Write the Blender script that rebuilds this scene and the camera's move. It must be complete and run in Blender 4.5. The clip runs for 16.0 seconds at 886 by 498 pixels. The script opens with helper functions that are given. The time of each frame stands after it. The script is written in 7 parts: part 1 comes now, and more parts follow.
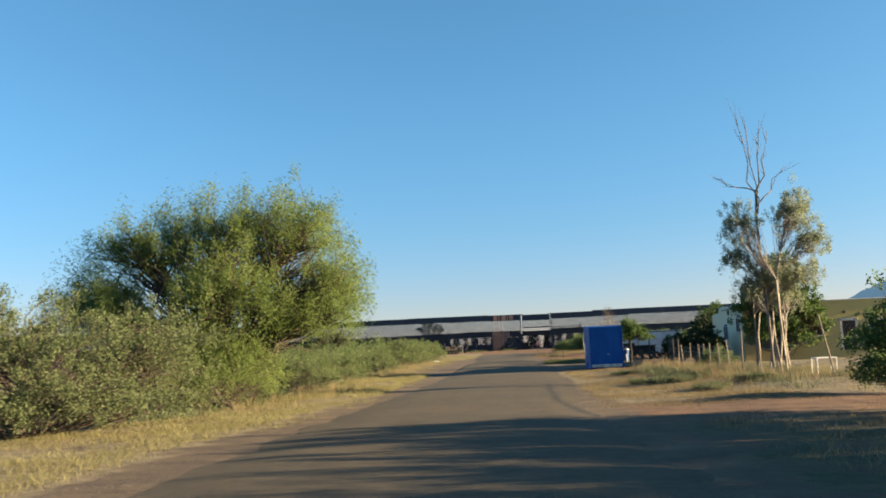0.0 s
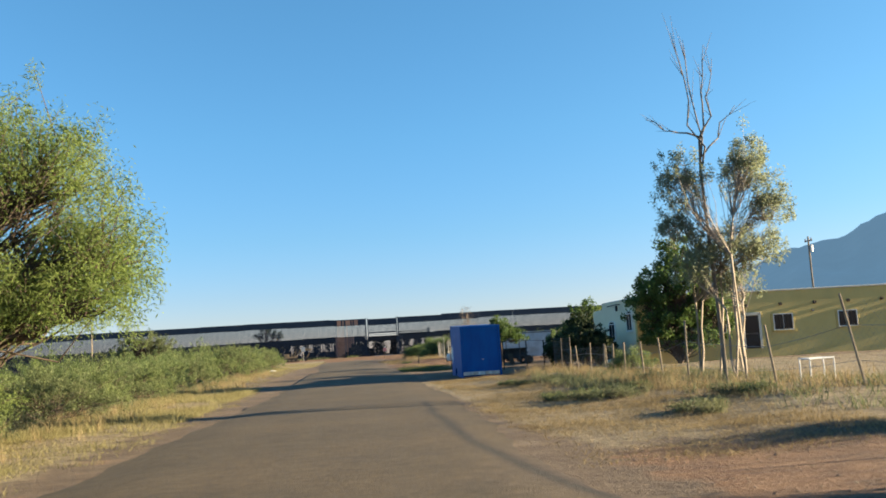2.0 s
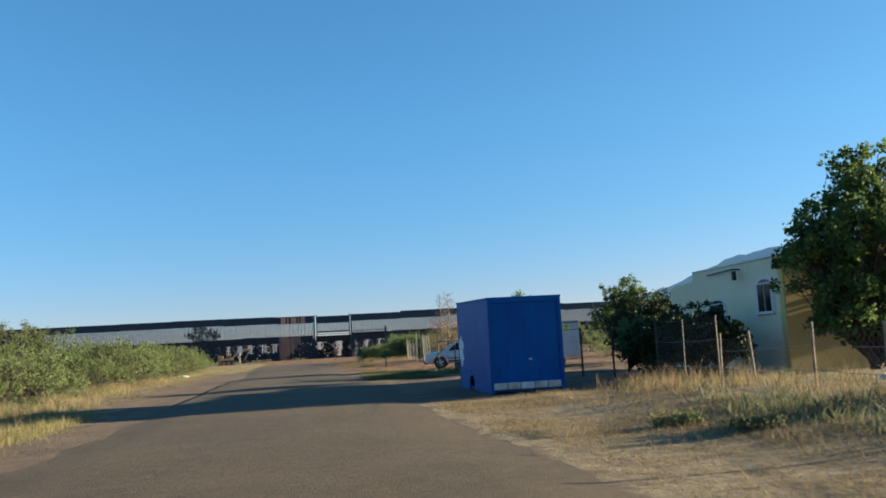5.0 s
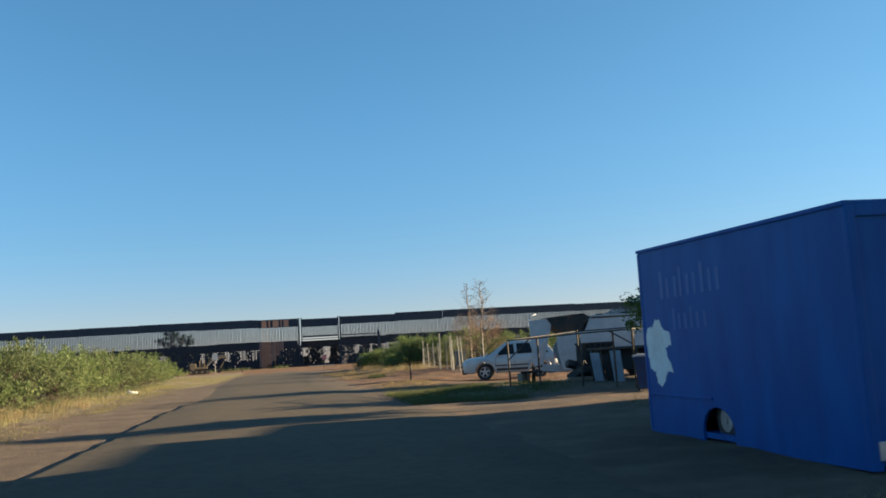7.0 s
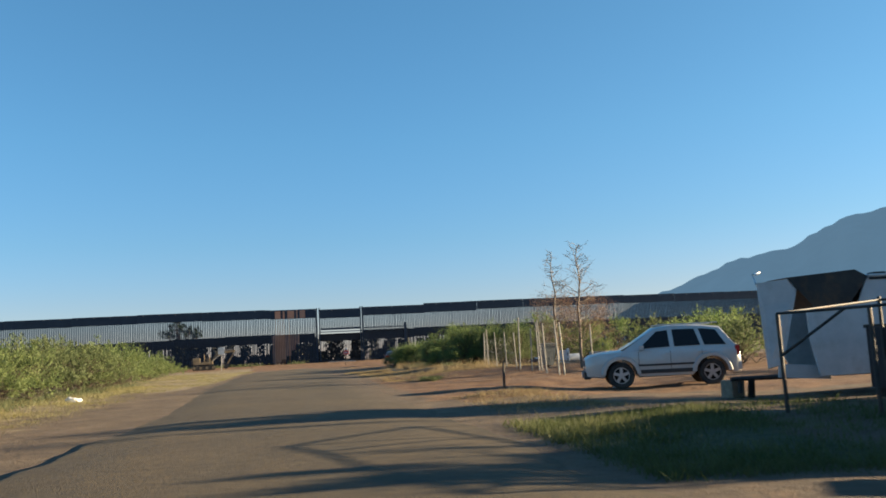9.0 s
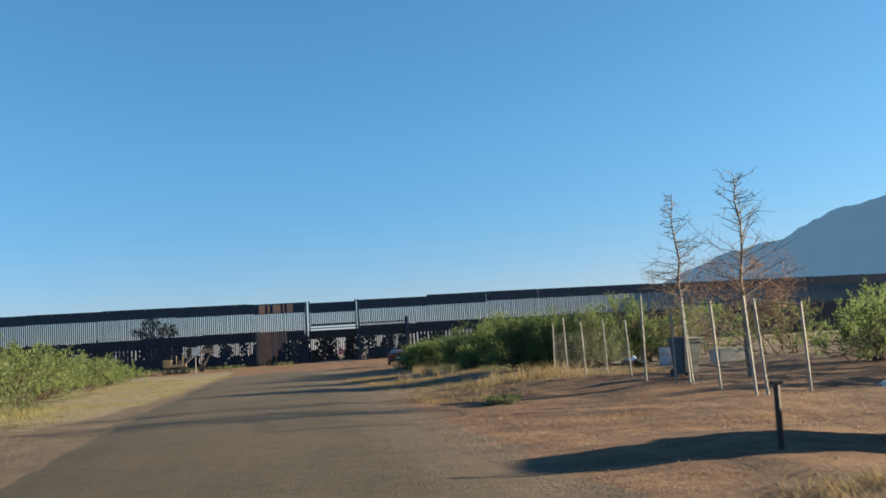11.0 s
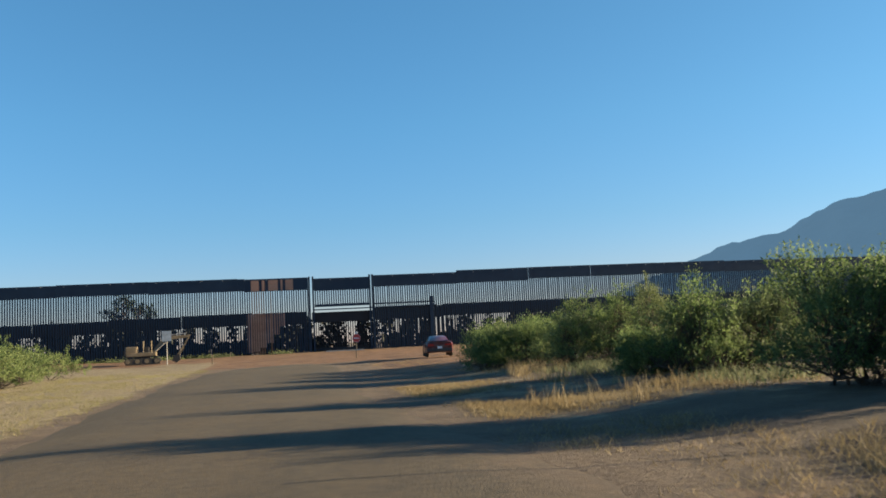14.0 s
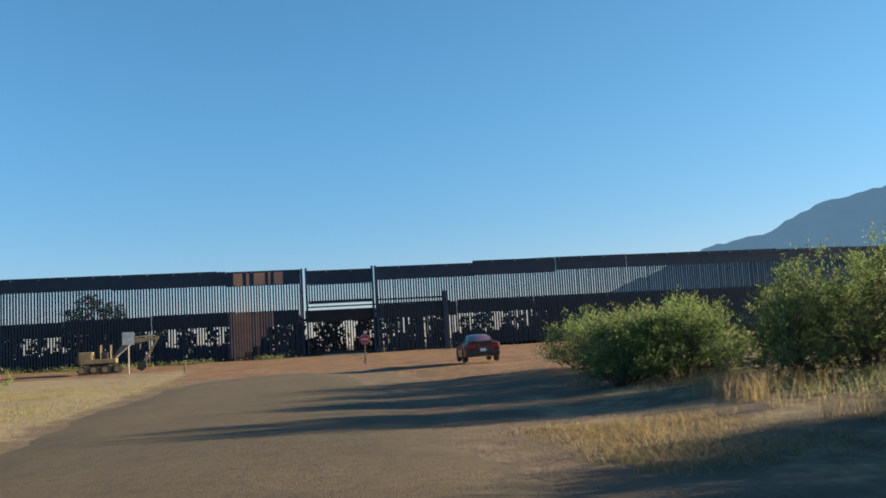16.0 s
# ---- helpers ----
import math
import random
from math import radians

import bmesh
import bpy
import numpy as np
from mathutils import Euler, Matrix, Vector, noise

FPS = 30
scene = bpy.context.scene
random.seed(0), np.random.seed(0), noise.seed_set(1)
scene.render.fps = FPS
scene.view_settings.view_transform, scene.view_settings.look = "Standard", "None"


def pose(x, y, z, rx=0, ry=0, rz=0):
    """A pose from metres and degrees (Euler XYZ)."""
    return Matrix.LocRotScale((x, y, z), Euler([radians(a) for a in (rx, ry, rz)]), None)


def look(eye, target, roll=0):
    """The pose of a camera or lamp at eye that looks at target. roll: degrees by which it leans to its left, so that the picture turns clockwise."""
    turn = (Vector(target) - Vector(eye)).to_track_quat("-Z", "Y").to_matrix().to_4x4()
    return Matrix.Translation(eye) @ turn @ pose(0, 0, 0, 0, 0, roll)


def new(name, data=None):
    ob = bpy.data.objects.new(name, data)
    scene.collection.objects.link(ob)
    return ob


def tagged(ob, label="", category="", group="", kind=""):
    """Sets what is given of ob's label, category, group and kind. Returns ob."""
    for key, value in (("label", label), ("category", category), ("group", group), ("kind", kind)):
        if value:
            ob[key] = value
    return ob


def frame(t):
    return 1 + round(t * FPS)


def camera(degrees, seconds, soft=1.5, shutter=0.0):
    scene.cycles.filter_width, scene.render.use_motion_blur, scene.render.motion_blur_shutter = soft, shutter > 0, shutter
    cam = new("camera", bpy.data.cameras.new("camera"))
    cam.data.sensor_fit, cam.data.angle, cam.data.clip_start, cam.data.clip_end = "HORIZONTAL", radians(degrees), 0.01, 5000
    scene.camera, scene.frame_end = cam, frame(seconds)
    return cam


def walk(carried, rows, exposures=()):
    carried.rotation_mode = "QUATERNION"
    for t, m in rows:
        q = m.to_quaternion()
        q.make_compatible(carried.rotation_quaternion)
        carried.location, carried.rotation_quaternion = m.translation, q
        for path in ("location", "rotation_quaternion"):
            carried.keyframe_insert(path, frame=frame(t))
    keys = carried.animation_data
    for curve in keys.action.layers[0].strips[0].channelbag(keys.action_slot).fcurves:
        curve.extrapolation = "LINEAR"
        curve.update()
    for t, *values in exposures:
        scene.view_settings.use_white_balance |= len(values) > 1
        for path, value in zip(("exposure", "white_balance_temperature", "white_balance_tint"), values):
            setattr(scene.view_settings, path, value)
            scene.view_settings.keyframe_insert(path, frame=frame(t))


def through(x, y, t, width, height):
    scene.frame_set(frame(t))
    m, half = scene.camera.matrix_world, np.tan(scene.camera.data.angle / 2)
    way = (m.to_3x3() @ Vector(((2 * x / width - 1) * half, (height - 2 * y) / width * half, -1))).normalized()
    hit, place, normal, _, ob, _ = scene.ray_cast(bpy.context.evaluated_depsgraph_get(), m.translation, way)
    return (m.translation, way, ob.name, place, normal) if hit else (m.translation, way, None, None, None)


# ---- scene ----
cam = camera(53.4, 16.0, soft=1.75, shutter=0.15)
PATH = [
    (0, (0.234, 1.798, 1.615), (0.091, 3.78, 1.843), -2.5),
    (0.5, (-0.043, 4.752, 1.576), (-0.019, 6.738, 1.807), -3.0),
    (1, (-0.219, 7.735, 1.581), (-0.091, 9.718, 1.815), -3.3),
    (1.5, (-0.348, 10.874, 1.558), (-0.166, 12.852, 1.789), -3.4),
    (2, (-0.426, 14.256, 1.542), (-0.212, 16.231, 1.767), -3.4),
    (2.5, (-0.453, 17.885, 1.573), (-0.222, 19.859, 1.799), -3.4),
    (3, (-0.451, 21.619, 1.481), (-0.204, 23.59, 1.707), -3.1),
    (3.5, (-0.397, 25.707, 1.425), (-0.128, 27.676, 1.652), -3.1),
    (4, (-0.276, 29.821, 1.366), (0.014, 31.787, 1.592), -2.9),
    (4.5, (-0.134, 34.066, 1.368), (0.169, 36.03, 1.593), -3.5),
    (5, (0.089, 38.468, 1.236), (0.414, 40.429, 1.464), -3.1),
    (5.2, (0.037, 40.319, 1.195), (0.382, 42.275, 1.429), -3.3),
    (7.3, (-0.38, 58.934, 1.332), (-0.012, 60.885, 1.572), -3.4),
    (7.5, (-0.37, 60.632, 1.323), (-0.003, 62.584, 1.561), -3.4),
    (8, (-0.337, 64.921, 1.323), (0.013, 66.876, 1.562), -3.3),
    (8.5, (-0.291, 69.204, 1.331), (0.051, 71.161, 1.565), -3.0),
    (9, (-0.262, 73.669, 1.344), (0.069, 75.627, 1.579), -2.9),
    (9.2, (-0.233, 75.312, 1.337), (0.094, 77.271, 1.571), -2.9),
    (11.3, (0.051, 92.377, 1.68), (0.411, 94.332, 1.903), -3.5),
    (11.5, (0.084, 93.982, 1.686), (0.446, 95.937, 1.906), -3.4),
    (12, (0.11, 97.96, 1.66), (0.469, 99.915, 1.879), -2.7),
    (12.5, (0.062, 101.884, 1.689), (0.421, 103.84, 1.905), -2.9),
    (13, (0.023, 105.697, 1.732), (0.375, 107.655, 1.945), -2.8),
    (13.5, (0.002, 109.517, 1.756), (0.36, 111.474, 1.964), -3.2),
    (14, (-0.103, 113.408, 1.755), (0.256, 115.365, 1.955), -2.9),
    (14.5, (-0.124, 117.168, 1.77), (0.233, 119.126, 1.97), -2.9),
    (15, (-0.245, 120.868, 1.681), (0.12, 122.824, 1.886), -3.1),
    (15.5, (-0.401, 124.544, 1.641), (-0.024, 126.497, 1.846), -2.9),
    (16, (-0.527, 128.225, 1.701), (-0.133, 130.175, 1.907), -3.3),
]
walk(cam, [(t, look(eye, target, roll)) for t, eye, target, roll in PATH],
     exposures=[(0, 2.15, 6500, 10), (0.8, 2.25, 6700, 10), (1.6, 2.3, 6500, 10), (2.6, 2.2, 5900, 9), (3.6, 2.05, 5800, 9), (5.0, 2.0, 5850, 9), (7.4, 2.0, 6400, 10), (9.2, 2.0, 6350, 10), (11.4, 1.95, 5950, 8), (13.4, 1.95, 6050, 9), (15, 2.0, 6300, 9), (16, 2.0, 6250, 9)])

# ---- world, sun and exposure ----
SUN_EL, SUN_AZ = radians(11.5), radians(90.8)  # azimuth clockwise from +y
world = bpy.data.worlds.new("world")
scene.world = world
world.use_nodes = True
wn = world.node_tree
sky = wn.nodes.new("ShaderNodeTexSky")
sky.sky_type, sky.sun_disc = "NISHITA", False
sky.sun_elevation, sky.sun_rotation = SUN_EL, SUN_AZ
sky.air_density, sky.dust_density, sky.ozone_density = 1.2, 0.0, 5.6
# thin haze: paler and less green towards the horizon, clearer blue higher up
place = wn.nodes.new("ShaderNodeTexCoord")
axes = wn.nodes.new("ShaderNodeSeparateXYZ")
wn.links.new(place.outputs["Generated"], axes.inputs[0])
haze = wn.nodes.new("ShaderNodeValToRGB")
for _ in range(3):
    haze.color_ramp.elements.new(0.5)
for e, (at, c) in zip(haze.color_ramp.elements, ((0.0, (0.58, 0.51, 0.66)), (0.07, (0.54, 0.495, 0.58)), (0.13, (0.515, 0.52, 0.545)), (0.24, (0.535, 0.58, 0.55)), (0.40, (0.56, 0.615, 0.545)))):
    e.position, e.color = at, (*c, 1)
wn.links.new(axes.outputs["Z"], haze.inputs[0])
tint = wn.nodes.new("ShaderNodeMix")
tint.data_type, tint.blend_type = "RGBA", "MULTIPLY"
tint.inputs["Factor"].default_value = 1.0
wn.links.new(sky.outputs[0], tint.inputs["A"])
wn.links.new(haze.outputs[0], tint.inputs["B"])
# the sky grows whiter towards the sun's side
sunward = wn.nodes.new("ShaderNodeValToRGB")
for e, (at, c) in zip(sunward.color_ramp.elements, ((0.1, (0.9, 0.9, 0.9)), (0.58, (0.955, 0.868, 0.822)))):
    e.position, e.color = at, (*c, 1)
wn.links.new(axes.outputs["X"], sunward.inputs[0])
veil = wn.nodes.new("ShaderNodeMix")
veil.data_type, veil.blend_type = "RGBA", "MULTIPLY"
veil.inputs["Factor"].default_value = 1.0
wn.links.new(tint.outputs["Result"], veil.inputs["A"])
wn.links.new(sunward.outputs[0], veil.inputs["B"])
wn.links.new(veil.outputs["Result"], wn.nodes["Background"].inputs[0])
wn.nodes["Background"].inputs[1].default_value = 0.111
sun = new("sun", bpy.data.lights.new("sun", "SUN"))
sun.data.energy, sun.data.angle, sun.data.color = 5.0, radians(0.6), (1.0, 0.785, 0.485)
sun_dir = Vector((math.sin(SUN_AZ) * math.cos(SUN_EL), math.cos(SUN_AZ) * math.cos(SUN_EL), math.sin(SUN_EL)))
sun.matrix_world = look(sun_dir * 50, (0, 0, 0))


# ---- materials ----
def material(name, rough=0.8, metal=0.0):
    m = bpy.data.materials.new(name)
    m.use_nodes = True
    b = m.node_tree.nodes["Principled BSDF"]
    b.inputs["Roughness"].default_value, b.inputs["Metallic"].default_value = rough, metal
    return m, m.node_tree, b


def noise_node(t, scale, detail=4.0, rough=0.55, coords="Object"):
    n = t.nodes.new("ShaderNodeTexNoise")
    c = t.nodes.new("ShaderNodeTexCoord")
    n.inputs["Scale"].default_value, n.inputs["Detail"].default_value, n.inputs["Roughness"].default_value = scale, detail, rough
    t.links.new(c.outputs[coords], n.inputs["Vector"])
    return n.outputs["Fac"]


def ramp(t, fac, stops):
    r = t.nodes.new("ShaderNodeValToRGB")
    while len(r.color_ramp.elements) < len(stops):
        r.color_ramp.elements.new(0.5)
    for e, (p, c) in zip(r.color_ramp.elements, stops):
        e.position, e.color = p, (*c, 1) if len(c) == 3 else c
    t.links.new(fac, r.inputs[0])
    return r.outputs[0]


def mix(t, fac, a, b, blend="MIX"):
    n = t.nodes.new("ShaderNodeMix")
    n.data_type, n.blend_type = "RGBA", blend
    for sock, v in ((n.inputs["Factor"], fac), (n.inputs["A"], a), (n.inputs["B"], b)):
        if isinstance(v, (int, float)):
            sock.default_value = v
        elif isinstance(v, tuple):
            sock.default_value = (*v, 1)
        else:
            t.links.new(v, sock)
    return n.outputs["Result"]


def calc(t, op, a, b=0.0, clamp=False):
    n = t.nodes.new("ShaderNodeMath")
    n.operation, n.use_clamp = op, clamp
    for sock, v in zip(n.inputs, (a, b)):
        if isinstance(v, (int, float)):
            sock.default_value = v
        else:
            t.links.new(v, sock)
    return n.outputs[0]


def attr(t, name):
    n = t.nodes.new("ShaderNodeAttribute")
    n.attribute_name = name
    return n.outputs["Fac"]


def bump(t, b, height, strength=0.4, distance=0.02):
    n = t.nodes.new("ShaderNodeBump")
    n.inputs["Strength"].default_value, n.inputs["Distance"].default_value = strength, distance
    t.links.new(height, n.inputs["Height"])
    t.links.new(n.outputs[0], b.inputs["Normal"])


def surface(name, c1, c2, scale=3.0, rough=0.8, metal=0.0, fine=40.0, relief=0.3, depth=0.01, dirt=None, coords="Object"):
    """Two tones at a coarse scale, grain at a fine one, optional dirt tone in patches."""
    m, t, b = material(name, rough, metal)
    big, small = noise_node(t, scale, 5, 0.6, coords), noise_node(t, fine, 3, 0.6, coords)
    col = ramp(t, big, ((0.35, c1), (0.65, c2)))
    col = mix(t, calc(t, "MULTIPLY", small, 0.35), col, tuple(v * 0.6 for v in c1))
    if dirt:
        patch = ramp(t, noise_node(t, scale * 0.45, 6, 0.7, coords), ((0.5, (0, 0, 0)), (0.68, (1, 1, 1))))
        col = mix(t, calc(t, "MULTIPLY", patch, 0.7), col, dirt)
    t.links.new(col, b.inputs["Base Color"])
    rr = calc(t, "ADD", calc(t, "MULTIPLY", big, 0.25), rough - 0.12, True)
    t.links.new(rr, b.inputs["Roughness"])
    bump(t, b, small, relief, depth)
    return m


def leafy(name, dark, light, tip=None, through=0.35, patch=0.5):
    """Foliage: colour changes leaf by leaf and over larger clumps; thin blades let light through."""
    m, t, b = material(name, 0.65)
    g = t.nodes.new("ShaderNodeNewGeometry")
    col = mix(t, g.outputs["Random Per Island"], dark, light)
    n = ramp(t, noise_node(t, patch, 3), ((0.4, (0, 0, 0)), (0.65, (1, 1, 1))))
    col = mix(t, calc(t, "MULTIPLY", n, 0.5), col, tip or tuple(v * 1.25 for v in light))
    t.links.new(col, b.inputs["Base Color"])
    b.inputs["Specular IOR Level"].default_value = 0.25
    tr = t.nodes.new("ShaderNodeBsdfTranslucent")
    t.links.new(col, tr.inputs["Color"])
    ms = t.nodes.new("ShaderNodeMixShader")
    ms.inputs[0].default_value = through
    t.links.new(b.outputs[0], ms.inputs[1])
    t.links.new(tr.outputs[0], ms.inputs[2])
    t.links.new(ms.outputs[0], t.nodes["Material Output"].inputs["Surface"])
    return m


def make_ground_material():
    m, t, b = material("earth", 0.95)
    mid, small, grit = (noise_node(t, s, 5, 0.6) for s in (0.9, 6.0, 45.0))
    earth = ramp(t, mid, ((0.3, (0.085, 0.055, 0.032)), (0.55, (0.135, 0.092, 0.054)), (0.75, (0.19, 0.136, 0.084))))
    red = ramp(t, mid, ((0.3, (0.092, 0.043, 0.0175)), (0.5, (0.168, 0.082, 0.034)), (0.7, (0.24, 0.132, 0.062))))
    straw = ramp(t, small, ((0.3, (0.15, 0.115, 0.06)), (0.7, (0.33, 0.262, 0.152))))
    green = ramp(t, small, ((0.3, (0.033, 0.040, 0.013)), (0.7, (0.086, 0.092, 0.033))))
    col = earth
    for name, tone in (("red", red), ("straw", straw), ("green", green)):
        edge = calc(t, "ADD", attr(t, name), calc(t, "MULTIPLY", calc(t, "SUBTRACT", mid, 0.5), 1.6))
        f = ramp(t, edge, ((0.38, (0, 0, 0)), (0.66, (1, 1, 1))))
        col = mix(t, f, col, tone)
    # darker streaks, drawn out across the way, strongest on the red earth
    c = t.nodes.new("ShaderNodeTexCoord")
    mp = t.nodes.new("ShaderNodeMapping")
    mp.inputs["Scale"].default_value = (0.35, 1.5, 1.0)
    t.links.new(c.outputs["Object"], mp.inputs["Vector"])
    n = t.nodes.new("ShaderNodeTexNoise")
    n.inputs["Scale"].default_value, n.inputs["Detail"].default_value, n.inputs["Roughness"].default_value = 1.1, 7.0, 0.7
    t.links.new(mp.outputs[0], n.inputs["Vector"])
    streak = ramp(t, n.outputs["Fac"], ((0.5, (0, 0, 0)), (0.64, (1, 1, 1))))
    col = mix(t, calc(t, "MULTIPLY", streak, calc(t, "ADD", calc(t, "MULTIPLY", attr(t, "red"), 0.7), 0.15)), col, mix(t, 1.0, col, (0.46, 0.41, 0.37), "MULTIPLY"))
    col = mix(t, calc(t, "MULTIPLY", grit, 0.4), col, mix(t, 1.0, col, (0.5, 0.47, 0.45), "MULTIPLY"))
    t.links.new(col, b.inputs["Base Color"])
    bump(t, b, calc(t, "ADD", small, calc(t, "MULTIPLY", grit, 0.5)), 1.0, 0.1)
    return m


def make_asphalt():
    m, t, b = material("asphalt", 0.9)
    big, mid, grit = noise_node(t, 0.25, 4), noise_node(t, 1.6, 5, 0.65), noise_node(t, 60.0, 3)
    col = ramp(t, mid, ((0.3, (0.055, 0.0375, 0.0155)), (0.7, (0.086, 0.0595, 0.026))))
    col = mix(t, ramp(t, big, ((0.45, (0, 0, 0)), (0.62, (1, 1, 1)))), col, (0.095, 0.0635, 0.0268))
    # dust drifted on to the edges and worn wheel tracks along the road
    dusty = calc(t, "ADD", attr(t, "edge"), calc(t, "MULTIPLY", calc(t, "SUBTRACT", mid, 0.5), 1.2))
    col = mix(t, ramp(t, dusty, ((0.4, (0, 0, 0)), (0.9, (1, 1, 1)))), col, (0.108, 0.071, 0.039))
    col = mix(t, calc(t, "MULTIPLY", attr(t, "track"), 0.3), col, (0.088, 0.065, 0.034))
    v = t.nodes.new("ShaderNodeTexVoronoi")
    v.inputs["Scale"].default_value = 22.0
    c = t.nodes.new("ShaderNodeTexCoord")
    t.links.new(c.outputs["Object"], v.inputs["Vector"])
    stones = ramp(t, v.outputs["Distance"], ((0.0, (1, 1, 1)), (0.3, (0, 0, 0))))
    col = mix(t, calc(t, "MULTIPLY", stones, 0.25), col, (0.122, 0.088, 0.052))
    col = mix(t, calc(t, "MULTIPLY", grit, 0.4), col, (0.032, 0.022, 0.012))
    # a few wandering cracks and dark old patches
    w = t.nodes.new("ShaderNodeTexVoronoi")
    w.feature = "DISTANCE_TO_EDGE"
    w.inputs["Scale"].default_value = 0.32
    shift = t.nodes.new("ShaderNodeMix")
    shift.data_type, shift.blend_type = "RGBA", "ADD"
    shift.inputs["Factor"].default_value = 1.0
    wob = t.nodes.new("ShaderNodeTexNoise")
    wob.inputs["Scale"].default_value, wob.inputs["Detail"].default_value = 0.9, 6.0
    t.links.new(c.outputs["Object"], wob.inputs["Vector"])
    t.links.new(c.outputs["Object"], shift.inputs["A"])
    t.links.new(wob.outputs["Color"], shift.inputs["B"])
    t.links.new(shift.outputs["Result"], w.inputs["Vector"])
    crack = ramp(t, w.outputs["Distance"], ((0.0, (1, 1, 1)), (0.0035, (0, 0, 0))))
    col = mix(t, calc(t, "MULTIPLY", crack, calc(t, "MULTIPLY", big, 1.1)), col, (0.022, 0.016, 0.012))
    col = mix(t, calc(t, "MULTIPLY", attr(t, "seal"), 0.95), col, (0.016, 0.012, 0.008))
    stain = ramp(t, noise_node(t, 0.55, 6, 0.7), ((0.56, (0, 0, 0)), (0.66, (1, 1, 1))))
    col = mix(t, calc(t, "MULTIPLY", stain, 0.3), col, (0.036, 0.027, 0.019))
    mottle = ramp(t, noise_node(t, 5.0, 7, 0.75), ((0.38, (0.72, 0.72, 0.72)), (0.62, (1.12, 1.12, 1.12))))
    col = mix(t, 1.0, col, mottle, "MULTIPLY")
    t.links.new(col, b.inputs["Base Color"])
    bump(t, b, calc(t, "ADD", grit, stones), 0.8, 0.018)
    return m


def make_blue_paint():
    """Faded blue trailer paint with vertical streaks, chalking and dust low down."""
    m, t, b = material("blue_paint", 0.5)
    b.inputs["Specular IOR Level"].default_value = 0.2
    c = t.nodes.new("ShaderNodeTexCoord")
    mp = t.nodes.new("ShaderNodeMapping")
    mp.inputs["Scale"].default_value = (1.2, 1.2, 0.35)
    t.links.new(c.outputs["Object"], mp.inputs["Vector"])
    n = t.nodes.new("ShaderNodeTexNoise")
    n.inputs["Scale"].default_value, n.inputs["Detail"].default_value = 2.0, 6.0
    t.links.new(mp.outputs[0], n.inputs["Vector"])
    col = ramp(t, n.outputs["Fac"], ((0.3, (0.001, 0.055, 0.225)), (0.7, (0.001, 0.086, 0.31))))
    spots = ramp(t, noise_node(t, 9.0, 6, 0.7), ((0.62, (0, 0, 0)), (0.75, (1, 1, 1))))
    col = mix(t, calc(t, "MULTIPLY", spots, 0.25), col, (0.05, 0.2, 0.5))
    t.links.new(col, b.inputs["Base Color"])
    bump(t, b, n.outputs["Fac"], 0.1, 0.01)
    return m


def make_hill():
    """A far hillside; the blue haze between is put into its colours and a glow."""
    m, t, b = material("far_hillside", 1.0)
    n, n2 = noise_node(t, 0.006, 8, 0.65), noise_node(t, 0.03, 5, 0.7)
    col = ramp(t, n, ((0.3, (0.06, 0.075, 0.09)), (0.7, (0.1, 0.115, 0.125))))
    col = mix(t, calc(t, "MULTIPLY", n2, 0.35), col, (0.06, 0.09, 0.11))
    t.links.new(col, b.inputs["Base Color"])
    # bluish glow stands in for light scattered by the air
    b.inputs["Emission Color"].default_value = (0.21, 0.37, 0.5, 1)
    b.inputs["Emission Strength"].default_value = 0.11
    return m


M_EARTH, M_ASPHALT, M_BLUE, M_HILL = make_ground_material(), make_asphalt(), make_blue_paint(), make_hill()
M_WALL_STEEL = surface("weathered_dark_steel", (0.007, 0.019, 0.04), (0.015, 0.034, 0.062), 0.5, 0.5, 0.3, 12, 0.15, dirt=(0.014, 0.026, 0.042))
M_OLD_STEEL = surface("old_dark_steel", (0.009, 0.011, 0.016), (0.02, 0.021, 0.026), 0.4, 0.7, 0.2, 9, 0.2, dirt=(0.034, 0.025, 0.022))
M_RUST = surface("orange_rust", (0.15, 0.07, 0.042), (0.24, 0.125, 0.08), 0.8, 0.85, 0.0, 14, 0.3, dirt=(0.09, 0.045, 0.03))
M_RUST_SHEET = surface("bare_rust_sheet", (0.36, 0.19, 0.12), (0.5, 0.3, 0.21), 0.8, 0.85, 0.0, 14, 0.3, dirt=(0.24, 0.11, 0.07))
M_BRIGHT_STEEL = surface("galvanised_steel", (0.2, 0.2, 0.195), (0.32, 0.31, 0.3), 4, 0.6, 0.3, 40, 0.1, dirt=(0.16, 0.12, 0.09))
M_POLE = surface("pale_pipe", (0.2, 0.195, 0.18), (0.32, 0.31, 0.285), 4, 0.6, 0.1, 40, 0.1, dirt=(0.25, 0.2, 0.15))
M_DARK_IRON = surface("black_painted_iron", (0.02, 0.02, 0.022), (0.05, 0.045, 0.04), 3, 0.6, 0.3, 30, 0.2, dirt=(0.12, 0.06, 0.03))
M_ALU = surface("scuffed_aluminium", (0.45, 0.45, 0.46), (0.62, 0.62, 0.62), 5, 0.4, 0.8, 50, 0.1, dirt=(0.3, 0.26, 0.22))
M_WHITE = surface("chalky_white_panel", (0.42, 0.44, 0.46), (0.55, 0.56, 0.57), 1.5, 0.6, 0.0, 30, 0.1, dirt=(0.3, 0.28, 0.26))
M_WHITE_PAINT = surface("white_paint", (0.68, 0.68, 0.66), (0.8, 0.8, 0.78), 3, 0.6, 0, 40, 0.1, dirt=(0.5, 0.46, 0.4))
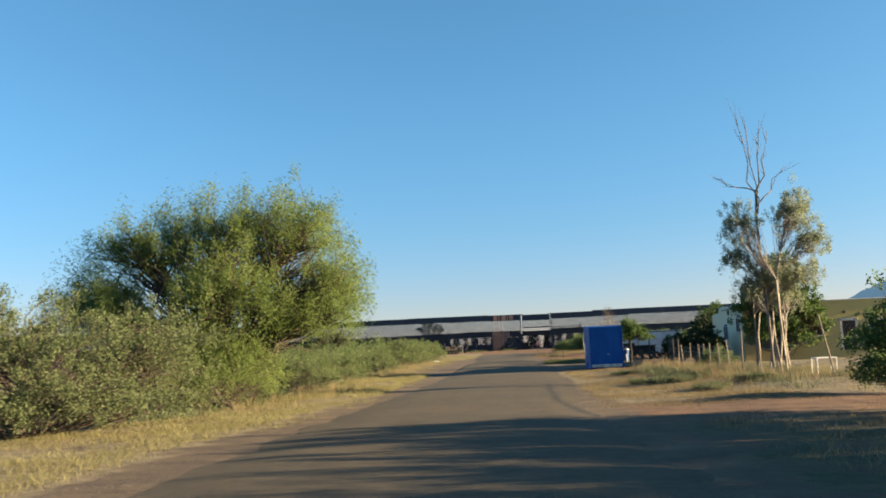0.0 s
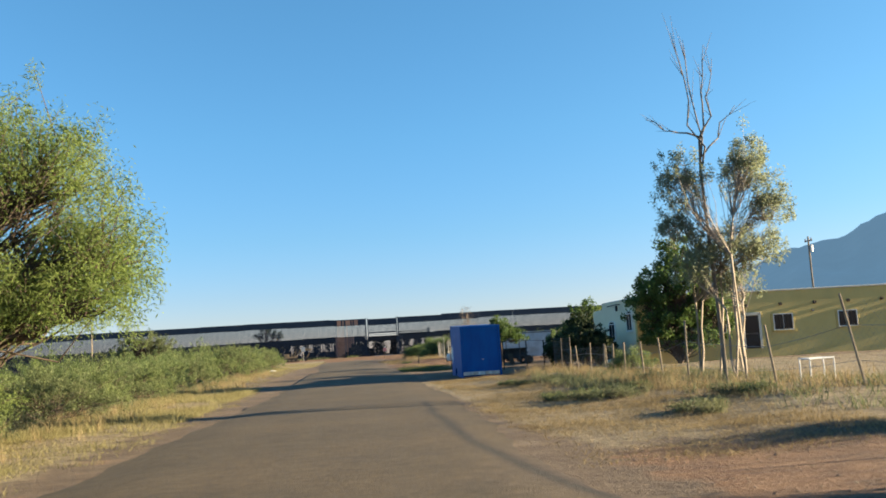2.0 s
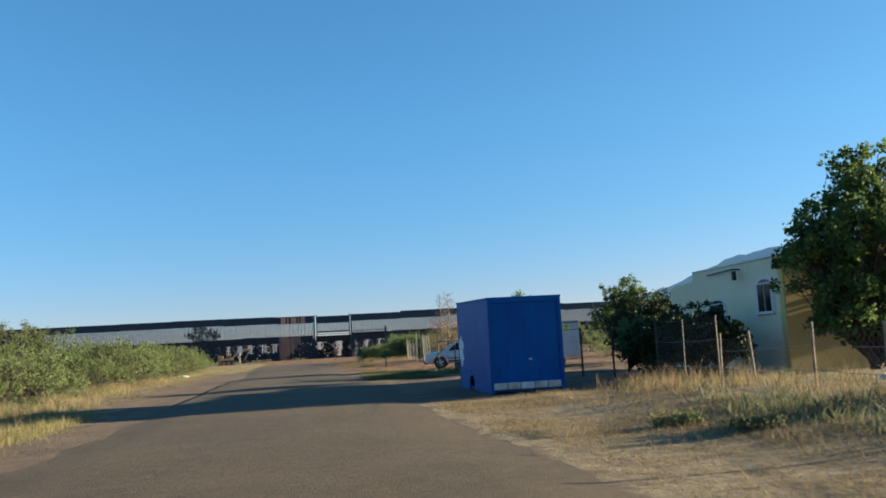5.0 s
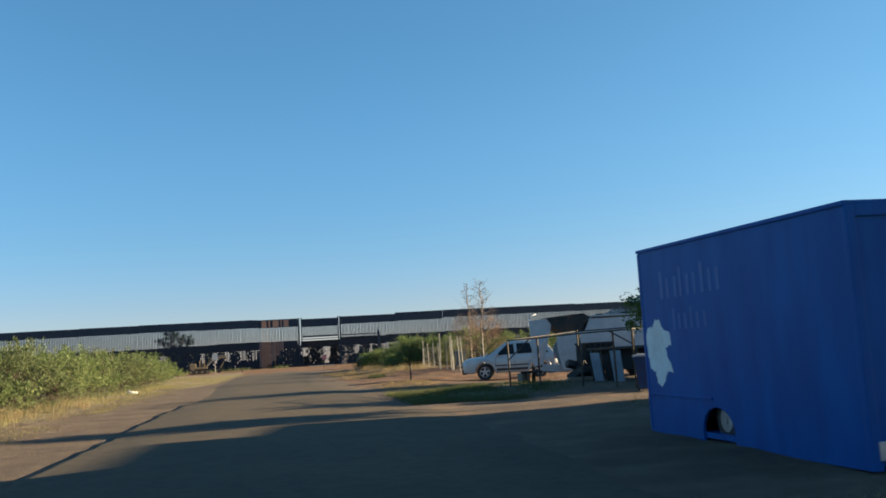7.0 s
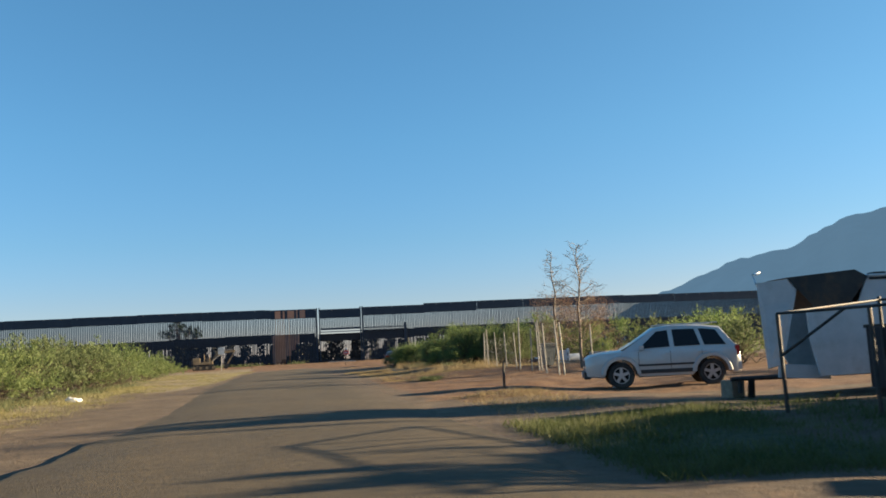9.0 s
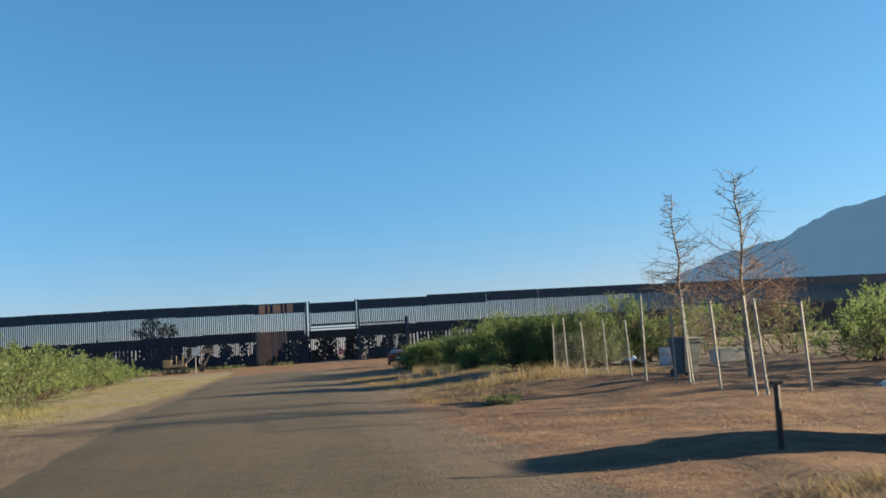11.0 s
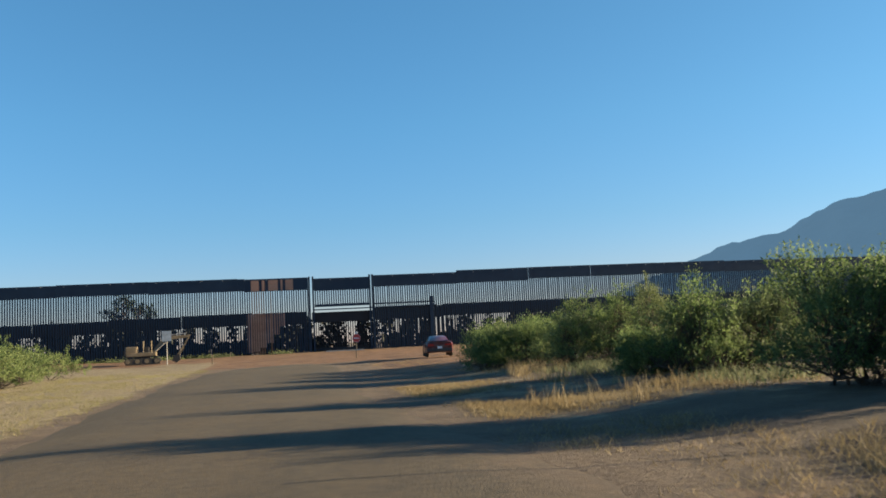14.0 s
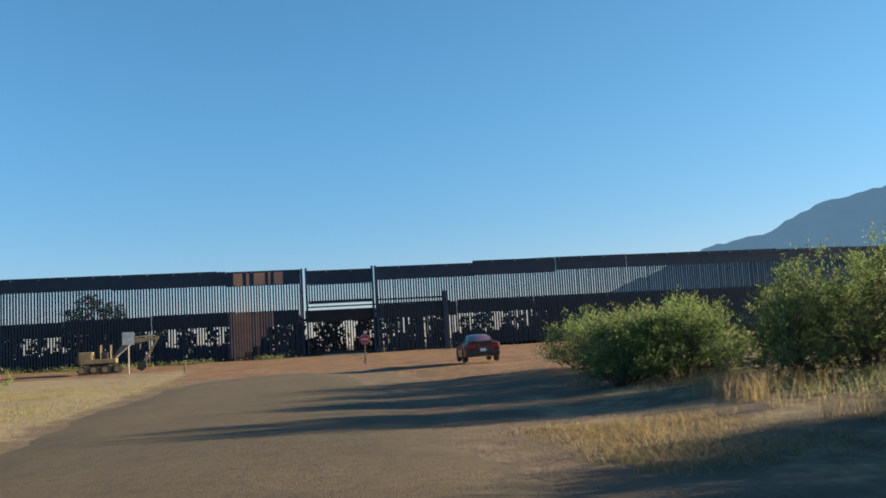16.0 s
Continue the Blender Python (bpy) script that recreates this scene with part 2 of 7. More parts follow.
M_STUCCO = surface("yellow_stucco", (0.52, 0.4, 0.14), (0.6, 0.47, 0.18), 0.6, 0.9, 0, 35, 0.5, 0.015, dirt=(0.47, 0.37, 0.15))
# the house's yellow, paled for the sky light on its side and back
M_STUCCO_PALE = surface("skylit_stucco", (0.66, 0.58, 0.38), (0.74, 0.66, 0.46), 0.6, 0.9, 0, 35, 0.5, 0.015, dirt=(0.6, 0.53, 0.36))
M_COPING = surface("pale_coping", (0.6, 0.56, 0.46), (0.72, 0.68, 0.58), 1.2, 0.85, 0, 25, 0.3)
M_RUBBER = surface("black_rubber", (0.018, 0.018, 0.018), (0.035, 0.033, 0.03), 8, 0.8, 0, 60, 0.3, dirt=(0.1, 0.08, 0.06))
M_WOOD = surface("weathered_wood", (0.195, 0.150, 0.105), (0.315, 0.262, 0.195), 6, 0.9, 0, 45, 0.5, dirt=(0.128, 0.098, 0.075))
M_BARK = surface("rough_bark", (0.053, 0.038, 0.026), (0.112, 0.083, 0.060), 5, 0.95, 0, 28, 0.8, 0.03)
M_BLACK_WOOD = surface("near_black_wood", (0.014, 0.012, 0.01), (0.034, 0.027, 0.021), 5, 0.95, 0, 28, 0.8, 0.03)
M_PALE_BARK = surface("pale_peeling_bark", (0.2, 0.165, 0.125), (0.33, 0.285, 0.235), 2.5, 0.85, 0, 18, 0.5, 0.02, dirt=(0.150, 0.112, 0.083))
M_DEAD_WOOD = surface("grey_dead_wood", (0.1, 0.08, 0.062), (0.2, 0.165, 0.135), 4, 0.9, 0, 30, 0.5)
M_CONCRETE = surface("stained_concrete", (0.26, 0.25, 0.23), (0.38, 0.36, 0.33), 1.5, 0.9, 0, 30, 0.5, dirt=(0.2, 0.15, 0.11))
M_BIN = surface("dark_blue_plastic", (0.008, 0.042, 0.13), (0.013, 0.058, 0.17), 2, 0.5, 0, 60, 0.1, dirt=(0.05, 0.07, 0.1))
M_GREY_BIN = surface("faded_blue_grey_plastic", (0.022, 0.038, 0.052), (0.036, 0.055, 0.072), 2, 0.6, 0, 60, 0.1, dirt=(0.035, 0.038, 0.04))
M_PALE_BLUE = surface("faded_pale_blue_sheet", (0.17, 0.235, 0.3), (0.25, 0.32, 0.39), 2.5, 0.6, 0.0, 30, 0.15, dirt=(0.14, 0.15, 0.15))
M_SIGN_RED = surface("faded_red_sign", (0.42, 0.03, 0.03), (0.5, 0.06, 0.05), 6, 0.5, 0, 50, 0.05)
M_MACHINE = surface("worn_tan_yellow_paint", (0.13, 0.1, 0.06), (0.22, 0.165, 0.1), 2, 0.6, 0.0, 25, 0.2, dirt=(0.04, 0.03, 0.023))
M_GRAVEL = surface("earthy_gravel", (0.13, 0.095, 0.065), (0.22, 0.16, 0.11), 5, 0.95, 0, 30, 0.5)

M_MESQUITE = leafy("mesquite_leaves", (0.108, 0.155, 0.042), (0.2, 0.268, 0.078), (0.255, 0.31, 0.1), 0.66, 0.4)
M_GREY_GREEN = leafy("dusty_grey_green_leaves", (0.062, 0.084, 0.033), (0.142, 0.172, 0.074), (0.18, 0.202, 0.092), 0.4, 0.7)
M_BUSH = leafy("bright_bush_leaves", (0.056, 0.088, 0.032), (0.172, 0.222, 0.08), (0.245, 0.278, 0.112), 0.48, 0.6)
M_EUCALYPT = leafy("eucalyptus_leaves", (0.13, 0.155, 0.095), (0.24, 0.275, 0.175), (0.29, 0.315, 0.205), 0.6, 0.5)
M_MULBERRY = leafy("dark_broad_leaves", (0.032, 0.066, 0.018), (0.098, 0.155, 0.042), (0.135, 0.19, 0.052), 0.44, 0.6)
# broad leaves again, darkened to carry the shade of the side in view
M_SHADED_BUSH = leafy("shade_side_leaves", (0.008, 0.018, 0.008), (0.03, 0.05, 0.016), (0.052, 0.075, 0.022), 0.25, 0.6)
M_THICKET = leafy("feathery_green_leaves", (0.05, 0.084, 0.03), (0.15, 0.208, 0.072), (0.225, 0.27, 0.1), 0.55, 0.6)
# near-black leaf colours stand in for shade beyond the wall
M_FAR_BUSH = leafy("far_shaded_scrub", (0.005, 0.008, 0.005), (0.014, 0.017, 0.010), (0.014, 0.017, 0.009), 0.05, 0.3)
M_DRY_LEAF = leafy("dry_russet_leaves", (0.144, 0.072, 0.043), (0.259, 0.158, 0.101), (0.274, 0.180, 0.122), 0.3, 0.8)
M_STRAW = leafy("dry_straw", (0.145, 0.102, 0.046), (0.305, 0.232, 0.12), (0.35, 0.28, 0.155), 0.35, 0.5)
M_VERGE = leafy("pale_verge_grass", (0.128, 0.112, 0.043), (0.285, 0.25, 0.112), (0.31, 0.29, 0.135), 0.4, 0.5)
M_WEED = leafy("green_weeds", (0.06, 0.078, 0.038), (0.15, 0.168, 0.085), (0.21, 0.205, 0.11), 0.4, 0.5)
M_GREEN_GRASS = leafy("green_grass", (0.045, 0.066, 0.018), (0.105, 0.126, 0.042), (0.18, 0.17, 0.075), 0.35, 0.8)


def make_glass(name, tint, rough=0.08):
    m, t, b = material(name, rough)
    b.inputs["Base Color"].default_value = (*tint, 1)
    b.inputs["Specular IOR Level"].default_value = 0.22
    return m


M_DARK_GLASS = make_glass("tinted_window", (0.012, 0.014, 0.017))


def make_car_paint(name, tint, metal):
    m, t, b = material(name, 0.35, metal)
    n = noise_node(t, 2.5, 5, 0.65)
    dust = ramp(t, n, ((0.45, (0, 0, 0)), (0.8, (1, 1, 1))))
    col = mix(t, calc(t, "MULTIPLY", dust, 0.3), tint, (0.4, 0.33, 0.26))
    t.links.new(col, b.inputs["Base Color"])
    t.links.new(calc(t, "ADD", calc(t, "MULTIPLY", dust, 0.3), 0.28), b.inputs["Roughness"])
    b.inputs["Coat Weight"].default_value = 0.4
    return m


M_SILVER, M_DARK_RED = make_car_paint("silver_car_paint", (0.46, 0.46, 0.45), 0.3), make_car_paint("dark_red_car_paint", (0.075, 0.009, 0.011), 0.2)


def plain(name, c, rough=0.6, metal=0.0, glow=0.0):
    m, t, b = material(name, rough, metal)
    b.inputs["Base Color"].default_value = (*c, 1)
    if glow:
        b.inputs["Emission Color"].default_value, b.inputs["Emission Strength"].default_value = (*c, 1), glow
    return m


M_LAMP_RED, M_LAMP_CLEAR, M_TRIM = plain("red_lamp_lens", (0.3, 0.015, 0.012), 0.25), plain("clear_lamp_lens", (0.55, 0.56, 0.57), 0.15), plain("black_trim", (0.03, 0.03, 0.03), 0.6)
# near-black stands in for shade inside the camper and behind wheel rims
M_SHADOW_GAP = plain("shaded_hollow", (0.012, 0.011, 0.01), 1.0)


# ---- building blocks ----
def part(name, bm, mat, parent=None, label=""):
    me = bpy.data.meshes.new(name)
    bm.to_mesh(me)
    bm.free()
    me.materials.append(mat)
    ob = new(name, me)
    ob.parent = parent
    return tagged(ob, label) if label else ob


def thing(name, m, label, category, group="", kind=""):
    ob = new(name)
    ob.matrix_world = m
    ob.empty_display_size = 0.2
    return tagged(ob, label, category, group, kind)


def fast_mesh(name, verts, faces, mat, parent=None, smooth=False):
    verts, faces = np.asarray(verts, dtype=np.float32), np.asarray(faces, dtype=np.int32)
    me = bpy.data.meshes.new(name)
    k = faces.shape[1]
    me.vertices.add(len(verts))
    me.vertices.foreach_set("co", verts.ravel())
    me.loops.add(faces.size)
    me.loops.foreach_set("vertex_index", faces.ravel())
    me.polygons.add(len(faces))
    me.polygons.foreach_set("loop_start", np.arange(0, faces.size, k, dtype=np.int32))
    me.update(calc_edges=True)
    if smooth:
        me.polygons.foreach_set("use_smooth", np.ones(len(faces), dtype=bool))
    me.materials.append(mat)
    ob = new(name, me)
    ob.parent = parent
    return ob


def box(bm, c, s, m=None, bevel=0.0):
    geo = bmesh.ops.create_cube(bm, size=1.0)["verts"]
    for v in geo:
        v.co = Vector((v.co.x * s[0], v.co.y * s[1], v.co.z * s[2]))
    if bevel:
        es = list({e for v in geo for e in v.link_edges})
        geo = list({v for f in bmesh.ops.bevel(bm, geom=es, offset=bevel, segments=2, affect="EDGES", profile=0.7)["faces"] for v in f.verts} | {v for v in geo if v.is_valid})
    for v in geo:
        v.co = (m @ v.co if m else v.co) + Vector(c)
    return geo


def rod(bm, a, b, r0, r1=None, n=8):
    a, b = Vector(a), Vector(b)
    r1 = r0 if r1 is None else r1
    q = (b - a).to_track_quat("Z", "Y").to_matrix()
    rings = []
    for p, r in ((a, r0), (b, r1)):
        rings.append([bm.verts.new(p + q @ Vector((r * math.cos(2 * math.pi * i / n), r * math.sin(2 * math.pi * i / n), 0))) for i in range(n)])
    for i in range(n):
        bm.faces.new((rings[0][i], rings[0][(i + 1) % n], rings[1][(i + 1) % n], rings[1][i]))
    bm.faces.new(rings[0][::-1])
    bm.faces.new(rings[1])


def bent(bm, pts, r, n=6):
    for a, b in zip(pts, pts[1:]):
        rod(bm, a, b, r, r, n)


def outline(bm, pts, y0, y1):
    """A closed outline in x and z, made solid between y0 and y1."""
    vs = [[bm.verts.new((x, y, z)) for x, z in pts] for y in (y0, y1)]
    bm.faces.new(vs[0])
    bm.faces.new(vs[1][::-1])
    for i in range(len(pts)):
        j = (i + 1) % len(pts)
        bm.faces.new((vs[0][j], vs[0][i], vs[1][i], vs[1][j]))
    bmesh.ops.recalc_face_normals(bm, faces=bm.faces[:])


# ---- the ground ----
LEVELS = ((-60, 0.1), (0, 0.1), (15, 0.04), (30, -0.14), (41, -0.26), (58, -0.2), (75, -0.15), (94, 0.14), (114, 0.22), (130, 0.2), (160, 0.28), (185, 0.42), (200, 0.7), (214, 0.88), (300, 0.9), (900, 0.0))
LY, LZ = np.array([p[0] for p in LEVELS], float), np.array([p[1] for p in LEVELS], float)


def soft_steps(v, a, b):
    s = np.clip((v - a) / (b - a), 0, 1)
    return s * s * (3 - 2 * s)


def wave(x, y, k, seed):
    """Cheap smooth noise from a few crossed sines, about -1 to 1."""
    r = np.random.RandomState(seed)
    out = 0
    for _ in range(6):
        a, f, p = r.uniform(0, 6.28), k * r.uniform(0.5, 1.8), r.uniform(0, 6.28)
        out = out + np.sin((x * np.cos(a) + y * np.sin(a)) * f + p)
    return out / 3.2


def road_left(y):
    y = np.asarray(y, float)
    base = np.interp(y, (-60, 13, 20, 26, 32, 40, 46, 54, 60, 73, 82, 90, 100, 118, 126, 145, 157, 167, 173, 176, 177), (-4.7, -4.8, -4.95, -5.02, -5.15, -5.15, -4.75, -4.65, -4.5, -4.45, -4.4, -4.1, -4.1, -4.9, -5.2, -5.55, -5.6, -5.1, -4.0, -2.2, -1.0))
    return base + 0.1 * wave(y, 0 * y, 0.8, 3) + 0.06 * wave(y, 0 * y, 3.1, 4)


def road_right(y):
    y = np.asarray(y, float)
    base = np.interp(y, (-60, 15, 22, 30, 41, 50, 62, 80, 83, 90, 104, 110, 115, 122, 129, 136, 141, 154, 166, 173, 177), (2.4, 2.5, 2.6, 2.7, 3.4, 3.65, 3.9, 4.0, 2.85, 2.8, 2.9, 2.75, 3.0, 3.5, 3.0, 2.5, 2.5, 3.0, 3.5, 3.3, 2.4))
    return base + 0.26 * wave(y, 0 * y, 0.5, 5) + 0.08 * wave(y, 0 * y, 2.9, 6)


def gh(x, y):
    """The ground's height."""
    x, y = np.asarray(x, float), np.asarray(y, float)
    z = np.interp(y, LY, LZ)
    z = (z + np.interp(y - 6, LY, LZ) + np.interp(y + 6, LY, LZ)) / 3
    off = soft_steps(np.maximum(x - 3.8, -5.4 - x), 0.0, 3.0)
    rough = off * (0.05 * wave(x, y, 0.7, 1) + 0.025 * wave(x, y, 2.3, 2))
    bank = soft_steps(x, 5, 10) * np.interp(y, (20, 26, 34, 58, 66, 88, 96, 103, 109, 116, 130, 160, 190), (0, 0, 0.22, 0.22, 0.0, 0.05, -0.2, -0.15, 0.14, 0.24, 0.3, 0.15, 0))
    under = 0.03 * (1 - off) * (y < 178)
    # churned dirt with wheel ruts turning off the road towards the parked car
    yard_dirt = soft_steps(x, 3.3, 4.6) * (1 - soft_steps(x, 13, 16)) * soft_steps(y, 94, 97) * (1 - soft_steps(y, 119, 124))
    churn = 0.045 * wave(x * 0.5, y * 1.3, 1.7, 21) + 0.028 * wave(x, y, 4.2, 22)
    for at in (98.4, 100.0, 107.5, 109.2):
        churn = churn - 0.055 * np.exp(-((y - at - 0.28 * (x - 4) - 0.4 * np.sin(x * 0.5)) / 0.28) ** 2)
    dip = -0.06 * soft_steps(x, 10, 13.5) * (1 - soft_steps(x, 18, 24)) * soft_steps(y, 101, 107) * (1 - soft_steps(y, 112.5, 119))
    return z + rough + bank + dip - under + yard_dirt * churn


def spread(stops):
    out = []
    for a, b, step in stops:
        out += list(np.arange(a, b, step))
    return np.array(out + [stops[-1][1]], float)


gx = spread(((-4000, -400, 600), (-400, -60, 34), (-60, -20, 2.0), (-20, 2, 0.6), (2, 15, 0.3), (15, 22, 0.6), (22, 60, 2.0), (60, 400, 34), (400, 4000, 600)))
gy = spread(((-600, -40, 70), (-40, -4, 3), (-4, 94, 0.5), (94, 124, 0.3), (124, 215, 0.5), (215, 260, 3), (260, 900, 64), (900, 4500, 600)))
GX, GY = np.meshgrid(gx, gy)
GZ = gh(GX, GY)
nx, ny = len(gx), len(gy)
ii = np.arange(nx * ny).reshape(ny, nx)
ground = fast_mesh("ground", np.stack((GX, GY, GZ), -1).reshape(-1, 3), np.stack((ii[:-1, :-1], ii[:-1, 1:], ii[1:, 1:], ii[1:, :-1]), -1).reshape(-1, 4), M_EARTH, smooth=True)
tagged(ground, "dry tan and red desert earth with straw and weeds", "ground", kind="structure")


def put_attr(ob, name, values):
    a = ob.data.attributes.new(name, "FLOAT", "POINT")
    a.data.foreach_set("value", np.asarray(values, np.float32).ravel())


def band(v, a, b, soft):
    return soft_steps(v, a - soft, a + soft) * (1 - soft_steps(v, b - soft, b + soft))


patchy = 6 * wave(GX, GY, 0.11, 31) + 2.5 * wave(GX, GY, 0.4, 32)
right_side = soft_steps(GX, 2.6, 3.7) * (1 - soft_steps(GX + patchy, 20, 46))
red = np.maximum.reduce([band(GY, 177, 213, 3) * band(GX + patchy, -70, 70, 25), 0.9 * right_side * band(GY, 96, 120, 3), 0.46 * right_side * band(GY, 28, 64, 2), right_side * band(GY, 74, 84, 2) * 0.3,
                         0.8 * band(GX, 3, 30, 1) * (1 - soft_steps(GX + patchy, 12, 30)) * band(GY, 22, 27.5, 1.2), 0.25 * band(GX, -8, -4.6, 0.5) * band(GY, -40, 60, 5), 0.9 * band(GX, 5, 14, 2) * band(GY, 156, 190, 5)])
left_verge = band(GX, -11, -5.8, 0.7) * (1 - 0.6 * band(GX, -8, -4, 0.6) * band(GY, 70, 128, 4))
straw = np.maximum.reduce([0.75 * left_verge * band(GY, -40, 195, 4), 0.78 * right_side * band(GY, 28, 64, 2), 0.45 * right_side * band(GY, 128, 150, 3) * band(GX, 4, 12, 1), 0.55 * soft_steps(np.abs(GX) + patchy, 18, 48), 0.5 * right_side * band(GY, -20, 21, 2), 0.95 * band(GX, -24, -5.9, 0.7) * band(GY, 116, 192, 6)])
green = np.maximum.reduce([0.7 * soft_steps(-GX, 9, 12) * (1 - soft_steps(-GX + 1.6 * patchy, 18, 48)) * band(GY + patchy, -20, 150, 14), 0.75 * band(GX + 0.05 * patchy, 3.5, 6.8, 0.5) * band(GY, 82.4, 89.2, 0.8), 0.3 * band(GX, 6.8, 9.5, 0.6) * band(GY, 83, 90, 1.0), 0.3 * right_side * band(GY, 30, 64, 2), 0.6 * right_side * band(GY, -20, 21, 2)])
for nm, v in (("red", red), ("straw", straw), ("green", green)):
    put_attr(ground, nm, v)

# the asphalt, with ragged edges, a slight crown and a broken lip
ry = np.arange(-60, 177.01, 0.4)
rs = np.concatenate(((0, 0.004), np.linspace(0.035, 0.965, 73), (0.996, 1)))
RL, RR = road_left(ry)[:, None], road_right(ry)[:, None]
RX = RL + (RR - RL) * rs[None, :]
RY = np.repeat(ry[:, None], len(rs), 1)
crown = 0.05 * (1 - (2 * rs[None, :] - 1) ** 2)
from_edge = np.minimum(RX - RL, RR - RX)
lip = 0.013 * soft_steps(RY, 66, 72) * (1 - soft_steps(RY, 88, 96)) * (1 - rs[None, :])
RZ = gh(RX, RY) - 0.012 + lip + 0.046 * soft_steps(from_edge, 0.0, 1.6) + crown * 0.7 + 0.006 * wave(RX, RY, 1.2, 8)
RZ[:, 0] -= 0.05
ii = np.arange(RX.size).reshape(RX.shape)
road = fast_mesh("road", np.stack((RX, RY, RZ), -1).reshape(-1, 3), np.stack((ii[:-1, :-1], ii[:-1, 1:], ii[1:, 1:], ii[1:, :-1]), -1).reshape(-1, 4), M_ASPHALT, smooth=True)
tagged(road, "worn reddish-brown asphalt road with dusty broken edges", "road", kind="structure")
loose = 0.5 - 0.3 * band(RY, 30, 64, 2) + 2.3 * band(RY, 96, 130, 4) + 1.8 * band(RY, 18, 29, 2) + 0.6 * band(RY, 130, 175, 3)
edge = np.maximum(1 - (RX - RL) / 0.4, 1 - (RR - RX) / loose).clip(0, 1)
edge = np.maximum(edge, 0.8 * soft_steps(RY, 166, 178))
track = sum(np.exp(-((RX - c) / 0.3) ** 2) for c in (-3.0, -1.4, 0.1, 1.7))
seal = np.exp(-((RX - np.interp(RY, (19, 22.9, 24.8, 28.5, 30, 33, 38.8, 44), (2.9, 2.22, 1.99, 1.72, 1.63, 1.67, 1.74, 1.92)) - 0.03 * wave(RX, RY, 2.0, 9)) / 0.15) ** 2) * band(RY, 20, 45, 1.5)
put_attr(road, "edge", edge), put_attr(road, "track", track), put_attr(road, "seal", seal)

# ---- the mountain ----
def mountain():
    az = np.radians(np.linspace(14, 80, 150))
    crest = np.interp(np.degrees(az), (14, 18, 20, 21.8, 24.4, 26, 28, 29.5, 31.3, 33, 34.5, 36.4, 40, 46, 54, 64, 80), (0.3, 0.7, 1.6, 2.7, 3.55, 4.2, 4.95, 5.15, 5.45, 6.4, 6.95, 7.2, 8.0, 8.4, 7.0, 5.0, 2.0))
    crest = crest + 0.05 * np.sin(az * 160) + 0.04 * np.sin(az * 371 + 1)
    depth = np.linspace(0, 1, 26)
    A, D = np.meshgrid(az, depth)
    C = np.repeat(crest[None, :], len(depth), 0)
    R = 2300 + 900 * D
    ridge = np.sin(A * 60 + 4 * D) * 0.5 + np.sin(A * 137 - 7 * D) * 0.3 + np.sin(A * 29 + 11 * D) * 0.4
    H = np.tan(np.radians(C)) * 3200 * (D ** 1.15) + ridge * 26 * np.sin(np.pi * D) ** 0.8 - 4
    V = np.stack((R * np.sin(A), 60 + R * np.cos(A), H), -1).reshape(-1, 3)
    ii = np.arange(A.size).reshape(A.shape)
    F = np.stack((ii[:-1, :-1], ii[:-1, 1:], ii[1:, 1:], ii[1:, :-1]), -1).reshape(-1, 4)
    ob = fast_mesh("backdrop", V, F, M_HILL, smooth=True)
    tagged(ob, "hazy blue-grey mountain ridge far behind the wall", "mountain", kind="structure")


mountain()

# ---- plants ----
def unit(v):
    return v / np.maximum(np.linalg.norm(v, axis=-1, keepdims=True), 1e-6)


def leaf_mesh(rs, centres, length, width, along, spread_):
    """Narrow folded leaves at the centres: two triangles each on a bent midrib."""
    n = len(centres)
    d = unit(along + spread_ * rs.normal(size=(n, 3)))
    side = unit(np.cross(d, rs.normal(size=(n, 3))))
    l = length * rs.uniform(0.6, 1.35, (n, 1))
    w = width * rs.uniform(0.6, 1.3, (n, 1))
    up = np.cross(d, side) * l * 0.12
    V = np.stack((centres - d * l / 2, centres + side * w / 2 + up, centres + d * l / 2, centres - side * w / 2 + up), 1).reshape(-1, 3)
    F = np.arange(n * 4).reshape(n, 4)
    return V, F


def stick_mesh(segs, n=5):
    """Tapered sticks between pairs of points: rows of (a, b, ra, rb)."""
    a, b = np.array([s[0] for s in segs]), np.array([s[1] for s in segs])
    ra, rb = np.array([s[2] for s in segs])[:, None, None], np.array([s[3] for s in segs])[:, None, None]
    d = unit(b - a)
    u = unit(np.cross(d, np.where(np.abs(d[:, 2:3]) > 0.9, (1.0, 0, 0), (0, 0, 1.0))))
    v = np.cross(d, u)
    ang = np.arange(n) * 2 * np.pi / n
    ring = u[:, None, :] * np.cos(ang)[None, :, None] + v[:, None, :] * np.sin(ang)[None, :, None]
    V = np.concatenate((a[:, None] + ring * ra, b[:, None] + ring * rb), 1).reshape(-1, 3)
    base = np.arange(len(segs))[:, None] * 2 * n
    i, j = np.arange(n), (np.arange(n) + 1) % n
    F = np.stack((base + i, base + j, base + n + j, base + n + i), -1).reshape(-1, 4)
    return V, F


def curve_path(rs, a, b, k, sag, wob):
    t = np.linspace(0, 1, k + 1)[:, None]
    p = np.asarray(a) * (1 - t) + np.asarray(b) * t
    p[:, 2] += (sag * np.sin(np.pi * t[:, 0]))
    w = wob * rs.normal(size=(k + 1, 3))
    w[0] = w[-1] = 0
    return p + w


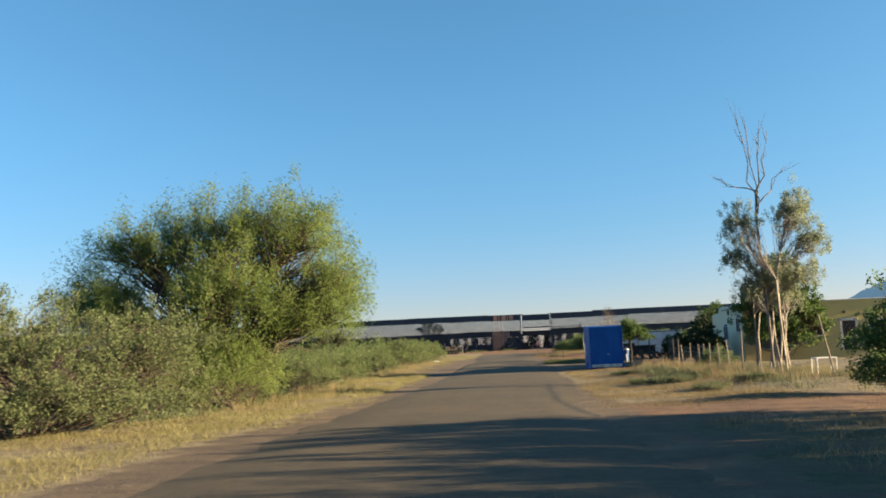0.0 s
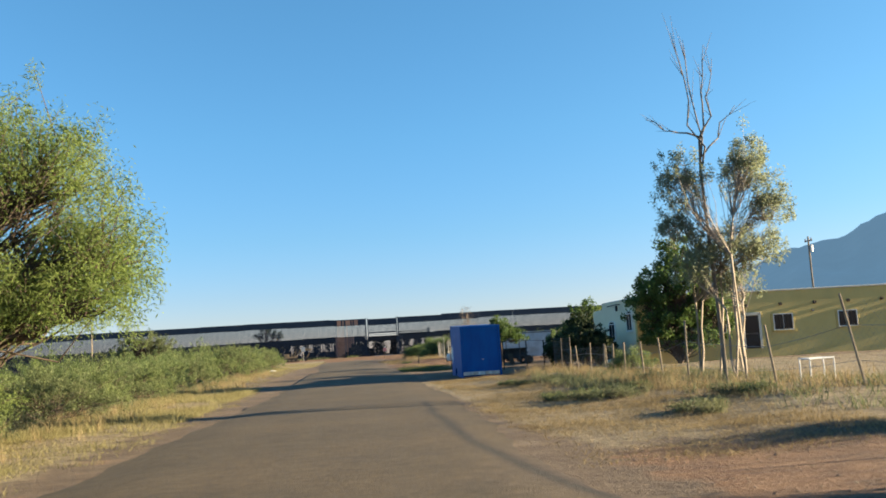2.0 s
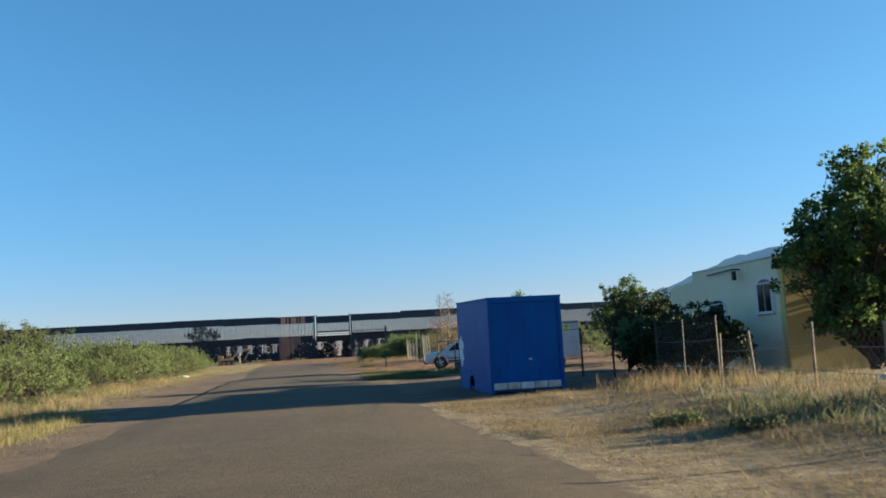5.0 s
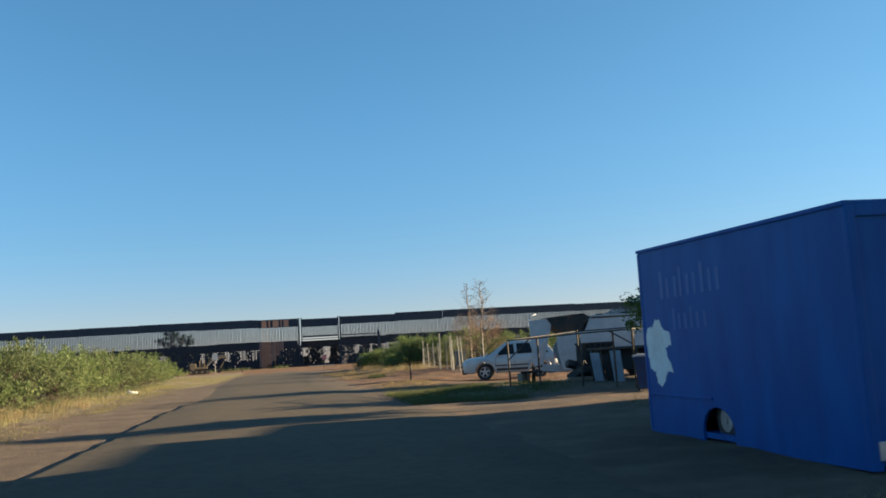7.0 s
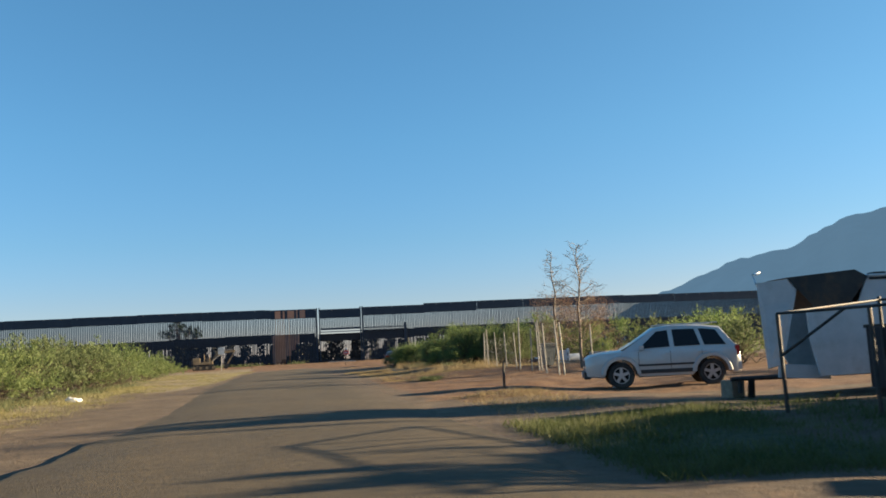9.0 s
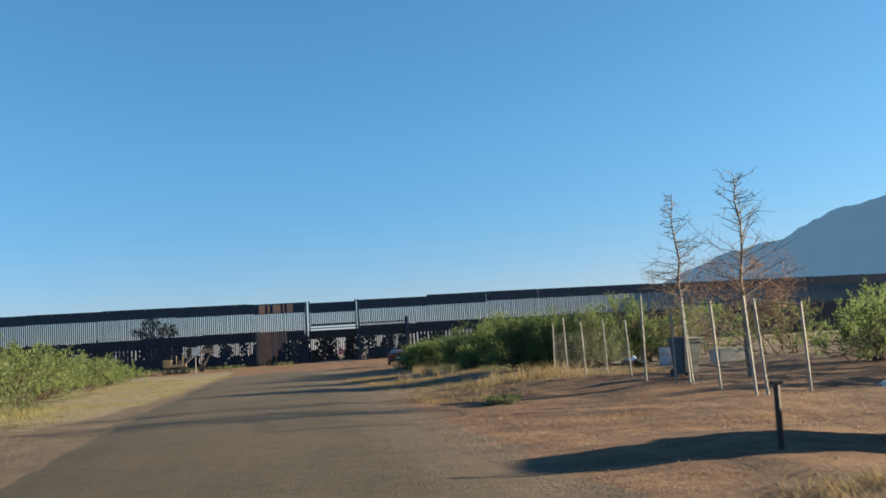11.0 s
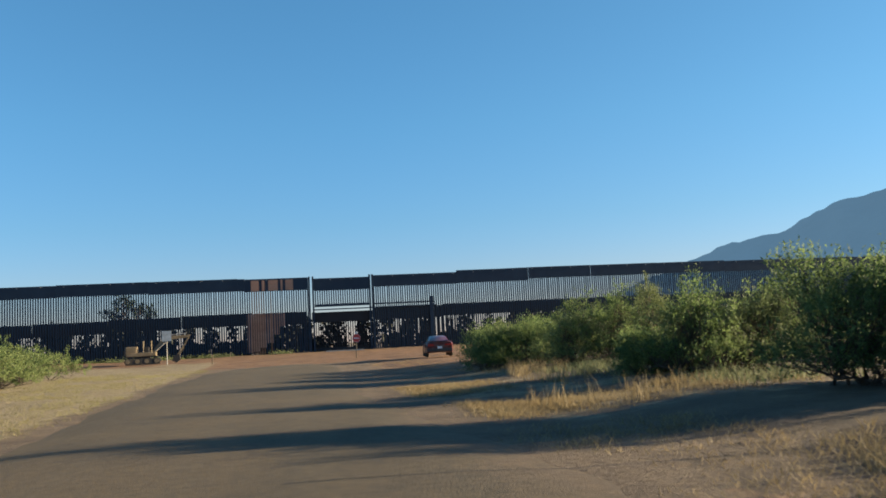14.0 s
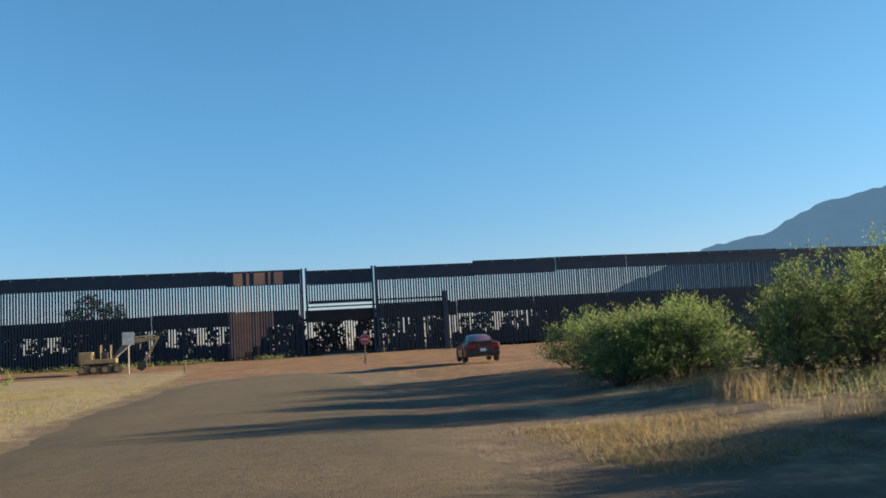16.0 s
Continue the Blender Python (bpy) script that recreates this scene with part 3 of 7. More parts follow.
def plant(name, x, y, label, category, lobes, clumps, per, clump_r, leaf, mats, seed, trunk=0.18, fork=0.3, droop=0.0, shell=0.6, group="", stems=1, leaf_spread=0.7, flat=0.75, z0=None, flow=(0, 0, 0.2), feet_apart=0.25, spray=0.0):
    """A tree or shrub. lobes: (dx, dy, z, rx, ry, rz) ellipsoids of the crown, each fed by a limb; leaf clumps lie near their shells."""
    rs = np.random.RandomState(seed)
    z = float(gh(x, y)) - 0.03 if z0 is None else z0
    ob = thing(name, pose(x, y, z), label, category, group)
    segs, cents, outs = [], [], []
    vols = np.array([(l[3] * l[4] * l[5]) ** 0.67 for l in lobes])
    vols = vols / vols.sum()
    joints = 3 if trunk > 0.1 else 2
    feet = [np.array((rs.normal() * feet_apart * (stems > 1), rs.normal() * feet_apart * (stems > 1), 0)) for _ in range(stems)]
    for li, (dx, dy, lz, rx, ry, rz) in enumerate(lobes):
        c = np.array((dx, dy, lz))
        foot = feet[li % stems]
        neck = foot + np.array((dx * 0.15, dy * 0.15, fork * lz))
        limb = np.concatenate((curve_path(rs, foot, neck, 3, 0, 0.05), curve_path(rs, neck, c - np.array((0, 0, rz * 0.4)), 5, 0.12 * lz * (abs(dx) + abs(dy) > 1), 0.1)[1:]))
        rad = np.linspace(trunk, trunk * 0.3, len(limb))
        segs += [(limb[i], limb[i + 1], rad[i], rad[i + 1]) for i in range(len(limb) - 1)]
        m = max(3, int(clumps * vols[li]))
        d = unit(rs.normal(size=(m, 3)))
        d[:, 2] = np.where(d[:, 2] < -0.5, -d[:, 2] * 0.4, d[:, 2])
        rr = shell + (1 - shell) * rs.uniform(0, 1, (m, 1)) ** 0.7 + 0.1 * rs.normal(size=(m, 1))
        pts = c + d * rr * np.array((rx, ry, rz))
        pts[:, 2] = np.maximum(pts[:, 2], 0.12)
        for p in pts:
            k = rs.randint(3, len(limb))
            path = curve_path(rs, limb[k], p, joints, 0.1 * np.linalg.norm(p - limb[k]) * (1 - droop), 0.08 * np.linalg.norm(p - limb[k]))
            r = np.linspace(min(trunk * 0.22, 0.05), 0.006, joints + 1)
            segs += [(path[i], path[i + 1], r[i], r[i + 1]) for i in range(joints)]
        cents.append(pts)
        outs.append(d)
    V, F = stick_mesh(segs, 5 if trunk > 0.1 else 3)
    fast_mesh("trunk", V, F, mats[0], ob, True)
    P, D = np.concatenate(cents), np.concatenate(outs)
    n = len(P) * per
    idx = np.repeat(np.arange(len(P)), per)
    size = clump_r * rs.uniform(0.55, 1.4, (len(P), 1))[idx]
    off = unit(rs.normal(size=(n, 3))) * np.sqrt(rs.uniform(0, 1, (n, 1))) * size * np.array((1.0, 1.0, flat))
    if spray:
        # leaves sit along shoots that reach out and up from each clump
        shoot = rs.randint(0, 4, n)
        aim = unit(D[:, None] * 0.7 + np.array((0, 0, 0.75)) + 0.55 * rs.normal(size=(len(P), 4, 3)))[idx, shoot]
        at = rs.uniform(0, 1, (n, 1))
        off = off * 0.35 + aim * at * spray * size / clump_r + rs.normal(size=(n, 3)) * 0.035 * (1.3 - at)
    if droop:
        off[:, 2] -= droop * size[:, 0] * rs.uniform(-0.3, 1.6, n)
        off[:, :2] *= 0.7
    C = P[idx] + off
    C[:, 2] = np.maximum(C[:, 2], 0.04)
    along = (aim if spray else D[idx] * 0.5) + np.array(flow) - np.array((0, 0, 1.0)) * droop
    V, F = leaf_mesh(rs, C, leaf[0], leaf[1], along, leaf_spread)
    fast_mesh("crown", V, F, mats[1], ob)
    return ob


def blades(name, pts, height, mat, label, category, seed, per=9, lean=0.5, width=0.012, reach=0.12, short=True):
    """Tufts of grass or weeds as one sheet of blades: stuff."""
    rs = np.random.RandomState(seed)
    pts = np.asarray(pts)
    n = len(pts) * per
    idx = np.repeat(np.arange(len(pts)), per)
    h = (height * rs.uniform(0.5, 1.4, len(pts)))[idx] * rs.uniform(0.5, 1.2, n)
    foot = pts[idx] + rs.normal(size=(n, 2)) * reach
    z = gh(foot[:, 0], foot[:, 1]) - 0.02
    a = rs.uniform(0, 2 * np.pi, n)
    tip = rs.normal(size=(n, 2)) * lean * h[:, None]
    sx, sy = np.cos(a) * width, np.sin(a) * width
    rows = []
    shape = ((0, 0, -1.2), (0, 0, 1.2), (1, 1, 0)) if short else ((0, 0, -1), (0, 0, 1), (0.35, 0.62, 0.75), (0.35, 0.62, -0.75), (1, 1, 0))
    for share, lift, w in shape:
        rows.append(np.stack((foot[:, 0] + share * tip[:, 0] + w * sx, foot[:, 1] + share * tip[:, 1] + w * sy, z + lift * h), -1))
    V = np.stack(rows, 1).reshape(-1, 3)
    base = np.arange(n)[:, None] * len(shape)
    F = base + np.array((0, 1, 2)) if short else np.concatenate((base + np.array((0, 1, 2)), base + np.array((0, 2, 3)), base + np.array((3, 2, 4))), 0)
    return tagged(fast_mesh(name, V, F, mat), label, category, kind="stuff")


def scatter(seed, n, x0, x1, y0, y1, keep=None):
    rs = np.random.RandomState(seed)
    p = np.stack((rs.uniform(x0, x1, n), rs.uniform(y0, y1, n)), -1)
    clump = wave(p[:, 0], p[:, 1], 0.9, seed + 7) + 0.8 * rs.normal(size=n)
    ok = clump > 0.15
    if keep is not None:
        ok &= keep(p[:, 0], p[:, 1])
    return p[ok]


# ---- the border wall ----
def border_wall():
    """Tall square steel posts with a blank plate along the top, a sliding gate and, close behind, an older and lower fence of the same kind."""
    rs = np.random.RandomState(5)
    y, pitch = 215.0, 0.26
    wall = thing("wall_north", pose(0, y, 0), "tall dark steel bollard wall with a solid plate along its top", "border wall", kind="structure")

    def top(x):
        return float(np.interp(x, (-160, -40, -15, -4.4, 2.8, 2.9, 9.9, 10, 16.7, 19.9, 20, 24, 28.7, 50, 63, 200), (9.15, 9.4, 9.54, 9.43, 9.32, 9.2, 9.2, 9.36, 9.34, 9.37, 9.46, 9.56, 9.62, 9.58, 9.46, 8.9)))

    bm = bmesh.new()
    box(bm, (0, 0, 4.2), (0.145, 0.145, 8.4))
    me = bpy.data.meshes.new("bollard")
    bm.to_mesh(me)
    bm.free()
    me.materials.append(M_WALL_STEEL)
    rme = me.copy()
    rme.materials.clear()
    rme.materials.append(M_RUST)
    far = []
    for i in range(-510, 740):
        x = i * pitch
        if 2.6 < x < 10.05:
            continue
        z = float(gh(x, y)) - 0.3
        if -26 < x < 54:
            ob = new("bollard", rme if -4.3 < x < -0.5 and rs.rand() < 0.5 else me)
            ob.parent = wall
            ob.location = (x + rs.normal() * 0.008, 0, z + top(x) - 9.0)
        else:
            far.append((x, z, top(x) - 0.1))
    bm = bmesh.new()
    for x, z0, z1 in far:
        box(bm, (x, 0, (z0 + z1) / 2), (0.145, 0.145, z1 - z0))
    tagged(part("far_bollards", bm, M_WALL_STEEL, wall), kind="stuff")

    def plate(x0, x1, z0, z1, mat=M_WALL_STEEL, dy=-0.125, name="plate"):
        bm = bmesh.new()
        box(bm, (0, 0, 0), (x1 - x0, 0.03, z1 - z0), None, 0.006)
        ob = part(name, bm, mat, wall)
        ob.location = ((x0 + x1) / 2, dy, (z0 + z1) / 2)
        return ob

    xs = [-130 + 9.6 * k for k in range(14)] + [2.75]
    xs = [v for v in xs if v < -4.6] + [-4.4, 2.65]
    for a, b in zip(xs, xs[1:]):
        plate(a + 0.012, b - 0.012, top(b) - 1.36, top((a + b) / 2))
    xs = [10.05, 19.95, 28.7, 36.5, 45, 54, 63, 72, 81, 90, 105, 120, 140, 165, 190]
    for a, b in zip(xs, xs[1:]):
        plate(a + 0.012, b - 0.012, top(a) - 1.36, top((a + b) / 2))
    for k, (a, w) in enumerate(((-3.7, 0.85), (-2.5, 0.28), (-1.78, 1.05), (-0.42, 0.22), (0.12, 0.85))):
        plate(a, a + w, 8.02, 9.2 + 0.03 * (k % 2), M_RUST_SHEET, -0.146, "rust_patch")

    # the gate: two full-height posts, a header of short bars, the track beam and the sliding leaf below it
    def post(x, w, h, mat=M_WALL_STEEL):
        bm = bmesh.new()
        z = float(gh(x, y)) - 0.3
        box(bm, (x, -0.05, (z + h) / 2), (w, 0.34, h - z), None, 0.02)
        return part("gate_post", bm, mat, wall)

    for x in (2.78, 3.2, 9.68, 10.0):
        post(x, 0.2, 9.45)
    bm = bmesh.new()
    box(bm, (16.75, -0.45, 3.5), (0.42, 0.3, 6.3), None, 0.02)
    part("gate_post", bm, M_WALL_STEEL, wall)
    plate(3.3, 9.58, 7.85, 9.2)
    for z, h in ((6.08, 0.3), (7.85, 0.12)):
        bm = bmesh.new()
        box(bm, (6.45, -0.04, z), (6.2, 0.22, h), None, 0.02)
        part("header_beam", bm, M_WALL_STEEL, wall)
    for k in range(24):
        bm = bmesh.new()
        box(bm, (3.46 + 0.26 * k, 0, 6.95), (0.14, 0.14, 1.75))
        part("bollard", bm, M_WALL_STEEL, wall)
    bm = bmesh.new()
    box(bm, (10.2, -0.3, 5.62), (14.2, 0.16, 0.14), None, 0.02)
    box(bm, (13.5, -0.3, 6.05), (7.1, 0.16, 0.16), None, 0.02)
    part("track_beam", bm, M_WALL_STEEL, wall)
    leaf = thing("gate_leaf", pose(0, y + 0.35, 0), "dark steel sliding gate leaf of close upright bars", "gate")
    z = float(gh(6, y))
    for k in range(26):
        bm = bmesh.new()
        box(bm, (3.2 + 0.26 * k, 0, (z + 5.35) / 2 + 0.1), (0.12, 0.12, 5.35 - z - 0.2))
        part("bar", bm, M_OLD_STEEL, leaf)
    bm = bmesh.new()
    box(bm, (6.45, 0, 4.75), (6.9, 0.2, 1.15), None, 0.02)
    part("panel", bm, M_OLD_STEEL, leaf)
    bm = bmesh.new()
    box(bm, (6.45, 0, z + 0.25), (6.9, 0.2, 0.35), None, 0.02)
    part("bottom_rail", bm, M_OLD_STEEL, leaf)

    # the older fence
    old = thing("wall_old", pose(0, y + 1.6, 0), "older lower steel bollard fence with a plated top", "border fence", kind="structure")
    bm = bmesh.new()
    for i in range(-250, 370):
        x = i * 0.52 + 0.13
        if 2.6 < x < 10.1:
            continue
        z = float(gh(x, y)) - 0.3
        box(bm, (x, 0, (z + 5.0) / 2), (0.12, 0.12, 5.0 - z))
    tagged(part("old_bollards", bm, M_OLD_STEEL, old), kind="stuff")
    xs = [-130 + 7.9 * k for k in range(17)] + [2.5]
    xs = [v for v in xs if v < 0] + [2.5]
    for a, b in list(zip(xs, xs[1:])) + [(10.2 + 8.2 * k, 18.4 + 8.2 * k) for k in range(21)]:
        bm = bmesh.new()
        t = float(np.interp((a + b) / 2, (-60, -30, -5, 6, 20, 36, 100), (5.2, 5.35, 5.6, 5.5, 5.75, 5.75, 5.4)))
        box(bm, (0, 0, 0), (b - a - 0.02, 0.03, 1.4), None, 0.006)
        ob = part("old_plate", bm, M_OLD_STEEL, old)
        ob.location.y = 0
        ob.location = ((a + b) / 2, -0.1, t - 0.7 + rs.normal() * 0.02)
    # bare rusty sheets let into the old fence beside the gate
    for k in range(6):
        bm = bmesh.new()
        hh = (4.3, 4.2, 3.8, 3.3, 2.4, 1.5)[k]
        box(bm, (-3.9 + 0.72 * k, -1.66, 5.45 - hh / 2), (0.7, 0.02, hh), None, 0.004)
        part("rusty_sheet", bm, M_RUST_SHEET, old, "bare rusty steel sheet")
    # small bright tabs along the tall wall's top stand in for sky through lifting holes
    bm = bmesh.new()
    box(bm, (0, 0, 0), (0.13, 0.03, 0.1))
    sky_hole = bpy.data.meshes.new("sky_hole")
    bm.to_mesh(sky_hole)
    bm.free()
    sky_hole.materials.append(M_BRIGHT_STEEL)
    for k in range(50):
        x = -38 + 2.4 * k
        if 2.4 < x < 3.4 or 9.4 < x < 10.4:
            continue
        ob = new("sky_hole", sky_hole)
        ob.parent = wall
        ob.location = (x, -0.155, top(x) - 0.16)


border_wall()

# ---- the verge, hedges and trees beside the road ----
plant("mesquite_tree", -12.2, 37.5, "large spreading mesquite with drooping bright green foliage", "tree",
      [(3.6, 0.6, 7.1, 2.6, 2.4, 2.3), (5.3, 0.5, 5.0, 1.75, 2.0, 2.1), (0.8, 0.2, 7.2, 3.0, 2.6, 2.1), (-2.6, -0.3, 6.6, 2.6, 2.4, 2.0), (1.2, -2.2, 4.5, 2.8, 1.8, 2.2), (-4.6, 0.3, 4.6, 2.2, 2.2, 2.0), (3.4, 2.2, 4.2, 2.6, 2.2, 2.2), (-0.8, -2.6, 2.6, 2.4, 1.4, 1.6), (-3.4, -2.0, 3.8, 2.2, 1.6, 1.8), (4.6, -0.6, 3.6, 2.0, 1.8, 1.4), (-1.8, -3.2, 1.5, 2.4, 1.2, 1.3), (1.8, -2.6, 2.0, 1.8, 1.2, 1.5)],
      1240, 112, 0.66, (0.16, 0.03), (M_BARK, M_MESQUITE), 11, 0.2, 0.25, 0.65, 0.3, stems=3)
plant("shrub", -11.3, 22.5, "tall dusty grey-green desert shrub", "shrub",
      [(0, 0, 1.8, 2.5, 2.4, 1.6), (-2.6, 1.0, 2.1, 2.2, 2.2, 1.7), (1.4, -1.2, 1.1, 1.8, 1.6, 1.1), (1.6, 2.8, 1.9, 2.0, 2.0, 1.6), (0.5, 5.0, 1.8, 2.0, 2.0, 1.6), (0.6, -2.0, 0.6, 1.8, 1.4, 0.6), (-1.8, -1.4, 0.7, 2.0, 1.6, 0.7), (2.0, 0.8, 0.6, 1.3, 2.0, 0.6), (1.9, 3.6, 0.6, 1.4, 1.8, 0.6)],
      700, 70, 0.38, (0.092, 0.034), (M_BARK, M_GREY_GREEN), 12, 0.07, 0.1, 0.1, 0.35, "verge shrubs", 7)
plant("shrub", -15.5, 24.5, "tall dusty grey-green desert shrub", "shrub",
      [(0, 0, 2.3, 2.4, 2.4, 2.0), (-2.6, 0, 2.1, 2.2, 2.2, 1.8), (-1.0, -2.4, 1.7, 2.0, 1.6, 1.5), (1.6, 3.0, 2.2, 2.2, 2.2, 1.9), (0.4, -3.0, 0.7, 2.2, 1.6, 0.7), (-2.6, -2.0, 0.8, 2.0, 1.6, 0.8)], 460, 62, 0.38, (0.092, 0.034), (M_BARK, M_GREY_GREEN), 13, 0.07, 0.1, 0.1, 0.35, "verge shrubs", 6)
plant("shrub", -10.2, 33.0, "bright green feathery shrub beside the mesquite", "shrub",
      [(0, 0, 1.0, 1.7, 1.7, 1.0), (-1.8, 1.2, 1.6, 1.8, 1.6, 1.5), (0.3, 3.0, 1.1, 1.6, 1.7, 1.1), (-2.2, -1.6, 1.3, 1.8, 1.6, 1.2)], 340, 80, 0.34, (0.09, 0.022), (M_BARK, M_MESQUITE), 14, 0.05, 0.1, 0.2, 0.35, "verge shrubs", 5)
hedge = np.random.RandomState(21)
for k in range(50):
    yy = 39.5 + 2.75 * k + hedge.uniform(-0.8, 0.8)
    xx = float(np.interp(yy, (40, 56, 77, 98, 125, 140, 160, 176), (-11.0, -11.6, -12.4, -11.0, -12.0, -13.0, -14.6, -15.6))) + hedge.uniform(-0.5, 0.5)
    h = float(np.interp(yy, (40, 60, 85, 100, 112, 125, 135, 141, 147, 165, 176), (1.9, 2.25, 2.3, 2.95, 2.75, 2.6, 3.0, 3.1, 2.7, 2.0, 1.7))) * hedge.uniform(0.72, 0.9)
    if k % 2:
        xx -= hedge.uniform(2.0, 4.0)
        h *= 1.08
    r = hedge.uniform(1.6, 2.2)
    turn = hedge.uniform(0, 6.28)
    skirt = [(r * 0.8 * math.cos(turn + q), r * 0.8 * math.sin(turn + q), h * 0.28, r * 0.6, r * 0.6, h * 0.3) for q in (0, 2.1, 4.2)]
    plant("bush", xx, yy, "rounded light green feathery roadside bush", "bush",
          [(0, 0, h * 0.62, r, r, h * 0.58), (hedge.uniform(-1.2, 1.2), hedge.uniform(-1.2, 1.2), h * 0.66, r * 0.7, r * 0.7, h * 0.5)] + skirt,
          170, 74 if k < 9 else 34 if k % 2 == 0 else 24, 0.3, (0.1, 0.026) if k < 9 else (0.16, 0.042), (M_BARK, M_BUSH if hedge.rand() < 0.75 else M_GREY_GREEN), 100 + k, 0.03, 0.1, 0.0, 0.35, "roadside bushes", 5, flow=(0, 0, 0.3), spray=0.42)

# ---- vehicles ----
def wheel(parent, x, y, z, r, w, rim_mat, spokes=5):
    """One wheel, its axle along y: a rounded tyre with a spoked rim inside it."""
    out = 1 if y > 0 else -1
    bm = bmesh.new()
    prof = ((r * 0.62, -w / 2), (r * 0.9, -w / 2), (r, -w * 0.32), (r, w * 0.32), (r * 0.9, w / 2), (r * 0.62, w / 2))
    n = 28
    rings = [[bm.verts.new((q * math.cos(2 * math.pi * i / n), h, q * math.sin(2 * math.pi * i / n))) for q, h in prof] for i in range(n)]
    for i in range(n):
        a, b = rings[i], rings[(i + 1) % n]
        for j in range(len(prof)):
            k = (j + 1) % len(prof)
            bm.faces.new((a[j], a[k], b[k], b[j]))
    bmesh.ops.recalc_face_normals(bm, faces=bm.faces[:])
    hub = part("wheel", bm, M_RUBBER, parent)
    hub.location = (x, y, z)
    bm = bmesh.new()
    fy = out * w * 0.36
    rod(bm, (0, fy, 0), (0, fy - out * 0.05, 0), r * 0.16, r * 0.16, 14)
    for i in range(spokes):
        a = 2 * math.pi * i / spokes + 0.3
        m = Matrix.Rotation(-a, 3, "Y")
        box(bm, m @ Vector((r * 0.36, fy - out * 0.02, 0)), (r * 0.5, 0.035, r * 0.22), m)
    for i in range(24):
        a, b = 2 * math.pi * i / 24, 2 * math.pi * (i + 1) / 24
        vs = [bm.verts.new((q * math.cos(t), fy - out * d, q * math.sin(t))) for t in (a, b) for q, d in ((r * 0.56, 0.0), (r * 0.63, 0.0), (r * 0.63, 0.12))]
        bm.faces.new((vs[0], vs[1], vs[4], vs[3]))
        bm.faces.new((vs[1], vs[2], vs[5], vs[4]))
    part("rim", bm, rim_mat, hub)
    # a disc behind the spokes, black in place of the shade there
    bm = bmesh.new()
    rod(bm, (0, fy - out * 0.1, 0), (0, fy - out * 0.14, 0), r * 0.61, r * 0.61, 20)
    part("rim_backing", bm, M_SHADOW_GAP, hub)


def loft(bm, rows):
    """Skins a row of half sections (each a list of (x, y, z) from the keel to the crown) and their mirror images."""
    full = [s + [(x, -y, z) for x, y, z in reversed(s)] for s in rows]
    vs = [[bm.verts.new(p) for p in s] for s in full]
    k = len(vs[0])
    for a, b in zip(vs, vs[1:]):
        for i in range(k):
            j = (i + 1) % k
            bm.faces.new((a[i], a[j], b[j], b[i]))
    bm.faces.new(vs[0])
    bm.faces.new(vs[-1][::-1])
    bmesh.ops.remove_doubles(bm, verts=bm.verts[:], dist=0.001)
    bmesh.ops.recalc_face_normals(bm, faces=bm.faces[:])


def smooth(ob, angle=40):
    for p in ob.data.polygons:
        p.use_smooth = True
    ob.data.set_sharp_from_angle(angle=radians(angle))
    return ob


def interp(x, table):
    xs = [t[0] for t in table]
    return [float(np.interp(x, xs, [t[i] for t in table])) for i in range(1, len(table[0]))]


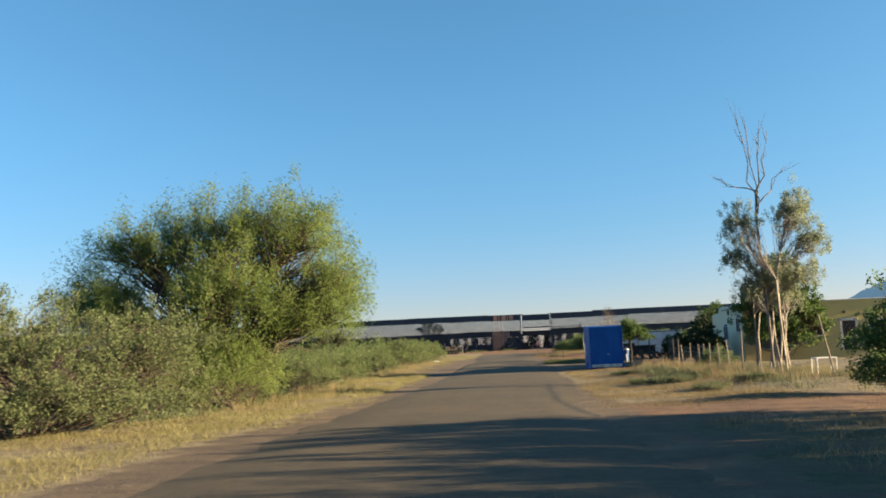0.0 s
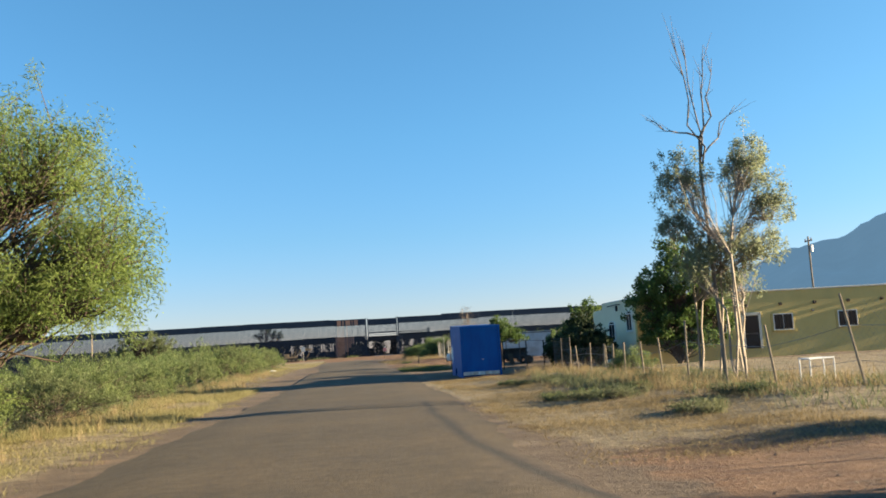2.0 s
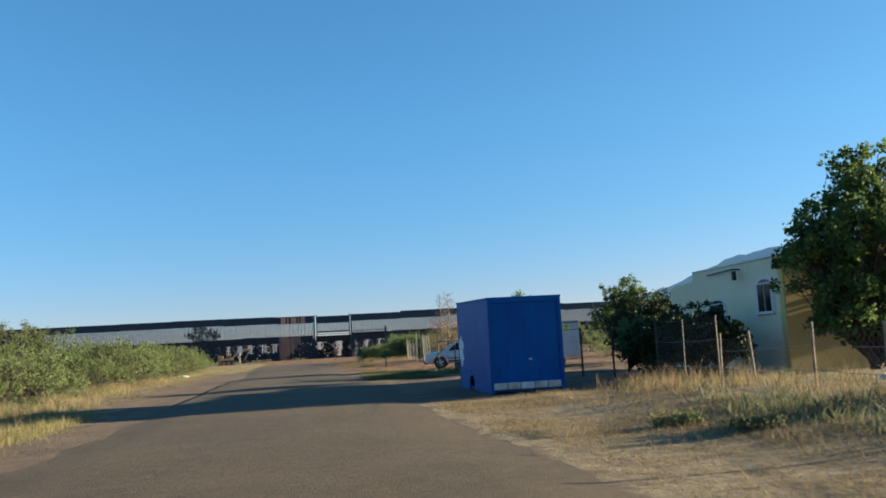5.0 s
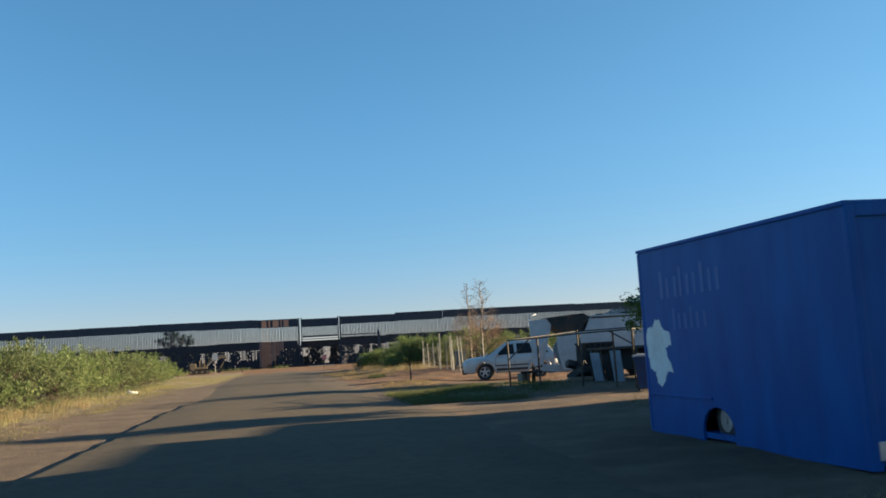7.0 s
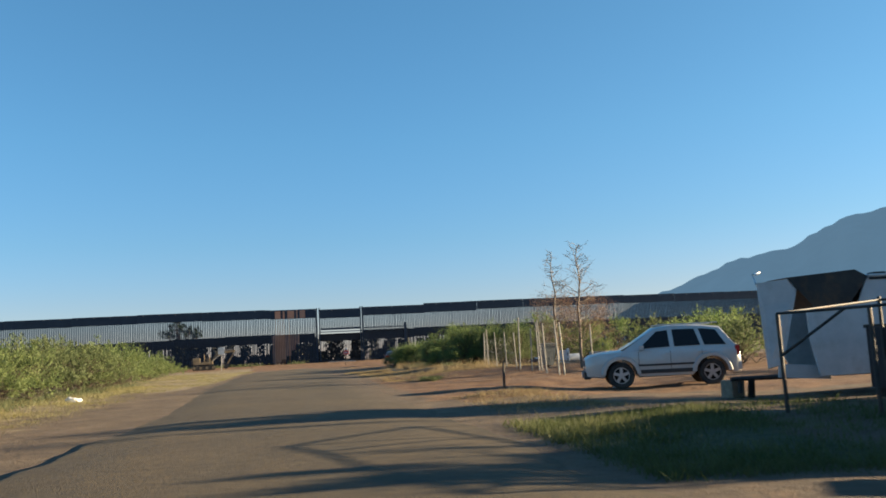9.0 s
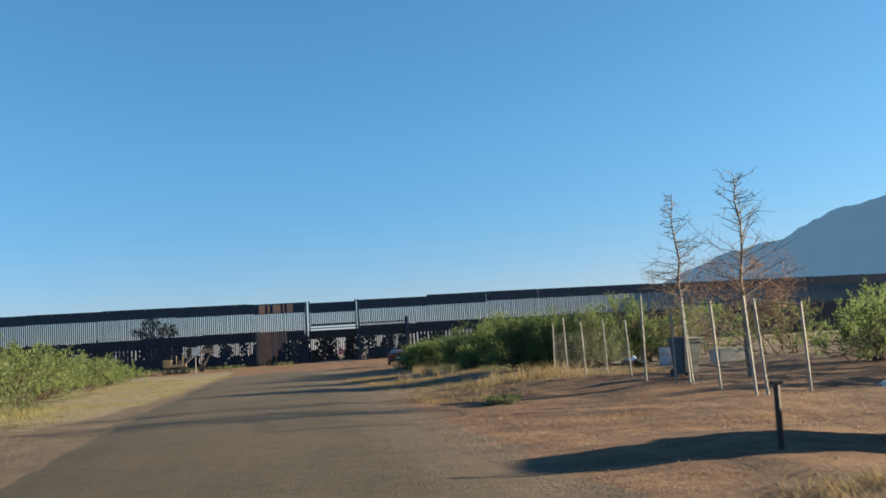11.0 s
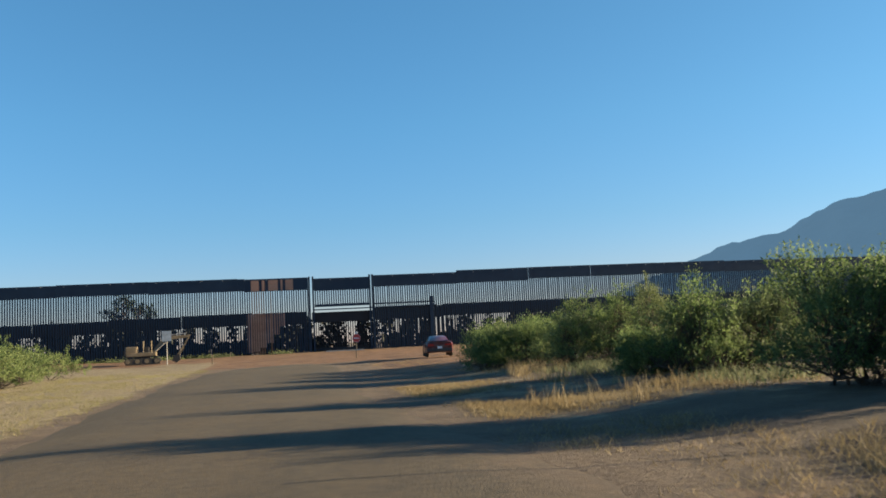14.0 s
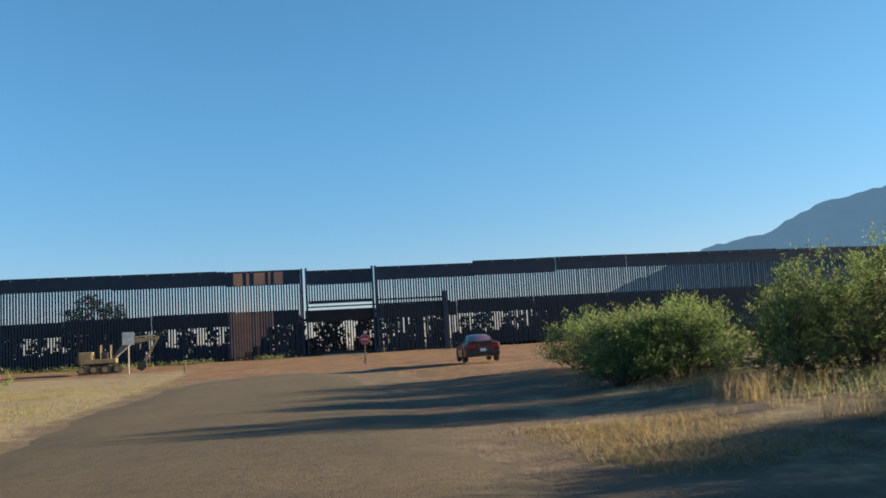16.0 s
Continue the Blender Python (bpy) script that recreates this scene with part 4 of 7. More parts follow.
def car(name, m, label, paint, rim_mat, body, cabin, wheels, r, floor, side_windows, group=""):
    """body rows: x, half width, belt height; cabin rows: x, half width at the belt, roof height, half width at the roof. Forward is +x."""
    ob = thing(name, m, label, "car", group)
    xs = sorted(set([round(v, 3) for v in np.linspace(body[0][0], body[-1][0], 36)] + [round(w + d, 3) for w in wheels for d in np.linspace(-r * 1.22, r * 1.22, 13)]))
    rows = []
    for x in xs:
        hw, zt = interp(x, body)
        lift = 0.0
        zb = floor + 0.10 * max(0, abs(x) - abs(body[0][0]) + 0.5)
        for w in wheels:
            d = abs(x - w)
            if d < r * 1.22:
                lift = math.sqrt((r * 1.22) ** 2 - d * d) + r
        low = max(zb, lift)
        rows.append([(x, 0, zb + 0.03 if lift == 0 else low), (x, hw * 0.9, low), (x, hw * 0.985, min(low + 0.03, zt - 0.1)), (x, hw, (low + zt) * 0.5), (x, hw * 0.99, zt - 0.16), (x, hw * 0.955, zt - 0.03), (x, hw * 0.8, zt + 0.005), (x, 0, zt + 0.035)])
    bm = bmesh.new()
    loft(bm, rows)
    smooth(part("body", bm, paint, ob), 35)
    rows = [[(x, 0, interp(x, body)[1] - 0.06), (x, hb, interp(x, body)[1] - 0.06), (x, hb * 0.5 + ht * 0.5, (interp(x, body)[1] + zr) / 2), (x, ht, zr - 0.05), (x, ht * 0.86, zr), (x, 0, zr + 0.02)] for x, hb, zr, ht in cabin]
    bm = bmesh.new()
    loft(bm, rows)
    smooth(part("cabin", bm, paint, ob), 30)

    def skin(x, f, out=0.012):
        """A point on the cabin's side, f of the way up from the belt to the roof."""
        hb, zr, ht = interp(x, cabin)
        zb = interp(x, body)[1]
        return x, hb + (ht - hb) * f + out, zb + (zr - 0.05 - zb) * f

    for x0, x1, x2, x3 in side_windows:
        for s in (1, -1):
            bm = bmesh.new()
            lo = [skin(x0 + (x1 - x0) * k / 4, 0.08) for k in range(5)]
            hi = [skin(x2 + (x3 - x2) * k / 4, 0.88) for k in range(5)]
            a = [bm.verts.new((x, s * y, z)) for x, y, z in lo]
            b = [bm.verts.new((x, s * y, z)) for x, y, z in hi]
            for i in range(4):
                bm.faces.new((a[i], a[i + 1], b[i + 1], b[i]))
            part("side_window", bm, M_DARK_GLASS, ob)
    for (xa, ha), (xb, zb, tb), nm in ((cabin[-1][:2], cabin[-2][::2] + cabin[-2][3:], "windscreen"), (cabin[0][:2], cabin[1][::2] + cabin[1][3:], "rear_window")):
        bm = bmesh.new()
        s = 1 if nm == "windscreen" else -1
        za = interp(xa, body)[1] + 0.03
        q = [(xa + s * 0.03, ha * 0.9, za), (xb + s * 0.04, tb * 0.9, zb - 0.07), (xb + s * 0.04, -tb * 0.9, zb - 0.07), (xa + s * 0.03, -ha * 0.9, za)]
        bm.faces.new([bm.verts.new(p) for p in q])
        part(nm, bm, M_DARK_GLASS, ob)
    hw = max(b[1] for b in body)
    for w in wheels:
        for s in (1, -1):
            wheel(ob, w, s * (hw - 0.12), r, r, 0.24, rim_mat)
    return ob


def slab(name, parent, c, s, mat, label="", m=None, bevel=0.01):
    bm = bmesh.new()
    box(bm, c, s, m, bevel)
    return part(name, bm, mat, parent, label)


def sport_utility():
    head = math.degrees(math.atan2(0.75, -2.675))
    z = float(gh(9.6, 101.1) + gh(12.3, 100.3) + gh(10.4, 99.6) + gh(11.5, 101.8)) / 4 + 0.01
    suv = car("sport_utility_car", pose(11.25, 100.71, z, 0, 0, head), "silver sport utility car with tinted windows parked on red dirt", M_SILVER, M_ALU,
              [(-2.3, 0.8, 1.0), (-2.2, 0.9, 1.19), (-1.2, 0.93, 1.2), (0.9, 0.93, 1.18), (1.25, 0.92, 1.17), (1.9, 0.91, 1.13), (2.28, 0.89, 1.07), (2.4, 0.87, 1.02), (2.47, 0.83, 0.96)],
              [(-2.2, 0.85, 1.2, 0.84), (-1.74, 0.86, 1.8, 0.68), (-1.2, 0.87, 1.88, 0.69), (-0.3, 0.88, 1.9, 0.69), (0.28, 0.88, 1.84, 0.68), (1.28, 0.87, 1.18, 0.83)],
              (1.38, -1.40), 0.41, 0.33, ((-0.16, 0.8, -0.13, 0.22), (-1.1, -0.3, -0.95, -0.27), (-1.88, -1.22, -1.6, -1.08)))
    for s in (1, -1):
        slab("sill_moulding", suv, (0.0, s * 0.925, 0.5), (1.9, 0.04, 0.12), M_TRIM)
        slab("side_moulding", suv, (-0.02, s * 0.937, 0.7), (1.85, 0.02, 0.06), M_TRIM)
        slab("door_handle", suv, (-0.12, s * 0.94, 1.03), (0.2, 0.03, 0.035), M_SILVER)
        slab("door_handle", suv, (-1.08, s * 0.94, 1.05), (0.2, 0.03, 0.035), M_SILVER)
        slab("mirror", suv, (0.72, s * 1.0, 1.24), (0.12, 0.2, 0.15), M_SILVER, bevel=0.03)
        slab("headlight", suv, (2.38, s * 0.66, 0.83), (0.2, 0.3, 0.17), M_LAMP_CLEAR, "clear headlight", bevel=0.04)
        slab("tail_light", suv, (-2.2, s * 0.82, 1.04), (0.14, 0.14, 0.3), M_LAMP_RED, "red tail light", bevel=0.02)
        slab("roof_rail", suv, (-0.75, s * 0.6, 1.93), (1.9, 0.035, 0.035), M_SILVER)
        for w in (1.38, -1.40):
            bm = bmesh.new()
            for i in range(14):
                a0, a1 = math.pi * (0.02 + 0.96 * i / 14), math.pi * (0.02 + 0.96 * (i + 1) / 14)
                p = [bm.verts.new((w + q * math.cos(a), s * yy, 0.41 + q * math.sin(a))) for a in (a0, a1) for q, yy in ((0.49, 0.9), (0.49, 0.985), (0.59, 0.985), (0.63, 0.92))]
                for j in range(3):
                    bm.faces.new((p[j], p[j + 1], p[4 + j + 1], p[4 + j]))
            part("wheel_flare", bm, M_SILVER, suv)
        for x in (-1.12, -0.16, 0.82):
            slab("door_seam", suv, (x, s * 0.932, 0.8), (0.012, 0.012, 0.62), M_TRIM, bevel=0)
    slab("front_bumper", suv, (2.42, 0, 0.46), (0.22, 1.66, 0.26), M_TRIM, "dark grey front bumper", bevel=0.05)
    slab("grille", suv, (2.47, 0, 0.82), (0.06, 0.86, 0.17), M_TRIM, bevel=0.02)
    slab("rear_bumper", suv, (-2.22, 0, 0.56), (0.2, 1.72, 0.26), M_SILVER, bevel=0.05)
    slab("number_plate", suv, (2.55, 0, 0.48), (0.02, 0.3, 0.14), M_WHITE_PAINT, bevel=0)


def red_coupe():
    z = float(gh(9.7, 173)) + 0.0
    c = car("coupe_car", pose(10.3, 174.2, z + 0.06, 0, 0, 84), "dark red coupe parked on the dirt facing the wall", M_DARK_RED, M_ALU,
            [(-2.35, 0.84, 0.95), (-2.2, 0.92, 0.99), (-1.0, 0.94, 0.98), (0.8, 0.93, 0.94), (2.1, 0.9, 0.84), (2.35, 0.75, 0.72)],
            [(-1.75, 0.72, 1.0, 0.66), (-0.95, 0.76, 1.33, 0.56), (-0.2, 0.77, 1.4, 0.57), (0.25, 0.77, 1.36, 0.57), (1.1, 0.74, 0.96, 0.66)],
            (1.45, -1.35), 0.34, 0.24, ((-0.2, 0.65, -0.15, 0.22), (-0.95, -0.35, -0.7, -0.3)))
    for s in (1, -1):
        slab("tail_light", c, (-2.35, s * 0.58, 0.8), (0.06, 0.42, 0.13), M_LAMP_RED, "red tail light", bevel=0.02)
        slab("mirror", c, (0.72, s * 0.98, 1.0), (0.1, 0.18, 0.12), M_DARK_RED, bevel=0.03)
    slab("rear_bumper", c, (-2.36, 0, 0.46), (0.12, 1.7, 0.22), M_TRIM, bevel=0.04)
    slab("spoiler", c, (-2.2, 0, 1.04), (0.22, 1.5, 0.04), M_DARK_RED, bevel=0.015)
    slab("number_plate", c, (-2.43, 0, 0.62), (0.02, 0.3, 0.15), M_WHITE_PAINT, bevel=0)


sport_utility()
red_coupe()


def box_trailer():
    """The blue enclosed trailer at the roadside."""
    x, y = 5.76, 65.0
    z = float(gh(6.9, 68)) + 0.0
    w, l, z0, z1, rise = 2.3, 6.0, -0.05, 2.83, 0.2
    tr = thing("box_trailer", pose(x, y, z, 0, 0, -1.2), "blue enclosed box trailer with peeling white decal", "trailer")
    bm = bmesh.new()
    # each side has a low wheel opening, and the roof climbs a little towards the front
    arch = [(l, z0 - 0.06), (l, z1 + rise), (0, z1), (0, z0)]
    cx = 3.5
    ring = [(cx - 0.5, z0 - 0.02)] + [(cx - 0.5 * math.cos(math.pi * k / 12), 0.1 + 0.36 * math.sin(math.pi * k / 12)) for k in range(13)] + [(cx + 0.5, z0 - 0.04)]
    pts = arch + ring
    for xx, t in ((0.0, 0.04), (w - 0.04, 0.04)):
        vs = [[bm.verts.new((xx + d, py, pz)) for py, pz in pts] for d in (0, t)]
        bm.faces.new(vs[0])
        bm.faces.new(vs[1][::-1])
        for i in range(len(pts)):
            j = (i + 1) % len(pts)
            bm.faces.new((vs[0][i], vs[0][j], vs[1][j], vs[1][i]))
    box(bm, (w / 2, l - 0.02, (z0 + z1 + rise) / 2), (w - 0.08, 0.04, z1 + rise - z0))
    box(bm, (w / 2, l / 2, z0 + 0.08), (w - 0.08, l - 0.08, 0.08))
    bmesh.ops.recalc_face_normals(bm, faces=bm.faces[:])
    part("body", bm, M_BLUE, tr)
    slab("roof", tr, (w / 2, l / 2, z1 + rise / 2 + 0.025), (w + 0.06, l + 0.08, 0.06), M_BLUE, m=Matrix.Rotation(math.atan(rise / l), 3, "X"), bevel=0.025)
    slab("rear_door", tr, (w / 2, 0.02, (z0 + z1) / 2 + 0.06), (w - 0.22, 0.05, z1 - z0 - 0.2), M_BLUE)
    for s in (0.05, w - 0.05):
        slab("corner_post", tr, (s, 0.0, (z0 + z1) / 2), (0.12, 0.09, z1 - z0), M_BLUE, bevel=0.02)
        slab("front_corner", tr, (s, l, (z0 + z1 + rise) / 2), (0.12, 0.1, z1 + rise - z0 - 0.02), M_BLUE, bevel=0.03)
    slab("door_header", tr, (w / 2, 0.0, z1 - 0.06), (w - 0.22, 0.08, 0.14), M_BLUE, bevel=0.02)
    slab("door_latch", tr, (w / 2 + 0.1, -0.03, 0.95), (0.1, 0.04, 0.05), M_ALU)
    for k in range(5):
        slab("bumper_plate", tr, (0.27 + 0.425 * k, -0.03, 0.16 + 0.004 * (k % 2)), (0.4, 0.05, 0.2), M_ALU if k != 2 else M_WHITE_PAINT, "scuffed bright bumper plate")
    slab("side_rail", tr, (-0.012, l / 2 + 1.75, 0.58), (0.02, 2.3, 0.04), M_BLUE, bevel=0.006)
    for xx in (0.24, w - 0.24):
        for yy in (cx,):
            bm = bmesh.new()
            out = -1 if xx < 1 else 1
            rod(bm, (xx - 0.1, yy, 0.27), (xx + 0.1, yy, 0.27), 0.3, 0.3, 24)
            tyre = part("wheel", bm, M_RUBBER, tr)
            bm = bmesh.new()
            rod(bm, (xx + out * 0.09, yy, 0.27), (xx + out * 0.112, yy, 0.27), 0.19, 0.17, 20)
            rod(bm, (xx + out * 0.11, yy, 0.27), (xx + out * 0.13, yy, 0.27), 0.06, 0.06, 10)
            part("rim", bm, M_ALU, tyre, "dull silver rim")
    bm = bmesh.new()
    rod(bm, (0.5, l, 0.42), (w / 2, l + 1.25, 0.42), 0.05)
    rod(bm, (w - 0.5, l, 0.42), (w / 2, l + 1.25, 0.42), 0.05)
    rod(bm, (w / 2, l + 1.1, 0.42), (w / 2, l + 1.1, 0.0), 0.04)
    part("drawbar", bm, M_DARK_IRON, tr)
    # peeled decal: a ragged pale patch and faded bars of lettering above it
    rs = np.random.RandomState(9)
    bm = bmesh.new()
    rim = ((0.05, 0.45), (0, 0.75), (0.14, 0.91), (0.3, 0.87), (0.4, 1), (0.6, 0.97), (0.7, 0.84), (0.96, 0.8), (0.98, 0.62), (0.78, 0.58), (0.84, 0.4), (0.94, 0.34), (1, 0.21), (0.76, 0.22), (0.68, 0.1), (0.5, 0), (0.33, 0.07), (0.28, 0.22), (0.1, 0.26))
    ragged = []
    for k, (u, v) in enumerate(rim):
        u2, v2 = rim[(k + 1) % len(rim)]
        for f in (0, 0.33, 0.66):
            j = rs.uniform(-0.03, 0.03, 2)
            ragged.append(bm.verts.new((-0.004, 5.92 - 1.02 * (u + (u2 - u) * f + j[0]), 0.72 + 1.12 * (v + (v2 - v) * f + j[1] * 0.7))))
    bm.faces.new(ragged)
    part("decal", bm, M_WHITE_PAINT, tr, "ragged white remains of a decal")
    faded = surface("faded_lettering", (0.002, 0.072, 0.27), (0.006, 0.105, 0.36), 6, 0.5, 0, 30, 0.05)
    for top, tall, strokes in ((2.62, 0.46, ((5.1, 0.14), (4.86, 0.1), (4.56, 0.12), (4.36, 0.1), (4.1, 0.12), (3.86, 0.1), (3.6, 0.12), (3.34, 0.1), (3.1, 0.12))), (1.98, 0.34, ((4.7, 0.1), (4.5, 0.08), (4.28, 0.1), (4.06, 0.08), (3.84, 0.1), (3.6, 0.08)))):
        for k, (yy, ww) in enumerate(strokes):
            short = tall if k % 3 == 0 else tall * 0.72
            slab("lettering_bar", tr, (-0.002, yy, top - tall + short / 2), (0.004, ww, short), faded, "faded bar of old lettering", bevel=0)


box_trailer()


# ---- the yellow house and its garden ----
def window(parent, m, w, h, mat_trim, arched=False):
    """A two-light window with its arched surround, local x along the wall and y out of it."""
    bm = bmesh.new()
    arch = [(-w / 2 - 0.14, -0.1), (w / 2 + 0.14, -0.1), (w / 2 + 0.14, h)] + [((w / 2 + 0.14) * math.cos(a), h + 0.26 * math.sin(a)) for a in np.linspace(0.15, math.pi - 0.15, 9)] + [(-w / 2 - 0.14, h)]
    outline(bm, arch, -0.01, 0.035)
    bm.transform(m)
    win = part("window", bm, mat_trim, parent, "barred window in a plastered surround")
    bm = bmesh.new()
    if arched:
        outline(bm, [(-w / 2, 0), (w / 2, 0)] + [(w / 2 * math.cos(a), h - 0.1 + 0.26 * math.sin(a)) for a in np.linspace(0.0, math.pi, 9)], 0.036, 0.055)
    else:
        box(bm, (0, 0.045, h / 2), (w, 0.02, h))
    bm.transform(m)
    part("pane", bm, M_DARK_GLASS, win)
    bm = bmesh.new()
    for x in (-w / 2, 0, w / 2):
        box(bm, (x, 0.06, h / 2), (0.05, 0.03, h + 0.05))
    for z in (0, h):
        box(bm, (0, 0.058, z), (w + 0.05, 0.03, 0.05))
    bm.transform(m)
    part("frame", bm, M_WHITE_PAINT, win)
    bm = bmesh.new()
    for k in range(5):
        box(bm, (-w / 2 + w * (k + 0.5) / 5, 0.085, h / 2), (0.014, 0.014, h))
    bm.transform(m)
    part("bars", bm, M_DARK_IRON, win)
    bm = bmesh.new()
    box(bm, (0, 0.07, -0.06), (w + 0.24, 0.12, 0.06), None, 0.01)
    bm.transform(m)
    part("sill", bm, mat_trim, win)


def house():
    x0, x1, y0, y1, top = 17.1, 46.0, 67.5, 77.2, 3.95
    z = -0.25
    h = thing("house", pose(0, 0, 0), "flat-roofed yellow stucco house with pale parapet", "house")
    t = 0.3
    slab("wall", h, ((x0 + x1) / 2, y0 + t / 2, (z + top) / 2), (x1 - x0, t, top - z), M_STUCCO, bevel=0.05)
    slab("wall", h, ((x0 + x1) / 2, y1 - t / 2, (z + 3.5) / 2), (x1 - x0, t, 3.5 - z), M_STUCCO_PALE, bevel=0.05)
    slab("wall", h, (x1 - t / 2, (y0 + y1) / 2, (z + top) / 2), (t, y1 - y0 - 2 * t, top - z), M_STUCCO, bevel=0.0)
    # the road-side gable wall steps down away from the road
    bm = bmesh.new()
    pts = [(y0 + t, z), (y1 - t, z), (y1 - t, 3.55), (74.8, 3.62), (74.7, 3.98), (72, 3.96), (y0 + t, 3.94)]
    vs = [[bm.verts.new((x, py, pz)) for py, pz in pts] for x in (x0, x0 + t)]
    bm.faces.new(vs[0])
    bm.faces.new(vs[1][::-1])
    for i in range(len(pts)):
        j = (i + 1) % len(pts)
        bm.faces.new((vs[0][i], vs[0][j], vs[1][j], vs[1][i]))
    bmesh.ops.recalc_face_normals(bm, faces=bm.faces[:])
    part("wall", bm, M_STUCCO_PALE, h, "yellow stucco side wall, paled for its sky light")
    slab("roof", h, ((x0 + x1) / 2, (y0 + y1) / 2, 3.15), (x1 - x0 - 2 * t, y1 - y0 - 2 * t, 0.2), M_CONCRETE)
    slab("coping", h, ((x0 + x1) / 2, y0 + t / 2 - 0.02, top + 0.04), (x1 - x0 + 0.06, t + 0.08, 0.09), M_COPING, bevel=0.03)
    slab("coping", h, (x0 + t / 2, 71.25, 4.0), (t + 0.08, 6.9, 0.08), M_COPING, bevel=0.03)
    for x in (22.2, 26.6, 30.9, 35.2, 39.5):
        window(h, Matrix.Translation((x, y0, 1.5)) @ Matrix.Rotation(math.pi, 4, "Z"), 1.25, 0.98, M_STUCCO)
    for y, w, zz, hh in ((72.6, 1.3, 1.45, 1.05), (68.75, 1.0, 2.0, 1.05)):
        window(h, Matrix.Translation((x0, y, zz)) @ Matrix.Rotation(math.pi / 2, 4, "Z"), w, hh, M_COPING, True)
    for k in range(12):
        bm = bmesh.new()
        xx = 19.7 + 2.27 * k
        rod(bm, (xx, y0 + 0.05, 3.12), (xx, y0 - 0.13, 3.11), 0.11, 0.1, 10)
        part("roof_beam_end", bm, M_BARK, h, "dark round roof beam end")
    door = slab("door", h, (24.5, y0 - 0.01, 1.45), (0.95, 0.05, 2.05), M_DARK_GLASS, "dark glazed door in a pale frame")
    for dx in (-0.55, 0.55):
        slab("frame", door, (24.5 + dx, y0 - 0.03, 1.5), (0.16, 0.08, 2.2), M_COPING)
    slab("frame", door, (24.5, y0 - 0.03, 2.58), (1.3, 0.08, 0.18), M_COPING)
    slab("rail", door, (24.5, y0 - 0.045, 1.35), (0.9, 0.03, 0.1), M_BARK)
    for x in (20.5, 28.6, 36.8):
        slab("spout", h, (x, y0 - 0.06, 2.6), (0.14, 0.16, 0.1), M_BRIGHT_STEEL)
    bm = bmesh.new()
    rod(bm, (x0 - 0.02, 70.5, 3.74), (x0 - 0.3, 70.5, 3.76), 0.03)
    rod(bm, (x0 - 0.3, 70.5, 3.76), (x0 - 0.12, 73.1, 3.74), 0.03)
    box(bm, (x0 - 0.3, 70.45, 3.5), (0.14, 0.14, 0.36), None, 0.02)
    part("wall_lamp", bm, M_DARK_IRON, h, "dark bracket and wall lamp")


house()


def fence(name, label, posts, rails, mat_post, mat_rail, r=0.035, wires=0, group=""):
    """posts: (x, y, height, lean in x, lean in y). rails: shares of the height at which a rail joins the posts."""
    f = thing(name, pose(0, 0, 0), label, "fence", group)
    tops = []
    for x, y, h, lx, ly in posts:
        z = float(gh(x, y))
        bm = bmesh.new()
        rod(bm, (x, y, z - 0.1), (x + lx, y + ly, z + h), r, r * 0.95, 8)
        part("post", bm, mat_post, f)
        tops.append((Vector((x, y, z)), Vector((x + lx, y + ly, z + h))))
    for s in rails:
        for (a0, a1), (b0, b1) in zip(tops, tops[1:]):
            bm = bmesh.new()
            rod(bm, a0.lerp(a1, s), b0.lerp(b1, s), r * 0.3, r * 0.3, 6)
            part("rail", bm, mat_rail, f)
    for k in range(wires):
        s = (k + 0.7) / (wires + 0.6)
        bm = bmesh.new()
        for (a0, a1), (b0, b1) in zip(tops, tops[1:]):
            a, b = a0.lerp(a1, s), b0.lerp(b1, s)
            m = (a + b) / 2 - Vector((0, 0, 0.03))
            rod(bm, a, m, 0.006, 0.006, 4)
            rod(bm, m, b, 0.006, 0.006, 4)
        part("wire", bm, M_BRIGHT_STEEL, f)
    return f


def netting(posts_a, posts_b, h, parent, step=0.16, wire=0.0018):
    """Chain-link between two feet: crossing wires, one joined part."""
    (xa, ya), (xb, yb) = posts_a, posts_b
    a, b = Vector((xa, ya, float(gh(xa, ya)))), Vector((xb, yb, float(gh(xb, yb))))
    l = (b - a).length
    bm = bmesh.new()
    n = int((l + h) / step)
    for k in range(n):
        s = k * step
        for up in (0, 1):
            s0, s1 = (s - h, s) if up else (s, s - h)
            if s0 > s1:
                lo, hi = max(0, s1), min(l, s0)
                f = lambda q: (s0 - q) / h
            else:
                lo, hi = max(0, s0), min(l, s1)
                f = lambda q: (q - s0) / h
            if hi - lo < 0.05:
                continue
            p, q = a.lerp(b, lo / l), a.lerp(b, hi / l)
            rod(bm, p + Vector((0, 0, h * f(lo))), q + Vector((0, 0, h * f(hi))), wire, wire, 3)
    tagged(part("netting", bm, M_BRIGHT_STEEL, parent), kind="stuff")


posts = [(12.6, 20.5, 1.6, 0.05, 0.1), (12.4, 24.5, 1.7, -0.1, 0), (12.3, 29.0, 1.75, 0.1, 0.05), (12.2, 31.5, 2.3, -0.45, 0.1), (11.6, 34.2, 2.2, -0.4, 0.05), (10.4, 36.2, 1.6, -0.2, 0.0), (10.5, 39.5, 1.9, -0.02, 0.0), (10.6, 42.8, 2.0, 0.03, 0.02), (10.6, 45.2, 1.45, -0.1, 0.0), (10.7, 47.6, 1.35, -0.05, 0.05), (10.8, 50.3, 1.4, 0.02, 0), (10.85, 53.0, 1.35, -0.06, 0), (10.9, 56.0, 1.4, 0.03, 0), (11.0, 58.7, 1.3, -0.1, 0), (11.05, 60.6, 1.35, 0.05, 0)]
